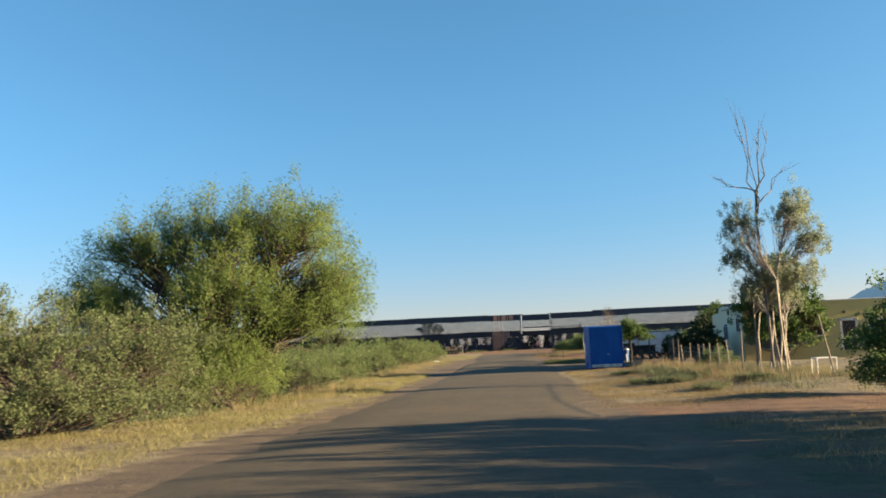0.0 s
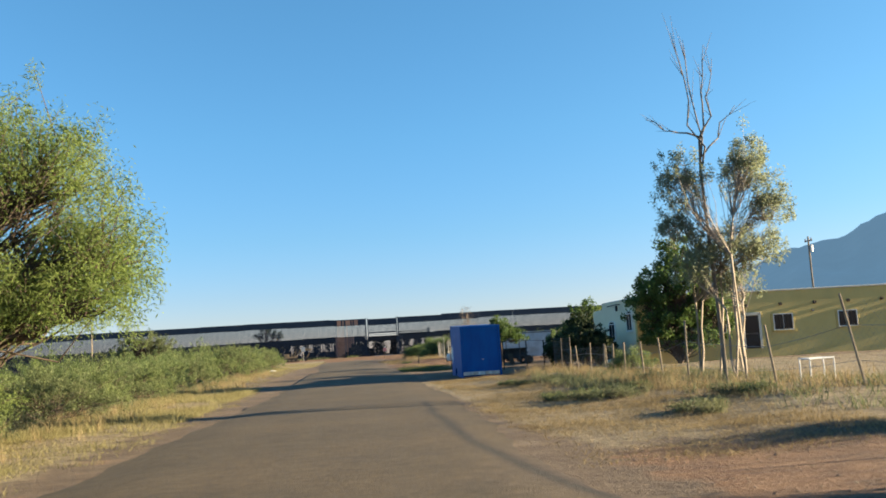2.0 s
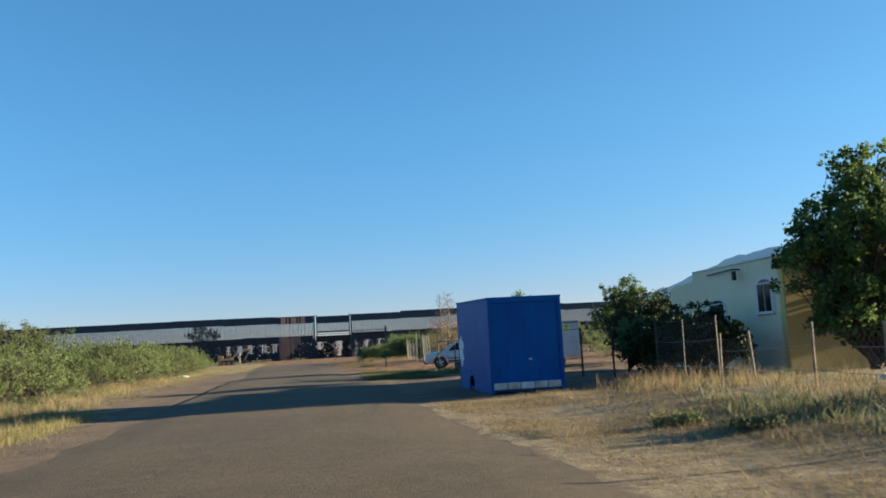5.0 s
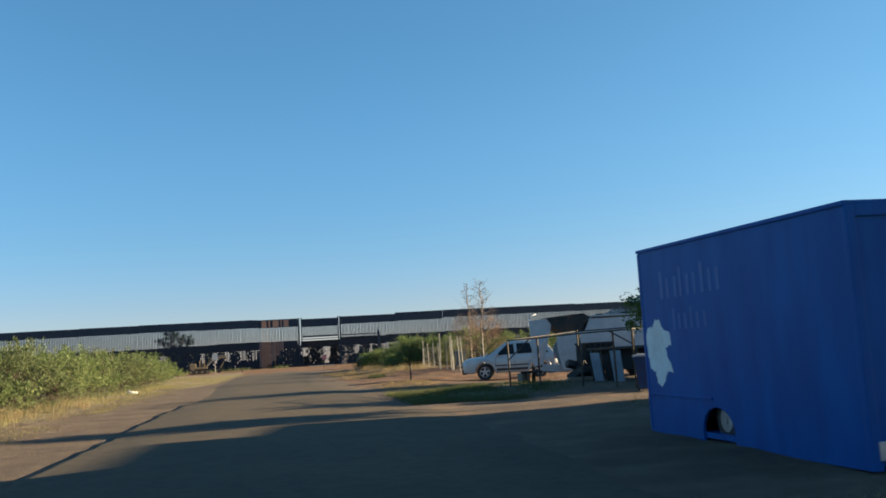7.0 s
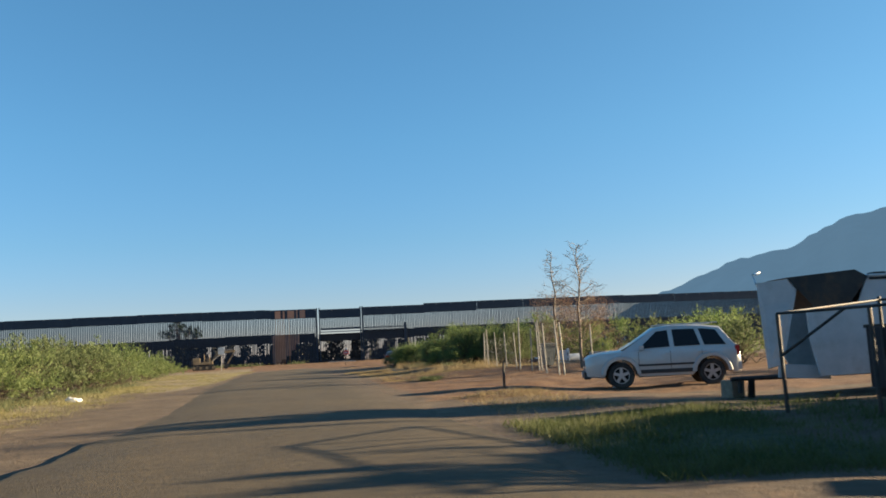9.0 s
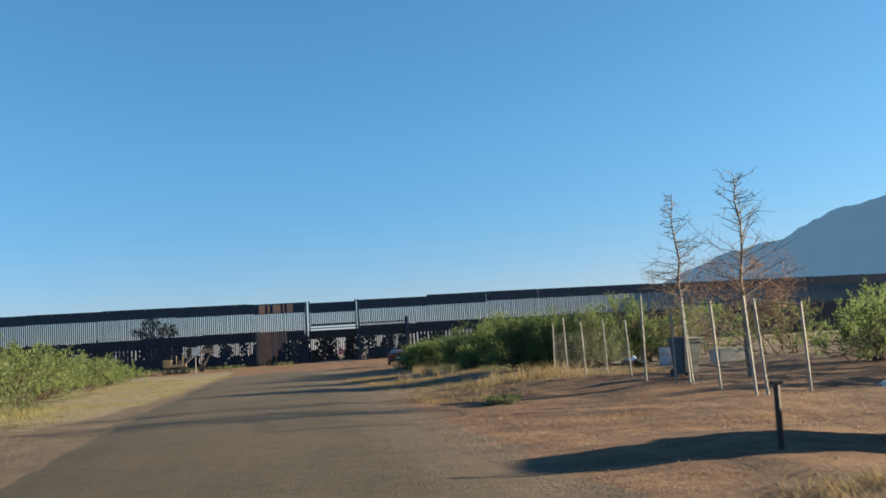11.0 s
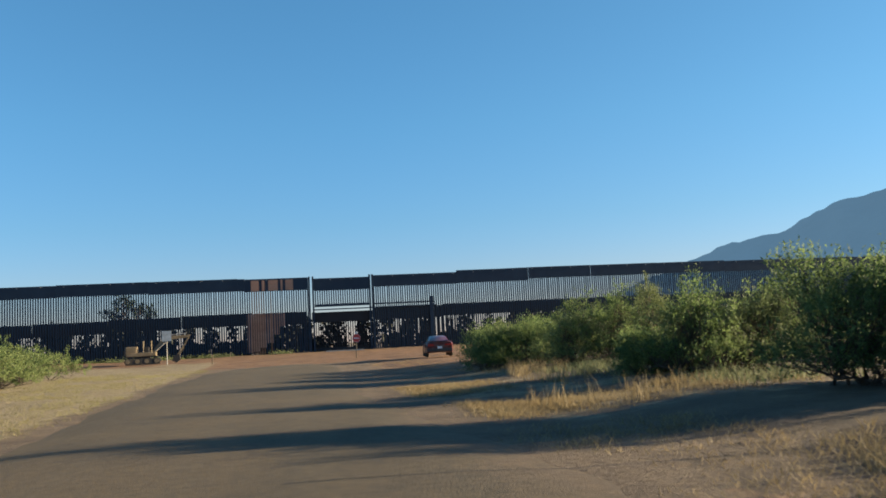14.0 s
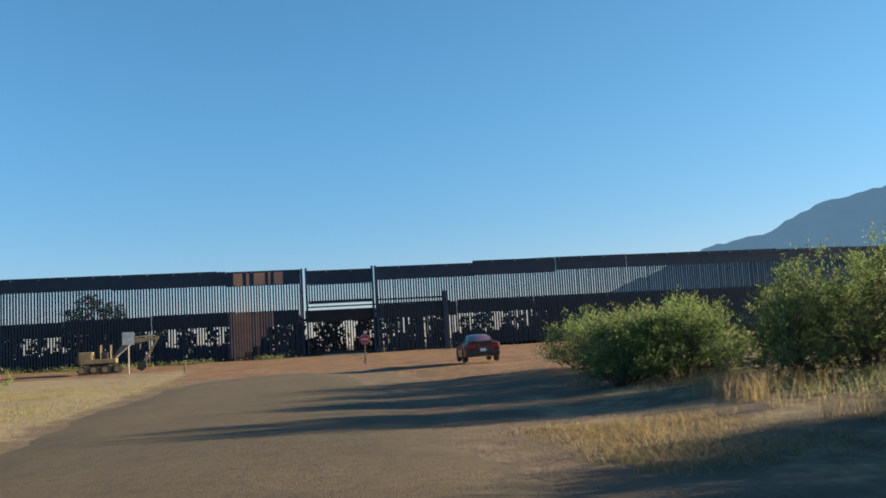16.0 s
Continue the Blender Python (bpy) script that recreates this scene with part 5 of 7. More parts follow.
f = fence("wire_fence", "leaning grey wooden and pipe posts with wire netting", posts, (), M_WOOD, M_BRIGHT_STEEL, 0.034, 2)
for a, b in zip(posts[2:], posts[3:]):
    netting(a[:2], b[:2], min(a[2], b[2]) * 0.92, f, 0.2)
tall = [(11.15, 60.9, 1.85, 0, 0), (11.2, 63.2, 1.9, 0.03, 0), (11.3, 65.4, 1.95, 0, 0)]
f = fence("wire_fence", "taller length of wire netting on pipe posts", tall, (0.97,), M_DARK_IRON, M_DARK_IRON, 0.03, 2)
for a, b in zip(tall, tall[1:]):
    netting(a[:2], b[:2], 1.75, f, 0.2)
f = fence("pipe_gate", "black iron pipe rails beside the blue trailer", [(9.6, 73.2, 1.9, 0, 0), (11.0, 72.2, 1.9, 0, 0), (12.0, 71.4, 1.9, 0, 0), (13.2, 70.4, 1.9, 0, 0)], (0.98, 0.1), M_DARK_IRON, M_DARK_IRON, 0.045)


def garden_gate():
    z = float(gh(10.88, 52.86))
    g = thing("garden_gate", pose(10.88, 52.86, z, 0, 0, 2), "pale pipe gate frame standing in the wire fence", "gate")
    for y in (-0.66, -0.58, 0.58, 0.66):
        bm = bmesh.new()
        rod(bm, (0, y, -0.1), (0.02, y, 1.34 - z), 0.03)
        part("post", bm, M_WOOD, g)
    for h in (0.4, 1.2 - z):
        bm = bmesh.new()
        rod(bm, (0, -0.58, h), (0, 0.58, h), 0.022)
        part("rail", bm, M_WOOD, g)


garden_gate()


def table_frame():
    z = float(gh(12.5, 38))
    t = thing("table_frame", pose(12.6, 38.2, z, 0, 0, 10), "bare white metal table frame in the weeds", "table")
    for x in (-0.4, 0.4):
        for y in (-0.22, 0.22):
            bm = bmesh.new()
            rod(bm, (x, y, -0.05), (x, y, 0.62), 0.02)
            part("leg", bm, M_WHITE_PAINT, t)
    for a, b in (((-0.42, -0.22), (0.42, -0.22)), ((-0.42, 0.22), (0.42, 0.22)), ((-0.4, -0.22), (-0.4, 0.22)), ((0.4, -0.22), (0.4, 0.22))):
        bm = bmesh.new()
        rod(bm, (*a, 0.62), (*b, 0.62), 0.022)
        part("top_rail", bm, M_WHITE_PAINT, t)


table_frame()

# ---- the cluttered yard with the white camper ----
def camper():
    """A derelict white travel trailer: its front panel hangs loose and the roof corner is torn open."""
    z = 0.12
    c = thing("camper_trailer", pose(10.55, 91.6, z, 0, 0, -4), "derelict white camper trailer with a torn front corner", "trailer")
    l, w, h = 6.5, 2.3, 2.45
    bm = bmesh.new()
    # long side with the torn opening at its near top corner
    pts = [(0.46, 0.32), (l, 0.32), (l, h), (1.75, h), (1.5, 1.9), (0.28, 1.76), (0.3, 1.1)]
    outline(bm, pts, 0, 0.05)
    part("side_panel", bm, M_WHITE, c)
    bm = bmesh.new()
    outline(bm, [(0.95, 0.32), (l, 0.32), (l, h), (1.3, h), (0.6, 1.2)], w - 0.05, w)
    part("side_panel", bm, M_WHITE, c)
    slab("end_panel", c, (l - 0.025, w / 2, (h + 0.32) / 2), (0.05, w - 0.1, h - 0.32), M_WHITE)
    slab("roof", c, (l / 2 + 0.9, w / 2, h + 0.03), (l - 1.75, w + 0.1, 0.06), M_WHITE, "white roof sheet", bevel=0.02)
    slab("floor", c, (l / 2 + 0.4, w / 2, 0.34), (l - 0.8, w - 0.12, 0.08), M_DARK_IRON)
    slab("inner_wall", c, (1.7, w / 2, 1.35), (0.06, w - 0.12, 1.9), M_SHADOW_GAP, "bare interior wall, coloured near-black for shade")
    bm = bmesh.new()
    vs = [bm.verts.new(p) for p in ((-0.88, -0.12, 2.4), (0.16, -0.02, 2.5), (-0.36, 0.02, 0.62), (-0.82, -0.2, 0.55), (-0.86, -0.07, 2.38), (0.18, 0.03, 2.48), (-0.34, 0.07, 0.6), (-0.80, -0.15, 0.53))]
    for q in ((0, 1, 2, 3), (7, 6, 5, 4), (0, 4, 5, 1), (1, 5, 6, 2), (2, 6, 7, 3), (3, 7, 4, 0)):
        bm.faces.new([vs[i] for i in q])
    part("loose_panel", bm, M_WHITE, c, "white front panel hanging loose")
    slab("lower_skirt", c, (0.25, 0.3, 0.42), (1.2, 0.05, 0.3), M_WHITE, m=Matrix.Rotation(0.08, 3, "Y"))
    bm = bmesh.new()
    outline(bm, [(-0.15, 2.5), (1.45, 2.62), (1.75, 2.45), (1.3, 1.92), (0.45, 1.8), (0.2, 2.1)], -0.06, 0.9)
    part("torn_awning", bm, M_DARK_IRON, c, "torn dark awning at the corner")
    bm = bmesh.new()
    rod(bm, (-0.88, -0.1, 2.38), (-0.7, 0.4, 2.62), 0.02)
    rod(bm, (-0.7, 0.4, 2.62), (-0.35, 0.8, 2.7), 0.03)
    part("grab_rail", bm, M_ALU, c)
    for x in (3.6, 4.4):
        bm = bmesh.new()
        rod(bm, (x, 0.02, 0.22), (x, 0.22, 0.22), 0.33, 0.33, 20)
        part("wheel", bm, M_RUBBER, c)
    bm = bmesh.new()
    rod(bm, (0.9, w / 2 - 0.4, 0.3), (-1.1, w / 2, 0.3), 0.05)
    rod(bm, (0.9, w / 2 + 0.4, 0.3), (-1.1, w / 2, 0.3), 0.05)
    rod(bm, (-0.9, w / 2, 0.32), (-0.9, w / 2, -0.02), 0.05)
    part("drawbar", bm, M_DARK_IRON, c)
    slab("roof_vent", c, (3.6, 0.8, h + 0.11), (0.5, 0.4, 0.12), M_DARK_IRON, bevel=0.03)
    slab("roof_vent", c, (2.3, 0.5, h + 0.09), (0.3, 0.3, 0.08), M_DARK_IRON, bevel=0.03)
    slab("roof_trim", c, (l / 2 + 0.9, -0.012, h - 0.04), (l - 1.8, 0.02, 0.05), M_OLD_STEEL, bevel=0.004)
    slab("waist_trim", c, (l / 2 + 0.8, -0.012, 1.15), (l - 1.9, 0.016, 0.03), M_ALU, bevel=0.003)


camper()


def wheelie_bin(m, label, mat, lid_mat):
    """A tapered plastic bin with a lid, a rim, a handle bar and two wheels."""
    b = thing("wheelie_bin", m, label, "bin")
    bm = bmesh.new()
    for zz, sx, sy in ((0.08, 0.23, 0.25), (1.0, 0.31, 0.35)):
        for ax, ay in ((-1, -1), (1, -1), (1, 1), (-1, 1)):
            bm.verts.new((sx * ax, sy * ay, zz))
    bm.verts.ensure_lookup_table()
    v = bm.verts
    for i in range(4):
        j = (i + 1) % 4
        bm.faces.new((v[i], v[j], v[4 + j], v[4 + i]))
    bm.faces.new((v[3], v[2], v[1], v[0]))
    bm.faces.new((v[4], v[5], v[6], v[7]))
    bmesh.ops.bevel(bm, geom=bm.edges[:], offset=0.03, segments=2, affect="EDGES")
    part("body", bm, mat, b)
    slab("rim", b, (0, 0, 0.98), (0.68, 0.76, 0.06), mat, bevel=0.02)
    slab("lid", b, (0, -0.02, 1.05), (0.7, 0.8, 0.06), lid_mat, bevel=0.028)
    slab("lid_ridge", b, (0, 0.0, 1.085), (0.5, 0.56, 0.03), lid_mat, bevel=0.013)
    for s in (-0.24, 0.24):
        bm = bmesh.new()
        rod(bm, (s - 0.03, 0.28, 0.1), (s + 0.03, 0.28, 0.1), 0.1, 0.1, 14)
        part("wheel", bm, M_RUBBER, b)
        slab("handle_bracket", b, (s, 0.4, 0.99), (0.04, 0.1, 0.04), mat)
    bm = bmesh.new()
    rod(bm, (-0.28, 0.45, 1.0), (0.28, 0.45, 1.0), 0.018)
    part("handle", bm, mat, b)


def yard():
    z = lambda x, y: float(gh(x, y))
    # pipe frame along the roadside of the yard
    fr = thing("carport_frame", pose(0, 0, 0), "rusty bare pipe carport frame with a sloping top rail", "frame")
    feet = [(7.6, 87.2), (8.3, 85.8), (9.2, 84.0), (9.85, 82.7), (10.2, 82.0)]
    tops = [1.62, 1.66, 1.72, 1.76, 1.8]
    back = [(10.9, 89.2), (12.2, 86.8), (13.0, 85.2)]
    line = []
    for (x, y), h in zip(feet, tops):
        bm = bmesh.new()
        rod(bm, (x, y, z(x, y) - 0.1), (x - 0.02, y, z(x, y) + h), 0.035, 0.035)
        part("post", bm, M_BARK if x in (10.2, 9.85) else M_DARK_IRON, fr)
        line.append(Vector((x - 0.02, y, z(x, y) + h)))
    for x, y in back:
        bm = bmesh.new()
        rod(bm, (x, y, z(x, y) - 0.1), (x, y, z(x, y) + 1.95), 0.035)
        part("post", bm, M_DARK_IRON, fr)
    for a, b in list(zip(line, line[1:])) + [(line[0], Vector((10.9, 89.2, 1.95))), (Vector((10.9, 89.2, 1.95)), Vector((13.0, 85.2, 1.95))), (line[-1], Vector((13.0, 85.2, 1.95)))]:
        bm = bmesh.new()
        rod(bm, a, b, 0.024)
        part("rail", bm, M_DARK_IRON, fr)
    for a, b in ((line[0] - Vector((0, 0, 0.7)), line[0].lerp(line[1], 0.75)), (line[-1] - Vector((0, 0, 0.45)), line[-1].lerp(line[-2], 1.2))):
        bm = bmesh.new()
        rod(bm, a, b, 0.025)
        part("brace", bm, M_DARK_IRON, fr)
    wheelie_bin(pose(10.2, 81.2, z(10.2, 81.2), 0, 0, -25), "dark blue plastic wheelie bin with a grey lid", M_BIN, M_WHITE)
    pp = thing("drain_pipe", pose(10.28, 80.62, z(10.28, 80.62), 4, -3, 0), "short length of pale plastic pipe stood on end", "pipe")
    bm = bmesh.new()
    rod(bm, (0, 0, -0.02), (0, 0, 0.66), 0.06, 0.06, 16)
    part("tube", bm, M_WHITE, pp)
    # leaning sheets and boards
    rs = np.random.RandomState(3)
    for k, (x, y, w, h, mat, lab, tilt) in enumerate(((10.62, 86.3, 0.42, 1.0, M_PALE_BLUE, "faded blue door panel leaning upright", 10), (10.9, 85.95, 0.3, 0.92, M_OLD_STEEL, "dark ribbed metal sheet leaning upright", 12), (11.05, 85.5, 0.46, 1.08, M_PALE_BLUE, "pale blue slatted sheet leaning upright", 8), (12.2, 84.3, 0.6, 0.85, M_BARK, "weathered plywood sheet leaning upright", 14))):
        s = thing("leaning_sheet", pose(x, y, z(x, y), tilt, 0, -62), lab, "panel", "leaning sheets")
        slab("sheet", s, (0, 0, h / 2), (w, 0.03, h), mat)
        for j in range(4):
            slab("batten", s, (-w / 2 + w * (j + 0.5) / 4, -0.022, h * 0.42), (0.05, 0.02, h * 0.7), mat, bevel=0.004)
    # dark workbench under the frame
    wb = thing("workbench", pose(12.0, 85.6, z(12.0, 85.6), 0, 0, -62), "long dark workbench under the carport frame", "bench")
    slab("top", wb, (0, 0, 1.16), (4.6, 0.7, 0.09), M_DARK_IRON)
    slab("apron", wb, (0, 0.28, 0.75), (4.4, 0.05, 0.75), M_OLD_STEEL)
    for lx in (-2.1, 0, 2.1):
        for ly in (-0.28, 0.28):
            slab("leg", wb, (lx, ly, 0.55), (0.09, 0.09, 1.15), M_DARK_IRON)
    # scrap machinery
    bx = thing("scrap_bin", pose(11.62, 89.35, z(11.62, 89.35), 0, 0, -4), "dark rusty steel scrap bin with ribbed sides", "container")
    for yy in (-0.5, 0.5):
        slab("side", bx, (0, yy, 0.78), (1.22, 0.04, 1.2), M_OLD_STEEL)
        for k in range(6):
            slab("rib", bx, (-0.55 + 0.22 * k, yy + math.copysign(0.035, yy), 0.78), (0.06, 0.05, 1.18), M_DARK_IRON, bevel=0.008)
    for xx in (-0.59, 0.59):
        slab("end", bx, (xx, 0, 0.78), (0.04, 0.96, 1.2), M_OLD_STEEL)
    slab("floor", bx, (0, 0, 0.2), (1.14, 0.94, 0.05), M_DARK_IRON)
    for yy in (-0.5, 0.5):
        slab("top_rail", bx, (0, yy, 1.4), (1.3, 0.09, 0.07), M_DARK_IRON)
    for xx in (-0.42, 0.42):
        slab("skid", bx, (xx, 0, 0.08), (0.12, 1.0, 0.17), M_BLACK_WOOD)
    heap = thing("machinery_heap", pose(11.1, 87.9, z(11.1, 87.9)), "heap of dark scrap machinery in the yard", "scrap")
    for k in range(12):
        bm = bmesh.new()
        box(bm, (0, 0, 0), rs.uniform(0.14, 0.5, 3) * np.array((1.5, 1.0, 0.8)), None, 0.03)
        bm.transform(Matrix.Translation((rs.uniform(-1.2, 2.6), rs.uniform(-0.5, 0.7), rs.uniform(0.12, 0.6))) @ Euler(rs.uniform(-0.7, 0.7, 3)).to_matrix().to_4x4())
        part("scrap_block", bm, (M_OLD_STEEL, M_DARK_IRON, M_RUBBER)[k % 3], heap)
    for k in range(16):
        bm = bmesh.new()
        p = Vector((rs.uniform(-1.4, 2.8), rs.uniform(-0.6, 0.6), 0.05))
        q = p + Vector((rs.uniform(-0.6, 0.6), rs.uniform(-0.3, 0.3), rs.uniform(0.4, 1.1)))
        rod(bm, p, q, 0.022)
        rod(bm, q, q + Vector((rs.uniform(-0.4, 0.4), 0.1, rs.uniform(-0.2, 0.1))), 0.02)
        part("pipe", bm, M_DARK_IRON, heap)
    pl = thing("plank_stack", pose(10.2, 87.2, z(10.2, 87.2), 0, 0, 8), "low stack of pale weathered planks on the dirt", "planks")
    for k in range(7):
        slab("plank", pl, (rs.uniform(-0.08, 0.08), -0.16 + 0.16 * (k % 3), 0.04 + 0.055 * (k // 3)), (0.75 + 0.2 * rs.rand(), 0.14, 0.045), M_WOOD, m=Matrix.Rotation(rs.uniform(-0.06, 0.06), 3, "Z"), bevel=0.006)
    bn = thing("trestle_bench", pose(13.6, 85.4, z(13.6, 85.4), 0, 0, -20), "pale plank bench among the yard clutter", "bench")
    slab("top", bn, (0, 0, 0.62), (1.3, 0.32, 0.05), M_WHITE)
    for lx in (-0.5, 0.5):
        slab("leg", bn, (lx, 0, 0.3), (0.06, 0.28, 0.62), M_WOOD)
    for x, y, r in ((12.9, 83.6, 0.36), (13.3, 83.0, 0.34)):
        t = thing("tyre", pose(x, y, z(x, y) + r, 80, 0, 20), "worn black tyre stood upright in the yard", "tyre", "yard tyres")
        bm = bmesh.new()
        n = 22
        prof = [(r - 0.1 + 0.1 * math.cos(a), 0.09 * math.sin(a)) for a in np.linspace(0, 2 * math.pi, 9)[:-1]]
        rg = [[bm.verts.new((q * math.cos(2 * math.pi * i / n), q * math.sin(2 * math.pi * i / n), h)) for q, h in prof] for i in range(n)]
        for i in range(n):
            for j in range(8):
                bm.faces.new((rg[i][j], rg[(i + 1) % n][j], rg[(i + 1) % n][(j + 1) % 8], rg[i][(j + 1) % 8]))
        part("tread", bm, M_RUBBER, t)
    st = thing("stump", pose(9.75, 93.2, z(9.75, 93.2), 0, 0, 20), "weathered grey wooden block stood on the dirt", "block")
    slab("block", st, (0, 0, 0.19), (0.42, 0.36, 0.44), M_WOOD, bevel=0.05)
    sp = thing("stake", pose(10.15, 93.1, z(10.15, 93.1), 3, 4, 0), "dark stub post beside the grey block", "stake")
    bm = bmesh.new()
    rod(bm, (0, 0, -0.1), (0, 0, 0.4), 0.09, 0.075, 10)
    part("shaft", bm, M_BLACK_WOOD, sp)
    # short iron stake by the road
    sk = thing("stake", pose(5.85, 100.0, z(5.85, 100)), "short dark iron stake in the verge", "stake")
    bm = bmesh.new()
    rod(bm, (0, 0, -0.1), (0.02, 0, 0.78), 0.04)
    box(bm, (0.02, 0, 0.8), (0.12, 0.12, 0.04))
    part("shaft", bm, M_DARK_IRON, sk)


yard()


# ---- the pole enclosure and dead trees ----
def bare_tree(name, x, y, h, seed, label, trunk=0.1, start=0.35, reach=1.0, leaves=0, mat=M_DEAD_WOOD, up=0.3):
    rs = np.random.RandomState(seed)
    ob = thing(name, pose(x, y, float(gh(x, y)) - 0.05), label, "tree")
    stem = curve_path(rs, (0, 0, 0), (rs.normal() * 0.15, rs.normal() * 0.15, h), 8, 0, 0.05)
    rad = np.linspace(trunk, 0.012, 9)
    segs = [(stem[i], stem[i + 1], rad[i], rad[i + 1]) for i in range(8)]
    cents = []
    for k in range(90):
        s = start + (1 - start) * (k + rs.rand()) / 90
        p = stem[0] * (1 - s) + stem[-1] * s
        i = min(7, int(s * 8))
        p = stem[i] + (stem[i + 1] - stem[i]) * (s * 8 - i)
        a = rs.uniform(0, 6.28)
        l = reach * (1.15 - s) * rs.uniform(0.5, 1.2) + 0.12
        q = p + np.array((math.cos(a) * l, math.sin(a) * l, l * (up + rs.normal() * 0.25)))
        mid = (p + q) / 2 + rs.normal(size=3) * 0.06
        segs += [(p, mid, 0.014, 0.009), (mid, q, 0.009, 0.004)]
        for _ in range(5):
            b = mid + (q - mid) * rs.rand()
            e = b + (rs.normal(size=3) * 0.2 + (q - p) * 0.16) * min(l, 1.1)
            segs.append((b, e, 0.006, 0.003))
            cents.append((b + e) / 2)
        cents.append(q)
    V, F = stick_mesh(segs, 4)
    fast_mesh("trunk", V, F, mat, ob, True)
    if leaves:
        C = np.array([c for c in cents if c[2] < h * 0.62])
        idx = rs.randint(0, len(C), leaves)
        V, F = leaf_mesh(rs, C[idx] + rs.normal(size=(leaves, 3)) * 0.16, 0.06, 0.016, np.array((0, 0, -0.4)), 0.8)
        fast_mesh("crown", V, F, M_DRY_LEAF, ob)
    return ob


bare_tree("dead_tree", 12.6, 116.6, 5.8, 41, "slim dead tree with fine grey twigs", 0.075, 0.1, 1.45, 2600)
bare_tree("dead_tree", 12.45, 112.5, 5.65, 42, "slim dead tree with dry russet leaves", 0.085, 0.12, 1.75, 6500, up=0.65)
pole_posts = [(10.2, 123.3, 1.9, 0.05, 0), (9.85, 120.55, 2.05, -0.05, 0), (9.9, 118.75, 1.82, -0.06, 0.02), (9.95, 116.8, 1.75, -0.05, 0), (10.0, 114.95, 1.72, -0.08, 0)]
f = fence("pole_fence", "row of thin pale pipe posts with sagging wire netting", pole_posts, (), M_POLE, M_WOOD, 0.026, 1)
for a, b in zip(pole_posts, pole_posts[1:]):
    netting(a[:2], b[:2], 1.5, f, 0.18, 0.0011)
fence("pipe_post", "tall pale pipe post with a loop of wire", [(9.75, 113.3, 2.36, 0.03, 0)], (), M_POLE, M_DARK_IRON, 0.034)
fence("pipe_post", "pale leaning pipe post in front of the bin", [(9.85, 111.6, 1.85, 0.03, 0)], (), M_POLE, M_DARK_IRON, 0.028)
f = fence("pipe_pen", "tall pale pipe pen with two rails and netting", [(10.1, 111.3, 2.1, -0.06, 0), (9.8, 109.1, 2.05, -0.08, 0), (9.95, 107.8, 2.15, -0.1, 0), (11.5, 108.2, 2.0, -0.04, 0)], (0.97, 0.5), M_POLE, M_DARK_IRON, 0.03)
netting((10.1, 111.3), (9.8, 109.1), 1.95, f, 0.18, 0.0011)
netting((9.8, 109.1), (9.95, 107.8), 1.95, f, 0.18, 0.0011)
fence("pipe_post", "pale pipe brace post beside the pen", [(10.3, 111.55, 2.2, -0.12, 0)], (), M_POLE, M_DARK_IRON, 0.028)
fence("pipe_post", "pale pipe brace post beside the pen", [(10.1, 107.6, 2.1, -0.1, 0.05)], (), M_POLE, M_DARK_IRON, 0.028)


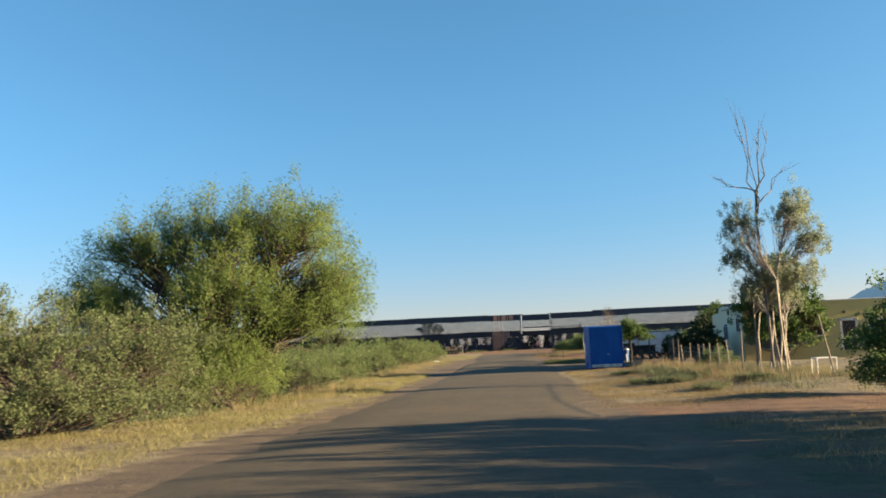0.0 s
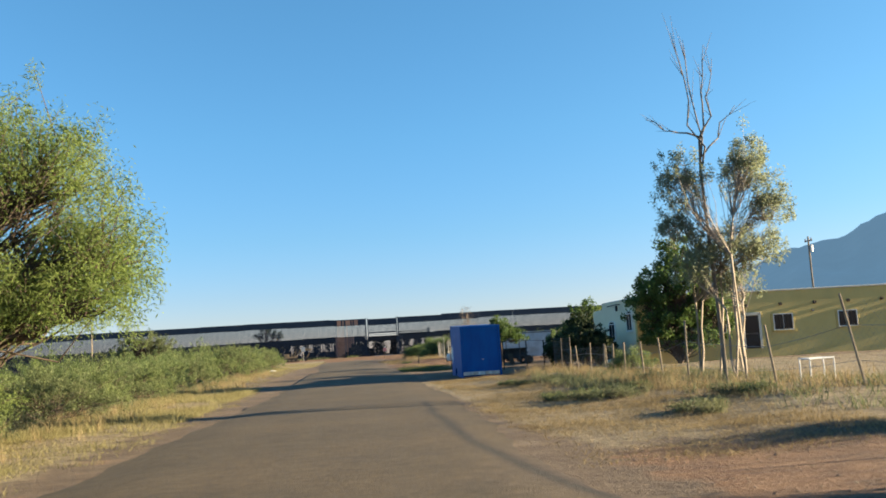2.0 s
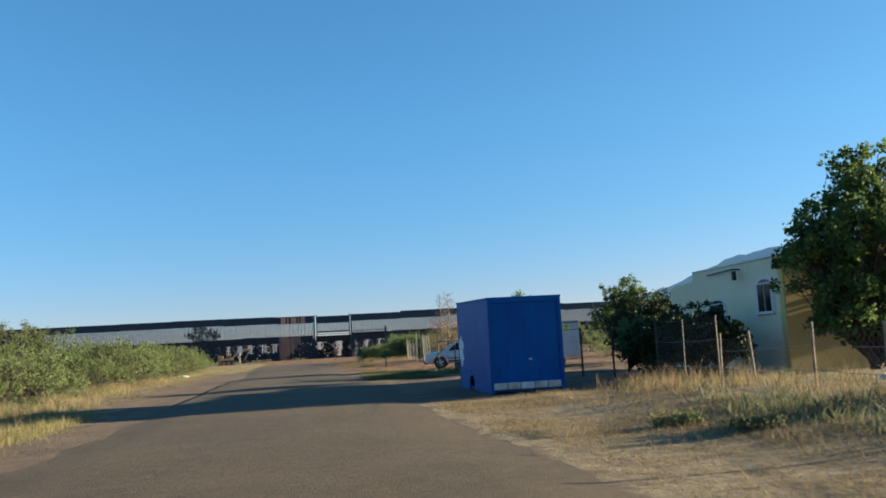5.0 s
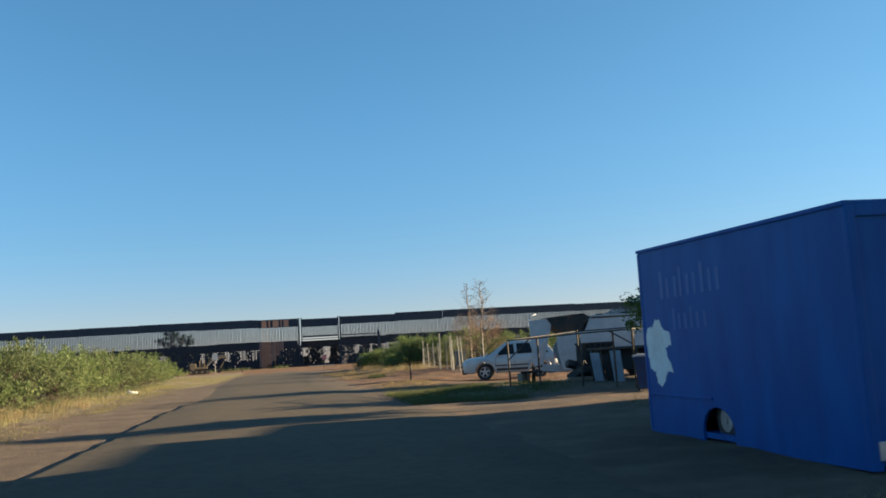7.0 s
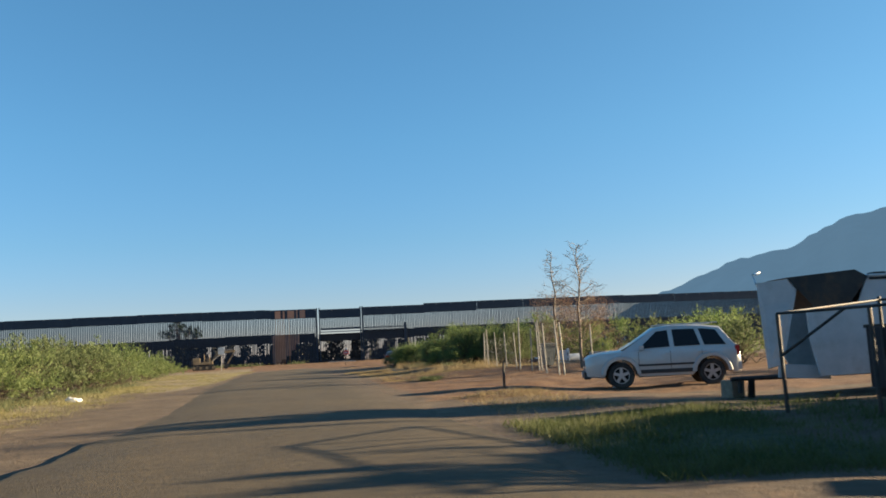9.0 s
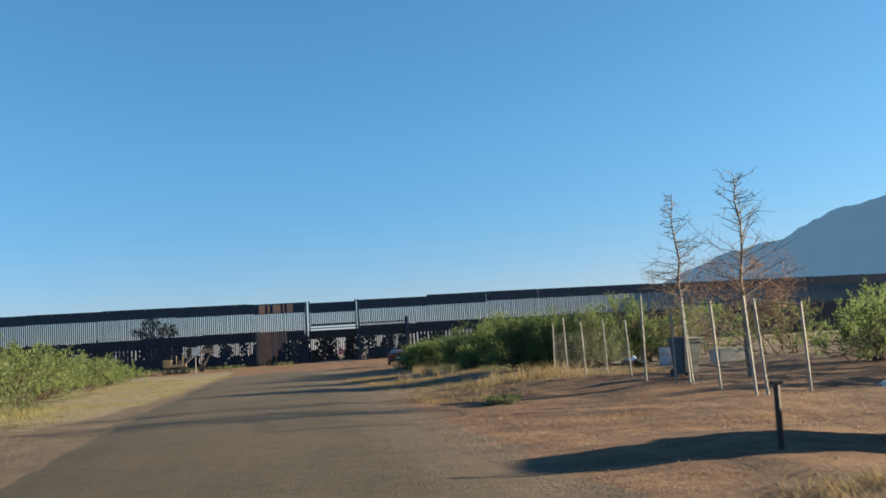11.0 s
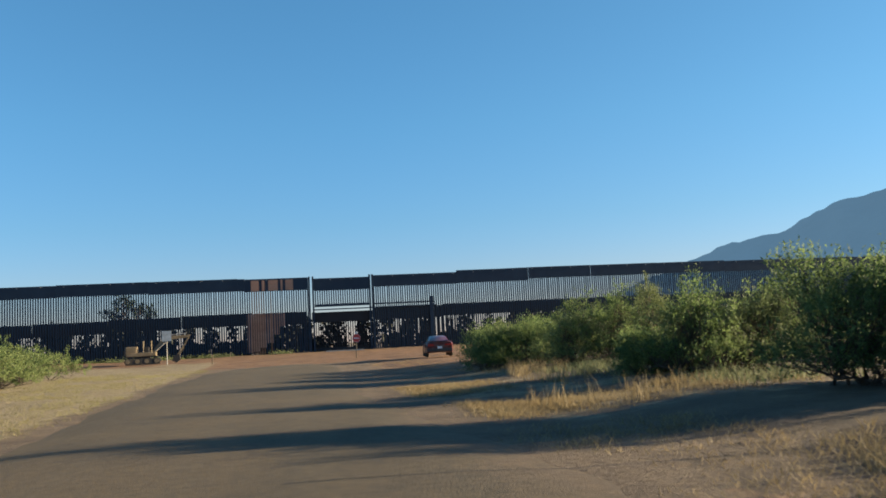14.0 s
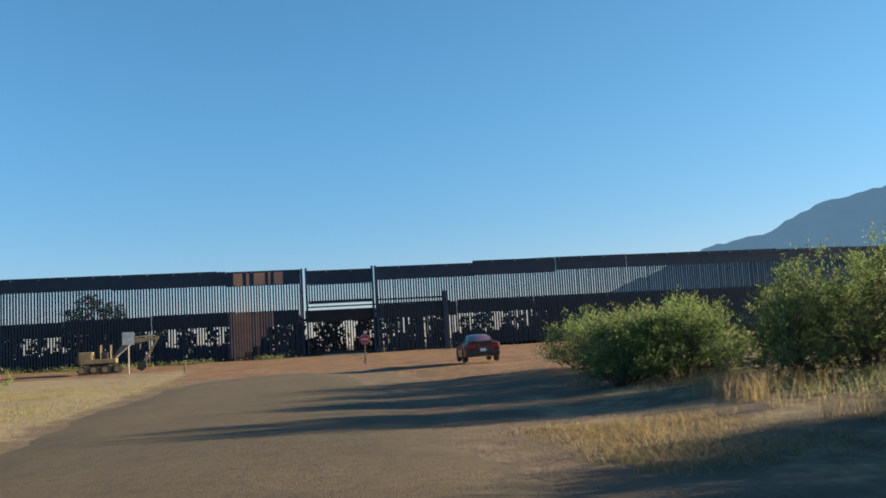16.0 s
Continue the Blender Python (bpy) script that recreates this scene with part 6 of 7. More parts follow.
def pen_things():
    z = lambda x, y: float(gh(x, y))
    wheelie_bin(pose(11.15, 113.75, z(11.15, 113.75), 0, 3, 12), "blue-grey wheelie bin behind the pipe pen", M_GREY_BIN, M_GREY_BIN)
    tr = thing("water_trough", pose(16.7, 121.5, z(16.7, 121.5), 0, 0, 8), "pale concrete water trough on the dirt", "trough")
    bm = bmesh.new()
    for c, s in (((0, -0.3, 0.28), (1.5, 0.04, 0.5)), ((0, 0.3, 0.28), (1.5, 0.04, 0.5)), ((-0.74, 0, 0.28), (0.04, 0.56, 0.5)), ((0.74, 0, 0.28), (0.04, 0.56, 0.5)), ((0, 0, 0.05), (1.5, 0.6, 0.04))):
        box(bm, c, s, None, 0.01)
    part("tank", bm, M_CONCRETE, tr)
    ld = thing("ladder", pose(13.1, 116.9, z(13.1, 116.9), 0, 0, -12), "wooden ladder lying propped on the dirt", "ladder")
    for s in (-0.2, 0.2):
        bm = bmesh.new()
        rod(bm, (-0.9, s, 0.35), (1.0, s, 0.04), 0.03)
        part("rail", bm, M_WOOD, ld)
    for k in range(7):
        bm = bmesh.new()
        x = -0.75 + 0.27 * k
        rod(bm, (x, -0.2, 0.325 - 0.044 * k), (x, 0.2, 0.325 - 0.044 * k), 0.018)
        part("rung", bm, M_WOOD, ld)
    ap = thing("refrigerator", pose(14.95, 123.6, z(14.95, 123.6), 0, 0, -12), "discarded grey and white refrigerator standing on the dirt", "appliance")
    slab("case", ap, (0, 0, 0.36), (0.44, 0.44, 0.7), M_WHITE, bevel=0.03)
    slab("door", ap, (0.29, -0.16, 0.4), (0.13, 0.12, 0.82), M_WHITE_PAINT, "white door standing ajar", bevel=0.02)
    for hz in (0.18, 0.5):
        slab("hinge", ap, (0.25, -0.24, hz), (0.04, 0.06, 0.16), M_DARK_IRON, bevel=0.004)
    wh = thing("water_heater", pose(15.75, 124.0, z(15.75, 124.0), 0, 0, 8), "white water heater tank lying on its side", "tank")
    bm = bmesh.new()
    rod(bm, (-0.42, 0, 0.23), (0.38, 0, 0.23), 0.24, 0.24, 20)
    part("tank", bm, M_WHITE, wh)
    bm = bmesh.new()
    rod(bm, (0.38, 0, 0.23), (0.41, 0, 0.23), 0.2, 0.18, 20)
    part("end_cap", bm, M_DARK_IRON, wh, "dark end cap")
    rs = np.random.RandomState(77)
    db = thing("debris_heap", pose(13.4, 123.3, z(13.4, 123.3)), "low heap of rust-red debris with a white rag on top", "debris")
    for k in range(9):
        bm = bmesh.new()
        box(bm, (0, 0, 0), rs.uniform(0.12, 0.34, 3) * np.array((1.4, 1.0, 0.7)), None, 0.02)
        bm.transform(Matrix.Translation((rs.uniform(-0.4, 0.4), rs.uniform(-0.25, 0.25), rs.uniform(0.06, 0.2))) @ Euler(rs.uniform(-0.8, 0.8, 3)).to_matrix().to_4x4())
        part("chunk", bm, (M_RUST, M_BARK, M_OLD_STEEL)[k % 3], db)
    bm = bmesh.new()
    bmesh.ops.create_grid(bm, x_segments=5, y_segments=4, size=0.22)
    for v in bm.verts:
        v.co.z = 0.36 + 0.07 * math.sin(v.co.x * 17) + 0.05 * math.cos(v.co.y * 14) - 0.9 * v.co.x * v.co.x
    ext = bmesh.ops.extrude_face_region(bm, geom=bm.faces[:])
    bmesh.ops.translate(bm, vec=(0, 0, -0.015), verts=[v for v in ext["geom"] if isinstance(v, bmesh.types.BMVert)])
    part("rag", bm, M_WHITE_PAINT, db, "crumpled white rag")
    for x, y, s in ((13.6, 57.5, 0.16), (9.6, 100.4, 0.16), (13.2, 108.0, 0.14)):
        pb = thing("paper_litter", pose(x, y, z(x, y) + 0.02), "small scrap of white plastic on the ground", "litter", "litter")
        bm = bmesh.new()
        bmesh.ops.create_icosphere(bm, subdivisions=2, radius=s)
        for v in bm.verts:
            v.co = Vector((v.co.x * 1.2, v.co.y * 0.8, max(0, v.co.z) * 0.8)) * rs.uniform(0.65, 1.25)
        part("bag", bm, M_WHITE, pb)
    pb = thing("paper_litter", pose(-9.0, 110.5, z(-9.0, 110.5) + 0.02), "crumpled white plastic bag in the dry grass", "litter")
    bm = bmesh.new()
    bmesh.ops.create_icosphere(bm, subdivisions=2, radius=0.3)
    for v in bm.verts:
        v.co = Vector((v.co.x * 1.2, v.co.y * 0.8, max(0, v.co.z) * 0.7)) * rs.uniform(0.7, 1.25)
    part("bag", bm, M_WHITE_PAINT, pb)


pen_things()


# ---- the junction before the wall ----
def junction():
    z = lambda x, y: float(gh(x, y))
    st = thing("stop_sign", pose(5.7, 187.5, z(5.7, 187.5), 0, 2, -4), "faded red octagonal stop sign on a thin post", "sign")
    bm = bmesh.new()
    rod(bm, (0, 0.03, -0.2), (0, 0.03, 1.85), 0.035)
    part("post", bm, M_DARK_IRON, st)
    bm = bmesh.new()
    pts = [(0.362 * math.cos(math.pi / 8 + k * math.pi / 4), 1.6 + 0.362 * math.sin(math.pi / 8 + k * math.pi / 4)) for k in range(8)]
    outline(bm, pts, -0.012, 0.0)
    part("plate", bm, M_WHITE_PAINT, st)
    bm = bmesh.new()
    pts = [(0.345 * math.cos(math.pi / 8 + k * math.pi / 4), 1.6 + 0.345 * math.sin(math.pi / 8 + k * math.pi / 4)) for k in range(8)]
    outline(bm, pts, -0.018, -0.012)
    part("face", bm, M_SIGN_RED, st)
    slab("lettering_bar", st, (0, -0.021, 1.6), (0.44, 0.004, 0.1), M_WHITE, bevel=0)
    slab("topper", st, (0.02, 0, 2.06), (0.2, 0.02, 0.16), M_WHITE_PAINT)
    sg = thing("road_sign", pose(-10.3, 194.0, z(-10.3, 194), 0, 0, 3), "back of a pale metal road sign on a post", "sign")
    bm = bmesh.new()
    rod(bm, (0, 0, -0.2), (0, 0, 2.9), 0.045)
    part("post", bm, M_BRIGHT_STEEL, sg)
    slab("plate", sg, (0, -0.05, 2.5), (0.8, 0.02, 0.9), M_ALU, bevel=0.006)
    for x, y, h in ((-6.2, 190.5, 0.8), (5.6, 186.2, 0.45), (12.5, 150.0, 1.2)):
        sk = thing("marker_post", pose(x, y, z(x, y)), "short weathered marker post in the dirt", "post", "marker posts")
        bm = bmesh.new()
        rod(bm, (0, 0, -0.1), (0.02, 0, h), 0.05)
        part("shaft", bm, M_BARK, sk)


junction()
tagged(slab("concrete_strip", None, (6.4, 211.6, 0.9), (4.2, 0.4, 0.14), M_CONCRETE), "pale concrete strip before the gate", "kerb")


def excavator():
    z = float(gh(-13, 198))
    e = thing("excavator", pose(-13.0, 198.5, z, 0, 0, 4), "small worn tan tracked excavator with its boom raised", "excavator")
    for s in (-0.75, 0.75):
        bm = bmesh.new()
        pts = [(-1.55, 0.3), (-1.4, 0.08), (1.4, 0.08), (1.6, 0.32), (1.4, 0.6), (-1.4, 0.6)]
        outline(bm, pts, s - 0.22, s + 0.22)
        tr = part("track", bm, M_RUBBER, e)
        for k in range(16):
            slab("track_shoe", tr, (-1.4 + 2.8 * k / 15, s, 0.05), (0.13, 0.48, 0.06), M_OLD_STEEL, bevel=0)
        for x in (-1.25, -0.4, 0.4, 1.25):
            bm = bmesh.new()
            rod(bm, (x, s - 0.24, 0.34), (x, s + 0.24, 0.34), 0.2, 0.2, 14)
            part("roller", bm, M_MACHINE, tr)
    slab("turntable", e, (0, 0, 0.7), (1.4, 1.3, 0.2), M_OLD_STEEL)
    slab("deck", e, (-0.1, 0, 0.95), (2.6, 1.7, 0.35), M_MACHINE, bevel=0.06)
    slab("engine_cover", e, (-0.95, 0, 1.38), (1.0, 1.65, 0.6), M_MACHINE, bevel=0.1)
    slab("seat_frame", e, (0.35, -0.4, 1.35), (0.5, 0.5, 0.5), M_DARK_IRON, bevel=0.05)
    slab("exhaust", e, (-0.6, 0.4, 1.85), (0.08, 0.08, 0.5), M_DARK_IRON)
    for x, y in ((0.1, -0.75), (0.8, -0.75), (0.1, -0.05), (0.8, -0.05)):
        bm = bmesh.new()
        rod(bm, (x, y, 1.1), (x, y, 2.15), 0.03)
        part("canopy_post", bm, M_MACHINE, e)
    bm = bmesh.new()
    outline(bm, [(0.7, 1.0), (1.05, 0.95), (2.0, 2.15), (4.15, 2.35), (4.2, 2.6), (1.85, 2.5)], 0.15, 0.4)
    part("boom", bm, M_MACHINE, e)
    bm = bmesh.new()
    outline(bm, [(4.25, 2.6), (4.0, 2.35), (3.0, 0.75), (3.2, 0.62)], 0.17, 0.38)
    part("arm", bm, M_MACHINE, e)
    bm = bmesh.new()
    rod(bm, (1.1, 0.1, 1.2), (2.3, 0.1, 2.2), 0.06)
    rod(bm, (2.4, 0.28, 2.62), (3.9, 0.28, 2.72), 0.05)
    part("hydraulic_ram", bm, M_BRIGHT_STEEL, e)
    bm = bmesh.new()
    outline(bm, [(3.25, 0.85), (2.75, 0.7), (2.55, 0.25), (2.95, 0.05), (3.3, 0.3)], -0.1, 0.62)
    part("bucket", bm, M_OLD_STEEL, e)
    slab("counterweight", e, (-1.5, 0, 1.1), (0.25, 1.7, 0.5), M_OLD_STEEL, bevel=0.05)


excavator()


def far_left():
    z = lambda x, y: float(gh(x, y))
    p = thing("utility_pole", pose(-30.3, 120, z(-30.3, 120)), "thin grey wooden pole beyond the bushes", "pole")
    bm = bmesh.new()
    rod(bm, (0, 0, -0.2), (0, 0, 6.5), 0.08, 0.07, 10)
    part("shaft", bm, M_WOOD, p)
    p = thing("utility_pole", pose(41.2, 90, z(41, 90)), "grey wooden utility pole behind the yellow house", "pole")
    bm = bmesh.new()
    rod(bm, (0, 0, -0.2), (0, 0, 9.7), 0.1, 0.075, 10)
    part("shaft", bm, M_WOOD, p)
    slab("crossarm", p, (0, 0, 9.3), (0.12, 1.2, 0.12), M_WOOD)
    for k in (-0.5, 0, 0.5):
        slab("insulator", p, (0, k, 9.45), (0.1, 0.1, 0.18), M_WHITE, bevel=0.02)
    bm = bmesh.new()
    rod(bm, (0.2, 0, 8.3), (0.2, 0, 8.9), 0.16, 0.16, 12)
    part("transformer", bm, M_ALU, p)


far_left()

# ---- trees and shrubs of the houses and yards ----
plant("dark_tree", 18.9, 65.3, "dense dark green broad-leaved tree by the house", "tree",
      [(0, 0, 4.4, 2.6, 2.2, 2.5), (-1.6, 0, 3.6, 1.7, 1.6, 2.0), (1.6, 0, 3.6, 1.7, 1.8, 1.9), (0.5, 0, 6.3, 1.5, 1.4, 1.5), (-0.6, -0.6, 2.4, 2.0, 1.5, 1.1), (2.6, 0.2, 2.6, 1.3, 1.4, 1.2), (0.6, -0.6, 1.5, 2.2, 1.3, 1.0), (-1.4, -0.4, 1.6, 1.3, 1.1, 1.0)],
      540, 48, 0.42, (0.17, 0.115), (M_BARK, M_MULBERRY), 51, 0.16, 0.2, 0.1, 0.5, leaf_spread=1.1)


def eucalypt():
    ob = plant("eucalyptus_tree", 12.0, 43.3, "tall pale-trunked eucalyptus with grey-green crown and dead top", "tree",
               [(-0.9, 0, 6.7, 0.95, 0.9, 1.5), (1.7, 0.3, 7.2, 1.15, 1.1, 1.6), (2.3, 0, 5.9, 0.9, 0.9, 1.3), (-1.2, 0.2, 5.2, 0.8, 0.8, 1.0), (0.4, 0.2, 4.4, 1.3, 1.1, 1.2), (1.9, 0.2, 4.4, 0.9, 0.9, 1.0), (0.9, 0.3, 3.3, 0.9, 0.8, 0.8), (-0.8, 0.1, 3.8, 0.7, 0.7, 0.8)],
               560, 46, 0.3, (0.12, 0.036), (M_PALE_BARK, M_EUCALYPT), 52, 0.056, 0.62, 0.55, 0.35, stems=6, leaf_spread=0.7, feet_apart=0.75)
    rs = np.random.RandomState(6)
    segs = []
    stem = np.array([(0.1, 0, 0), (0.05, 0, 2.5), (-0.05, 0, 5), (-0.1, 0.05, 7.2), (-0.05, 0, 8.4)])
    rad = (0.07, 0.062, 0.055, 0.05, 0.045)
    segs += [(stem[i], stem[i + 1], rad[i], rad[i + 1]) for i in range(4)]
    for tip in ((-0.75, 0, 12.2), (-0.25, 0.2, 12.0), (0.35, -0.1, 11.7), (0.75, 0.2, 11.3), (1.35, 0, 9.5), (-1.9, 0.1, 9.1)):
        p = curve_path(rs, stem[-1] - np.array((0, 0, rs.uniform(0, 1.2))), tip, 6, -0.1, 0.09)
        r = np.linspace(0.036, 0.008, 7)
        segs += [(p[i], p[i + 1], r[i], r[i + 1]) for i in range(6)]
        for k in range(7):
            i = rs.randint(2, 6)
            q = p[i] + rs.normal(size=3) * 0.2 + (p[i + 1] - p[i]) * rs.uniform(0.8, 2.0)
            segs.append((p[i], q, 0.012, 0.004))
    V, F = stick_mesh(segs, 6)
    fast_mesh("dead_top", V, F, M_DEAD_WOOD, ob, True)


eucalypt()
for k, (x, y, r, h, m, lab) in enumerate(((12.3, 67.6, 1.2, 2.2, M_SHADED_BUSH, "dark leafy bush behind the trailer"), (13.7, 67.6, 1.7, 2.6, M_SHADED_BUSH, "dark leafy bush behind the trailer"), (14.8, 68.2, 1.1, 2.2, M_SHADED_BUSH, "dark leafy bush behind the trailer"), (12.9, 70.6, 0.9, 2.4, M_BUSH, "tall leafy stems behind the trailer"), (15.0, 70.8, 1.3, 2.7, M_SHADED_BUSH, "tall dark bush behind the trailer"))):
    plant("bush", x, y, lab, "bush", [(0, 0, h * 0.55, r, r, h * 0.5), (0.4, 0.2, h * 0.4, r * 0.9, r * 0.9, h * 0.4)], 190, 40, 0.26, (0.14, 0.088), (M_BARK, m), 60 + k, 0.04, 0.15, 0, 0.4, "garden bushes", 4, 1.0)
plant("bush", 8.6, 20.8, "dark green leafy bush by the dirt drive", "bush", [(0, 0, 1.3, 1.5, 1.5, 1.25), (1.6, -0.6, 1.5, 1.6, 1.6, 1.4), (0.4, 1.2, 0.9, 1.2, 1.2, 0.9)], 210, 70, 0.3, (0.1, 0.045), (M_BARK, M_MULBERRY), 70, 0.05, 0.1, 0, 0.35, "drive bushes", 5, 1.0)
plant("bush", 13.2, 18.5, "large dark bush beside the road", "bush", [(0, 0, 1.9, 2.6, 2.6, 1.8), (-2.0, -2.5, 1.6, 2.2, 2.4, 1.5), (1.0, -5.0, 1.9, 2.5, 2.6, 1.8), (-1.0, -8.5, 1.8, 2.4, 2.6, 1.7)], 460, 66, 0.44, (0.15, 0.07), (M_BARK, M_MULBERRY), 71, 0.06, 0.1, 0, 0.35, "drive bushes", 6, 1.0)
plant("bush", 11.3, 51.0, "ragged green bush on the grassy bank", "bush", [(0, 0, 0.7, 0.9, 0.9, 0.65), (0.7, 0.3, 0.55, 0.7, 0.7, 0.5), (-0.6, 0.2, 0.5, 0.6, 0.6, 0.45)], 110, 60, 0.2, (0.07, 0.025), (M_BARK, M_BUSH), 73, 0.03, 0.1, 0, 0.2, "drive bushes", 5, flow=(0, 0, 0.8))
plant("bush", 11.2, 27.0, "low dark green bush at the edge of the dirt drive", "bush", [(0, 0, 0.8, 1.2, 1.0, 0.75), (1.3, 0.2, 0.9, 1.2, 1.0, 0.85), (-0.9, 0.2, 0.4, 0.8, 0.8, 0.4)], 150, 60, 0.24, (0.08, 0.03), (M_BARK, M_MULBERRY), 74, 0.03, 0.1, 0, 0.2, "drive bushes", 5, flow=(0, 0, 0.6))
# low weeds gathered in clumps on the bank
wd = np.random.RandomState(33)
for k, (x, y, r, h) in enumerate(((5.7, 41.5, 0.5, 0.33), (6.0, 39.4, 0.6, 0.38), (6.8, 38.6, 0.6, 0.42), (6.4, 40.8, 0.6, 0.4), (7.4, 39.6, 0.6, 0.4), (8.9, 35.9, 0.6, 0.42), (9.4, 35.2, 0.6, 0.42), (6.7, 32.8, 0.7, 0.32), (7.3, 33.4, 0.5, 0.3), (6.3, 52.6, 0.45, 0.25), (6.6, 50.6, 0.45, 0.25), (9.6, 49.6, 0.6, 0.4), (8.4, 41.5, 0.6, 0.4), (9.8, 44.0, 0.7, 0.45), (5.5, 112.8, 0.5, 0.2), (5.2, 112.1, 0.35, 0.15))):
    lob = [(0, 0, h * 0.4, r, r, h * 0.5)] + [(wd.uniform(-0.8, 0.8) * r, wd.uniform(-0.8, 0.8) * r, h * 0.35, r * 0.55, r * 0.55, h * 0.45) for _ in range(3)]
    plant("weed_clump", x, y, "low blue-green weed clump on the grassy bank" if y < 100 else "low grey-green weed clump on the red earth", "weeds", lob, 60, 22, 0.16, (0.08, 0.018), (M_BARK, M_WEED if k % 3 and y < 100 else M_GREY_GREEN), 300 + k, 0.012, 0.1, 0.0, 0.2, "weed clumps", 6, flow=(0, 0, 0.9))
# the thicket on the way to the junction; the last three, off right, are added to shade the pen
thicket = ((10.2, 127.8, 1.45, 2.45), (11.5, 126.8, 1.3, 2.2), (11.7, 128.3, 1.3, 2.35), (12.6, 125.7, 1.3, 2.2), (15.5, 127.8, 1.6, 3.1), (13.6, 127.6, 1.3, 2.4), (17.3, 127.8, 1.4, 2.3), (10.4, 134.8, 1.35, 2.1), (12.2, 135.0, 1.5, 2.3), (14.0, 135.4, 1.6, 2.4), (12.6, 137.4, 1.3, 1.5),
           (10.4, 145.3, 1.3, 1.85), (11.9, 145.0, 1.4, 2.8), (13.2, 144.2, 1.3, 2.8), (8.2, 149.0, 1.15, 1.5), (9.6, 148.8, 1.3, 1.8), (13.8, 148.2, 2.1, 2.5), (10.7, 150.6, 1.4, 1.7), (9.9, 152.9, 1.5, 1.7), (11.8, 153.8, 2.0, 2.1), (10.0, 156.6, 1.6, 1.8), (12.6, 158.4, 2.0, 2.0),
           (9.9, 136.9, 1.0, 1.15), (11.4, 138.2, 0.8, 0.9), (15.8, 153.5, 2.2, 2.4), (18.8, 146.0, 2.4, 2.6), (21.8, 139.5, 2.3, 2.2), (22.6, 134.6, 2.4, 2.9), (22.6, 128.0, 2.2, 2.6), (24.8, 124.2, 2.4, 2.8), (22.4, 119.6, 2.2, 2.4), (26, 116, 2.4, 2.6), (24, 104, 2.4, 2.4), (18.6, 109.5, 1.8, 2.1), (18.8, 112.5, 1.8, 2.1), (18.6, 115.8, 1.7, 1.9))
tk = np.random.RandomState(90)
for k, (x, y, r, h) in enumerate(thicket):
    near = k < 24
    low = [(r * 0.75 * math.cos(a), r * 0.75 * math.sin(a), h * 0.2, r * 0.62, r * 0.62, h * 0.22) for a in tk.uniform(0, 6.28) + np.arange(3) * 2.1]
    high = [(tk.uniform(-0.7, 0.7) * r, tk.uniform(-0.6, 0.6) * r, h * tk.uniform(0.6, 0.78), r * tk.uniform(0.3, 0.5), r * 0.4, h * tk.uniform(0.26, 0.38)) for _ in range(3)]
    plant("thicket_shrub", x, y, "feathery green desert shrub with pale leaf tips", "shrub", [(0, 0, h * 0.46, r, r, h * 0.42)] + low + high,
          270 if k < 3 else 200 if near else 110, 52 if near else 34, 0.25, (0.1, 0.024) if near else (0.15, 0.04), (M_BARK, (M_THICKET, M_BUSH, M_THICKET, M_GREY_GREEN, M_THICKET)[k % 5]), 200 + k, 0.045, 0.12, 0.0, 0.15, "thicket shrubs", 7, flow=(0, 0, 0.3), spray=0.48)
plant("mesquite_tree", 20.5, 92.5, "leafy green tree behind the yard", "tree", [(0, 0, 3.7, 1.6, 1.6, 1.6), (1.4, 0.4, 2.9, 1.6, 1.6, 1.4), (-1.0, 0, 2.6, 1.3, 1.3, 1.2)], 160, 50, 0.4, (0.16, 0.1), (M_BARK, M_MULBERRY), 80, 0.12, 0.25, 0.1, 0.4, leaf_spread=1.1)
plant("yard_tree", 10.4, 78.6, "small bushy tree behind the blue trailer", "tree", [(0.2, 0, 2.5, 1.4, 1.3, 0.9), (0.9, 0.3, 2.2, 1.2, 1.1, 0.8), (-0.8, -0.2, 2.2, 1.1, 1.0, 0.75), (-0.1, 0.2, 3.2, 0.7, 0.7, 0.6)], 230, 55, 0.28, (0.11, 0.06), (M_BARK, M_MULBERRY), 88, 0.06, 0.9, 0, 0.4, "yard trees", 1, 1.0)
# two mostly hidden trees, added so that their shadow covers the yard
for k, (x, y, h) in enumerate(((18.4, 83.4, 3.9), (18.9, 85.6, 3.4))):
    plant("yard_tree", x, y, "dark green tree added behind the yard to shade it", "tree", [(0, 0, h * 0.6, 2.0, 1.7, h * 0.38), (0.8, 0.8, h * 0.42, 1.7, 1.5, h * 0.36), (-0.6, -0.7, h * 0.36, 1.6, 1.3, h * 0.3)], 230, 55, 0.42, (0.16, 0.11), (M_BARK, M_SHADED_BUSH), 84 + k, 0.1, 0.2, 0, 0.4, "yard trees", leaf_spread=1.1)
plant("mesquite_tree", -25.5, 124, "rounded mesquite standing above the bushes", "tree", [(0, 0, 4.0, 3.2, 3.0, 2.0), (2.2, 0, 3.2, 2.2, 2.2, 1.7), (-2.2, 0, 2.6, 2.2, 2.2, 1.5)], 240, 50, 0.45, (0.2, 0.06), (M_BARK, M_GREY_GREEN), 81, 0.16, 0.25, 0.3, 0.4, stems=2)
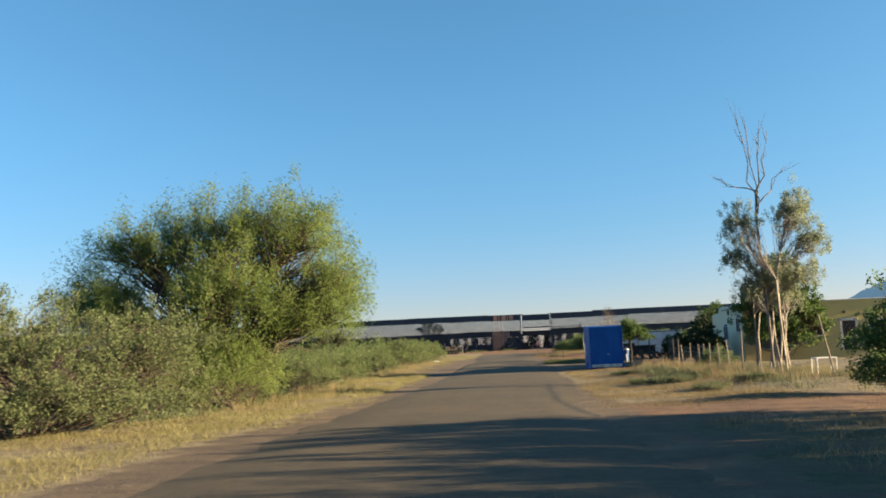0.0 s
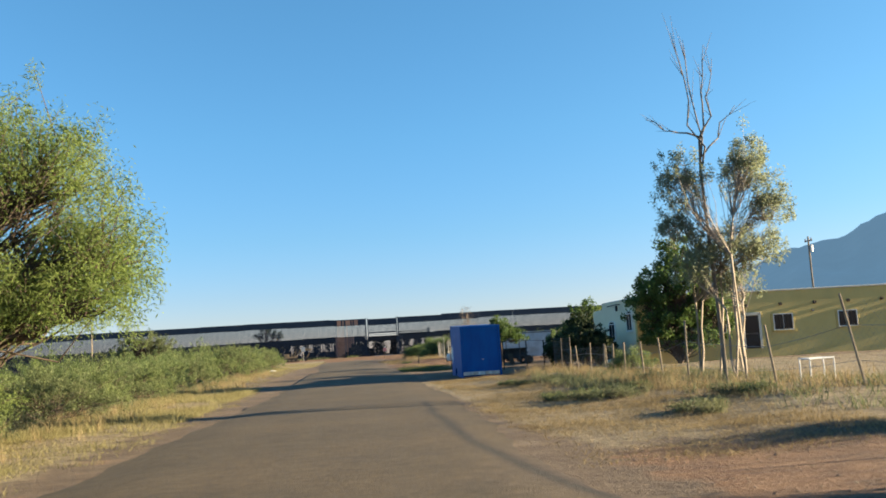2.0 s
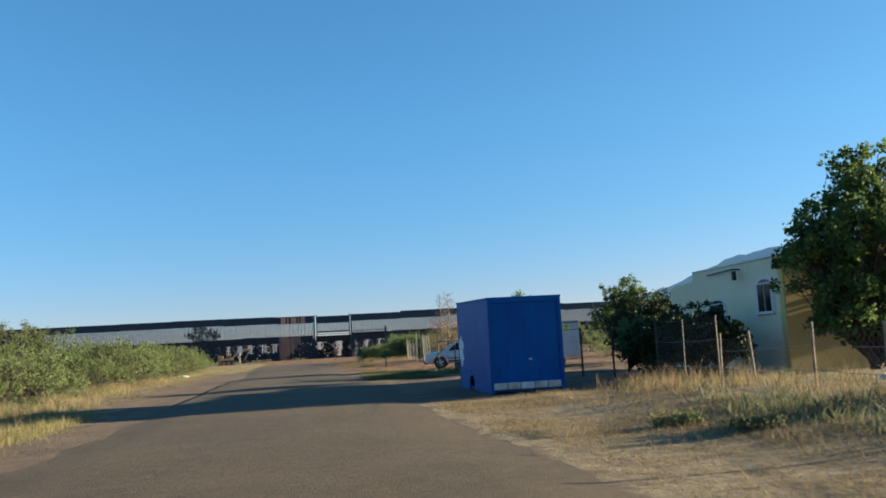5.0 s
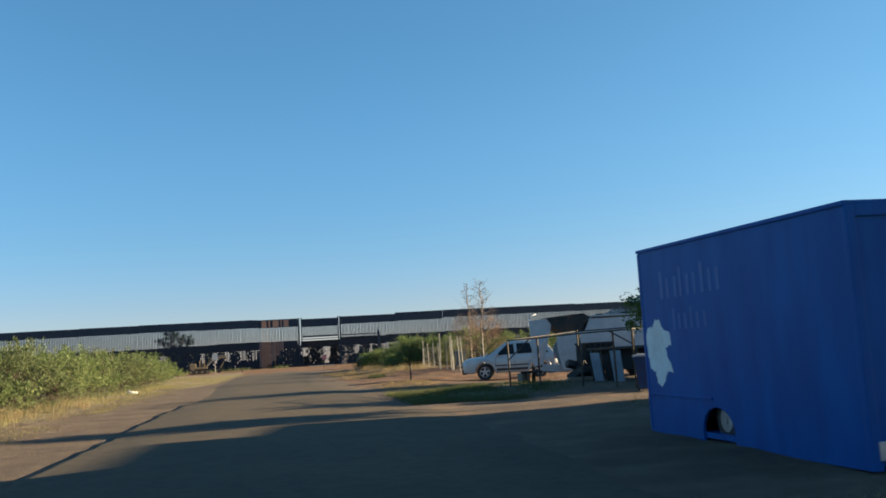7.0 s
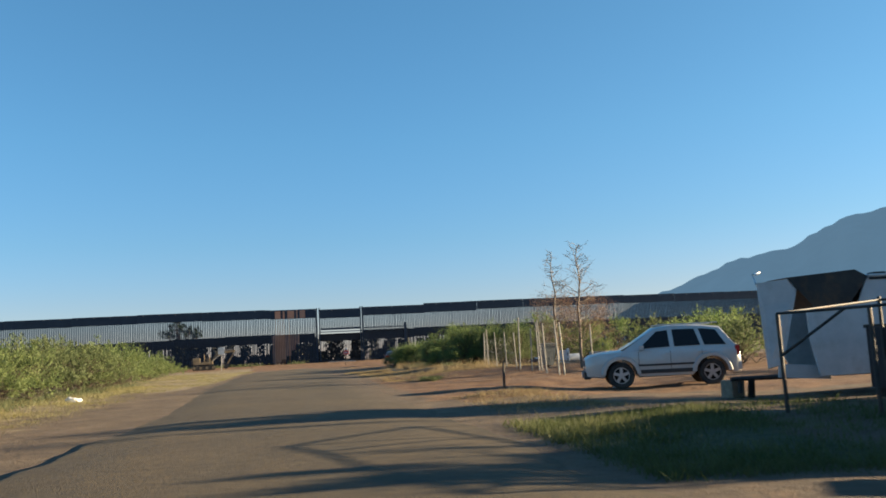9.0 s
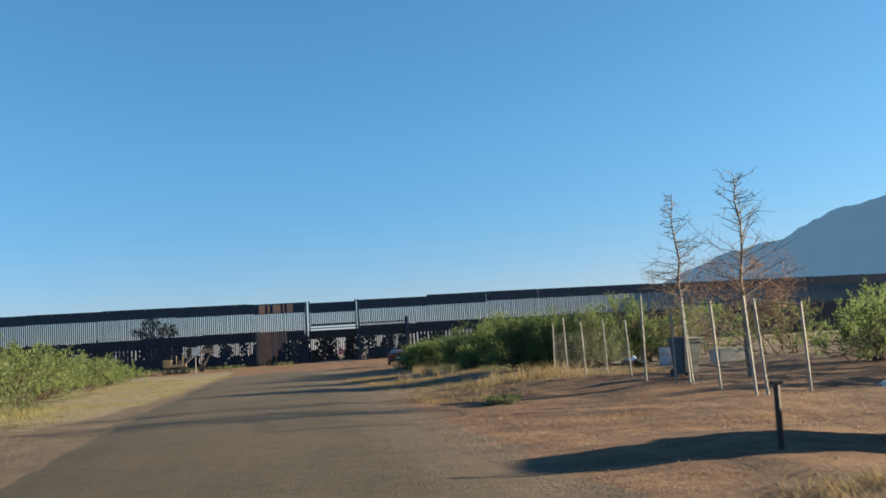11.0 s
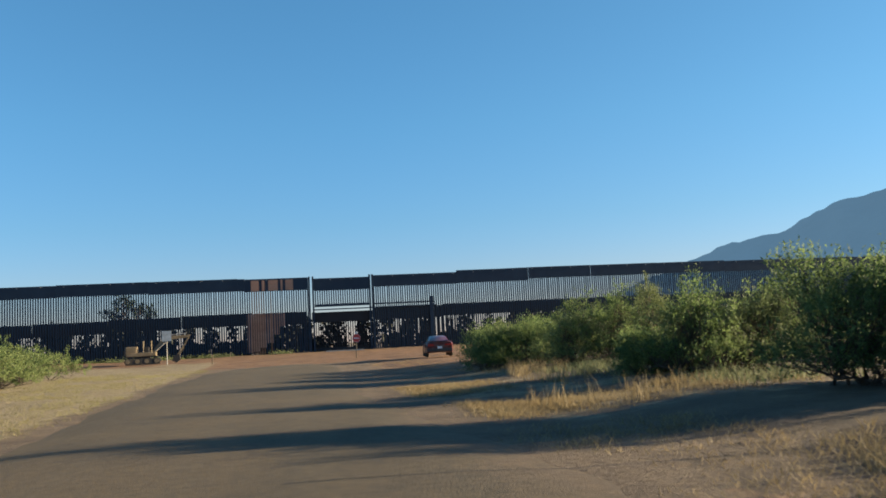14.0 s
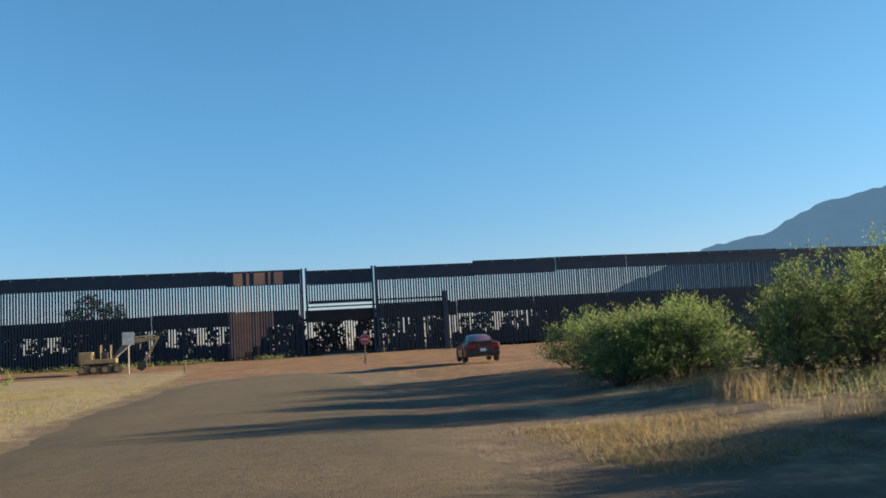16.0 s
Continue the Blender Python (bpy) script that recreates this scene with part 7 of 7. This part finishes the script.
plant("mesquite_tree", -22.0, 245, "dark tree on the far side of the wall", "tree", [(-0.6, 0, 7.8, 1.7, 1.8, 1.7), (1.6, 0, 6.9, 2.0, 1.9, 1.4), (-2.2, 0, 6.5, 1.4, 1.5, 1.2), (3.0, 0, 6.0, 1.2, 1.4, 1.0)], 130, 22, 0.5, (0.3, 0.12), (M_BARK, M_SHADED_BUSH), 82, 0.3, 0.25, 0.2, 0.4)


def far_scrub():
    """Scrub beyond the wall, its shade put into near-black leaves, too far to tell bush from bush."""
    rs = np.random.RandomState(66)
    n = 700
    c = np.stack((rs.uniform(-110, 130, n), rs.uniform(217.5, 221, n), np.zeros(n)), -1)
    gaps = np.array((-29.0, -23.5, -21.0, -14.2, -12.0, -10.0, -7.4, -5.1, 3.6, 8.0, 13.1, 15.9, 18.4, 20.4, 23.5, 26.2, 31.5, 38.0, 43.5, 52.0, 61.0))
    half = np.array((0.4, 0.4, 0.35, 0.55, 0.6, 0.5, 0.5, 0.45, 0.75, 0.4, 0.4, 0.5, 0.9, 0.8, 0.9, 0.45, 0.5, 0.6, 0.4, 0.6, 0.5))
    clear = (np.abs(c[:, :1] - gaps[None, :]) - 0.5 * half[None, :]).min(1)
    r = np.minimum(rs.uniform(1.0, 1.8, n), np.maximum(clear, 0.45))
    low = np.where(clear < 0.4, 0.4, 1.0) * rs.uniform(0.75, 1.1, n)
    idx = np.repeat(np.arange(n), 76)
    d = unit(rs.normal(size=(len(idx), 3)))
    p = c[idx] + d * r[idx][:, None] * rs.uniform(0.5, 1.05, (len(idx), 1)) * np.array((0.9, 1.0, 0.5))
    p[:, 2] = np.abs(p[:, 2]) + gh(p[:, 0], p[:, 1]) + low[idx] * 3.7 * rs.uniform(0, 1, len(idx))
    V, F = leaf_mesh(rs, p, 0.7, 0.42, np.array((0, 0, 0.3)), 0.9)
    tagged(fast_mesh("scrub", V, F, M_FAR_BUSH), "desert scrub beyond the wall, coloured near-black for shade", "scrub", kind="stuff")
    # low tufts along the foot of the wall on the near side
    n = 22
    c = np.stack((rs.uniform(-40, 0.5, n), rs.uniform(210.5, 213.8, n)), -1)
    idx = np.repeat(np.arange(n), 160)
    q = rs.normal(size=(len(idx), 3)) * np.array((0.7, 0.45, 0.2))
    p = np.concatenate((c[idx] + q[:, :2], (np.abs(q[:, 2]) + gh(c[idx][:, 0], c[idx][:, 1]))[:, None]), 1)
    V, F = leaf_mesh(rs, p, 0.2, 0.06, np.array((0, 0, 0.7)), 0.7)
    tagged(fast_mesh("weeds", V, F, M_GREY_GREEN), "low grey-green weeds along the wall's foot", "weeds", kind="stuff")


far_scrub()

# ---- grass, weeds and gravel ----
def where(*boxes):
    """Points spread over boxes of (seed, count, x0, x1, y0, y1), off the asphalt."""
    return np.concatenate([scatter(sd, n, x0, x1, y0, y1, lambda x, y: (x < road_left(y) - 0.2) | (x > road_right(y) + 0.12)) for sd, n, x0, x1, y0, y1 in boxes])


blades("grass", where((2, 7400, -10.5, -5.9, 40, 68), (3, 2200, -11, -8.2, 70, 128)), 0.22, M_VERGE, "dry straw-yellow grass along the verge", "grass", 1, 14, 0.45, 0.006, 0.16)
blades("grass", where((1, 6200, -11.0, -6.3, 8, 40), (62, 500, -6.6, -5.3, 22, 62), (41, 1500, -9.2, -6.6, 68, 128), (13, 4200, -14, -5.2, 122, 176)), 0.12, M_VERGE, "short pale yellow grass on the verge", "grass", 10, 16, 0.8, 0.0055, 0.2)
blades("grass", where((14, 1900, 3.8, 9.0, 129.6, 134), (51, 900, 3.4, 6.2, 137, 142), (15, 450, 3.4, 6.4, 120, 128), (10, 900, 4, 12, -4, 21), (60, 900, 3.9, 6.6, 91, 97.6)), 0.12, M_STRAW, "short trampled straw on the verge", "grass", 7, 16, 0.8, 0.0055, 0.2)
blades("grass", where((25, 10500, 2.9, 8.6, 26, 64)), 0.085, M_STRAW, "flattened pale straw on the bank", "grass", 9, 17, 1.2, 0.0058, 0.2)
blades("grass", where((23, 800, 8.4, 13, 34, 64), (24, 560, -11, -7.4, 30, 95), (38, 50, 6.8, 9, 129, 152), (52, 34, 7.0, 7.8, 137.3, 138), (56, 30, 7.0, 7.6, 138.8, 139.4), (57, 60, 7.4, 9.4, 141.5, 144), (58, 45, 5.0, 8.2, 130, 133.5), (59, 150, 6.0, 10.5, 119, 123.5)), 0.46, M_STRAW, "tall dry seed heads standing in tufts", "grass", 8, 16, 0.35, 0.005, 0.1, False)
blades("grass", where((4, 2900, 6.2, 15, 28.5, 64), (5, 260, 8.2, 11.0, 129, 134), (26, 200, 7.2, 9.6, 144, 152), (55, 700, 5.8, 10.5, 119, 124), (6, 1300, 4, 14, -4, 21), (16, 200, 3.8, 7, 114, 118), (27, 700, 7.5, 13, 116.5, 123), (17, 70, 5, 8, 156, 170)), 0.17, M_STRAW, "dry straw-yellow grass in loose tufts", "grass", 2, 15, 0.55, 0.006, 0.15)
blades("weeds", where((7, 700, 7.4, 13.5, 41, 55), (28, 450, 8.5, 14, 30, 62), (8, 2000, -12.5, -9.6, 26, 130), (22, 420, 9, 12, 129, 150), (53, 110, 8.2, 11.0, 138.6, 143)), 0.3, M_WEED, "green and grey-green weeds among the dry grass", "weeds", 3, 15, 0.7, 0.011, 0.22, False)
blades("green_grass", where((11, 4200, 3.4, 6.9, 82.4, 89.4), (61, 500, 6.9, 9.5, 83.4, 90), (12, 120, 7.8, 9.5, 72, 77)), 0.14, M_GREEN_GRASS, "patch of short green grass before the yard", "grass", 4, 12, 0.5, 0.007, 0.13)


def gravel():
    rs = np.random.RandomState(15)
    p = where((31, 9000, 2.6, 12, 96, 128), (32, 2600, -7.2, -3.8, 10, 110), (33, 2600, 2.5, 8, 20, 30), (34, 2200, 2.4, 7, 128, 175), (35, 1500, -8, -4.2, 110, 175), (36, 900, 3, 7, 28, 84))
    n = len(p)
    s = rs.uniform(0.006, 0.02, n) * rs.choice((1, 1, 1, 1, 1.6), n)
    z = gh(p[:, 0], p[:, 1])
    shape = np.array(((1, 0, 0), (-0.6, 0.9, 0), (-0.5, -0.9, 0), (0.1, 0, 0.9)))
    a = rs.uniform(0, 6.28, n)
    R = np.stack((np.stack((np.cos(a), -np.sin(a), 0 * a), -1), np.stack((np.sin(a), np.cos(a), 0 * a), -1), np.stack((0 * a, 0 * a, 1 + 0 * a), -1)), 1)
    V = np.einsum("nij,kj->nki", R, shape) * s[:, None, None] * rs.uniform(0.7, 1.3, (n, 4, 1)) + np.stack((p[:, 0], p[:, 1], z + 0.004), -1)[:, None, :]
    b = np.arange(n)[:, None] * 4
    F = np.concatenate((b + np.array((0, 1, 3)), b + np.array((1, 2, 3)), b + np.array((2, 0, 3))), 0)
    tagged(fast_mesh("gravel", V.reshape(-1, 3), F, M_GRAVEL), "loose gravel and clods on the shoulders", "gravel", kind="stuff")


gravel()
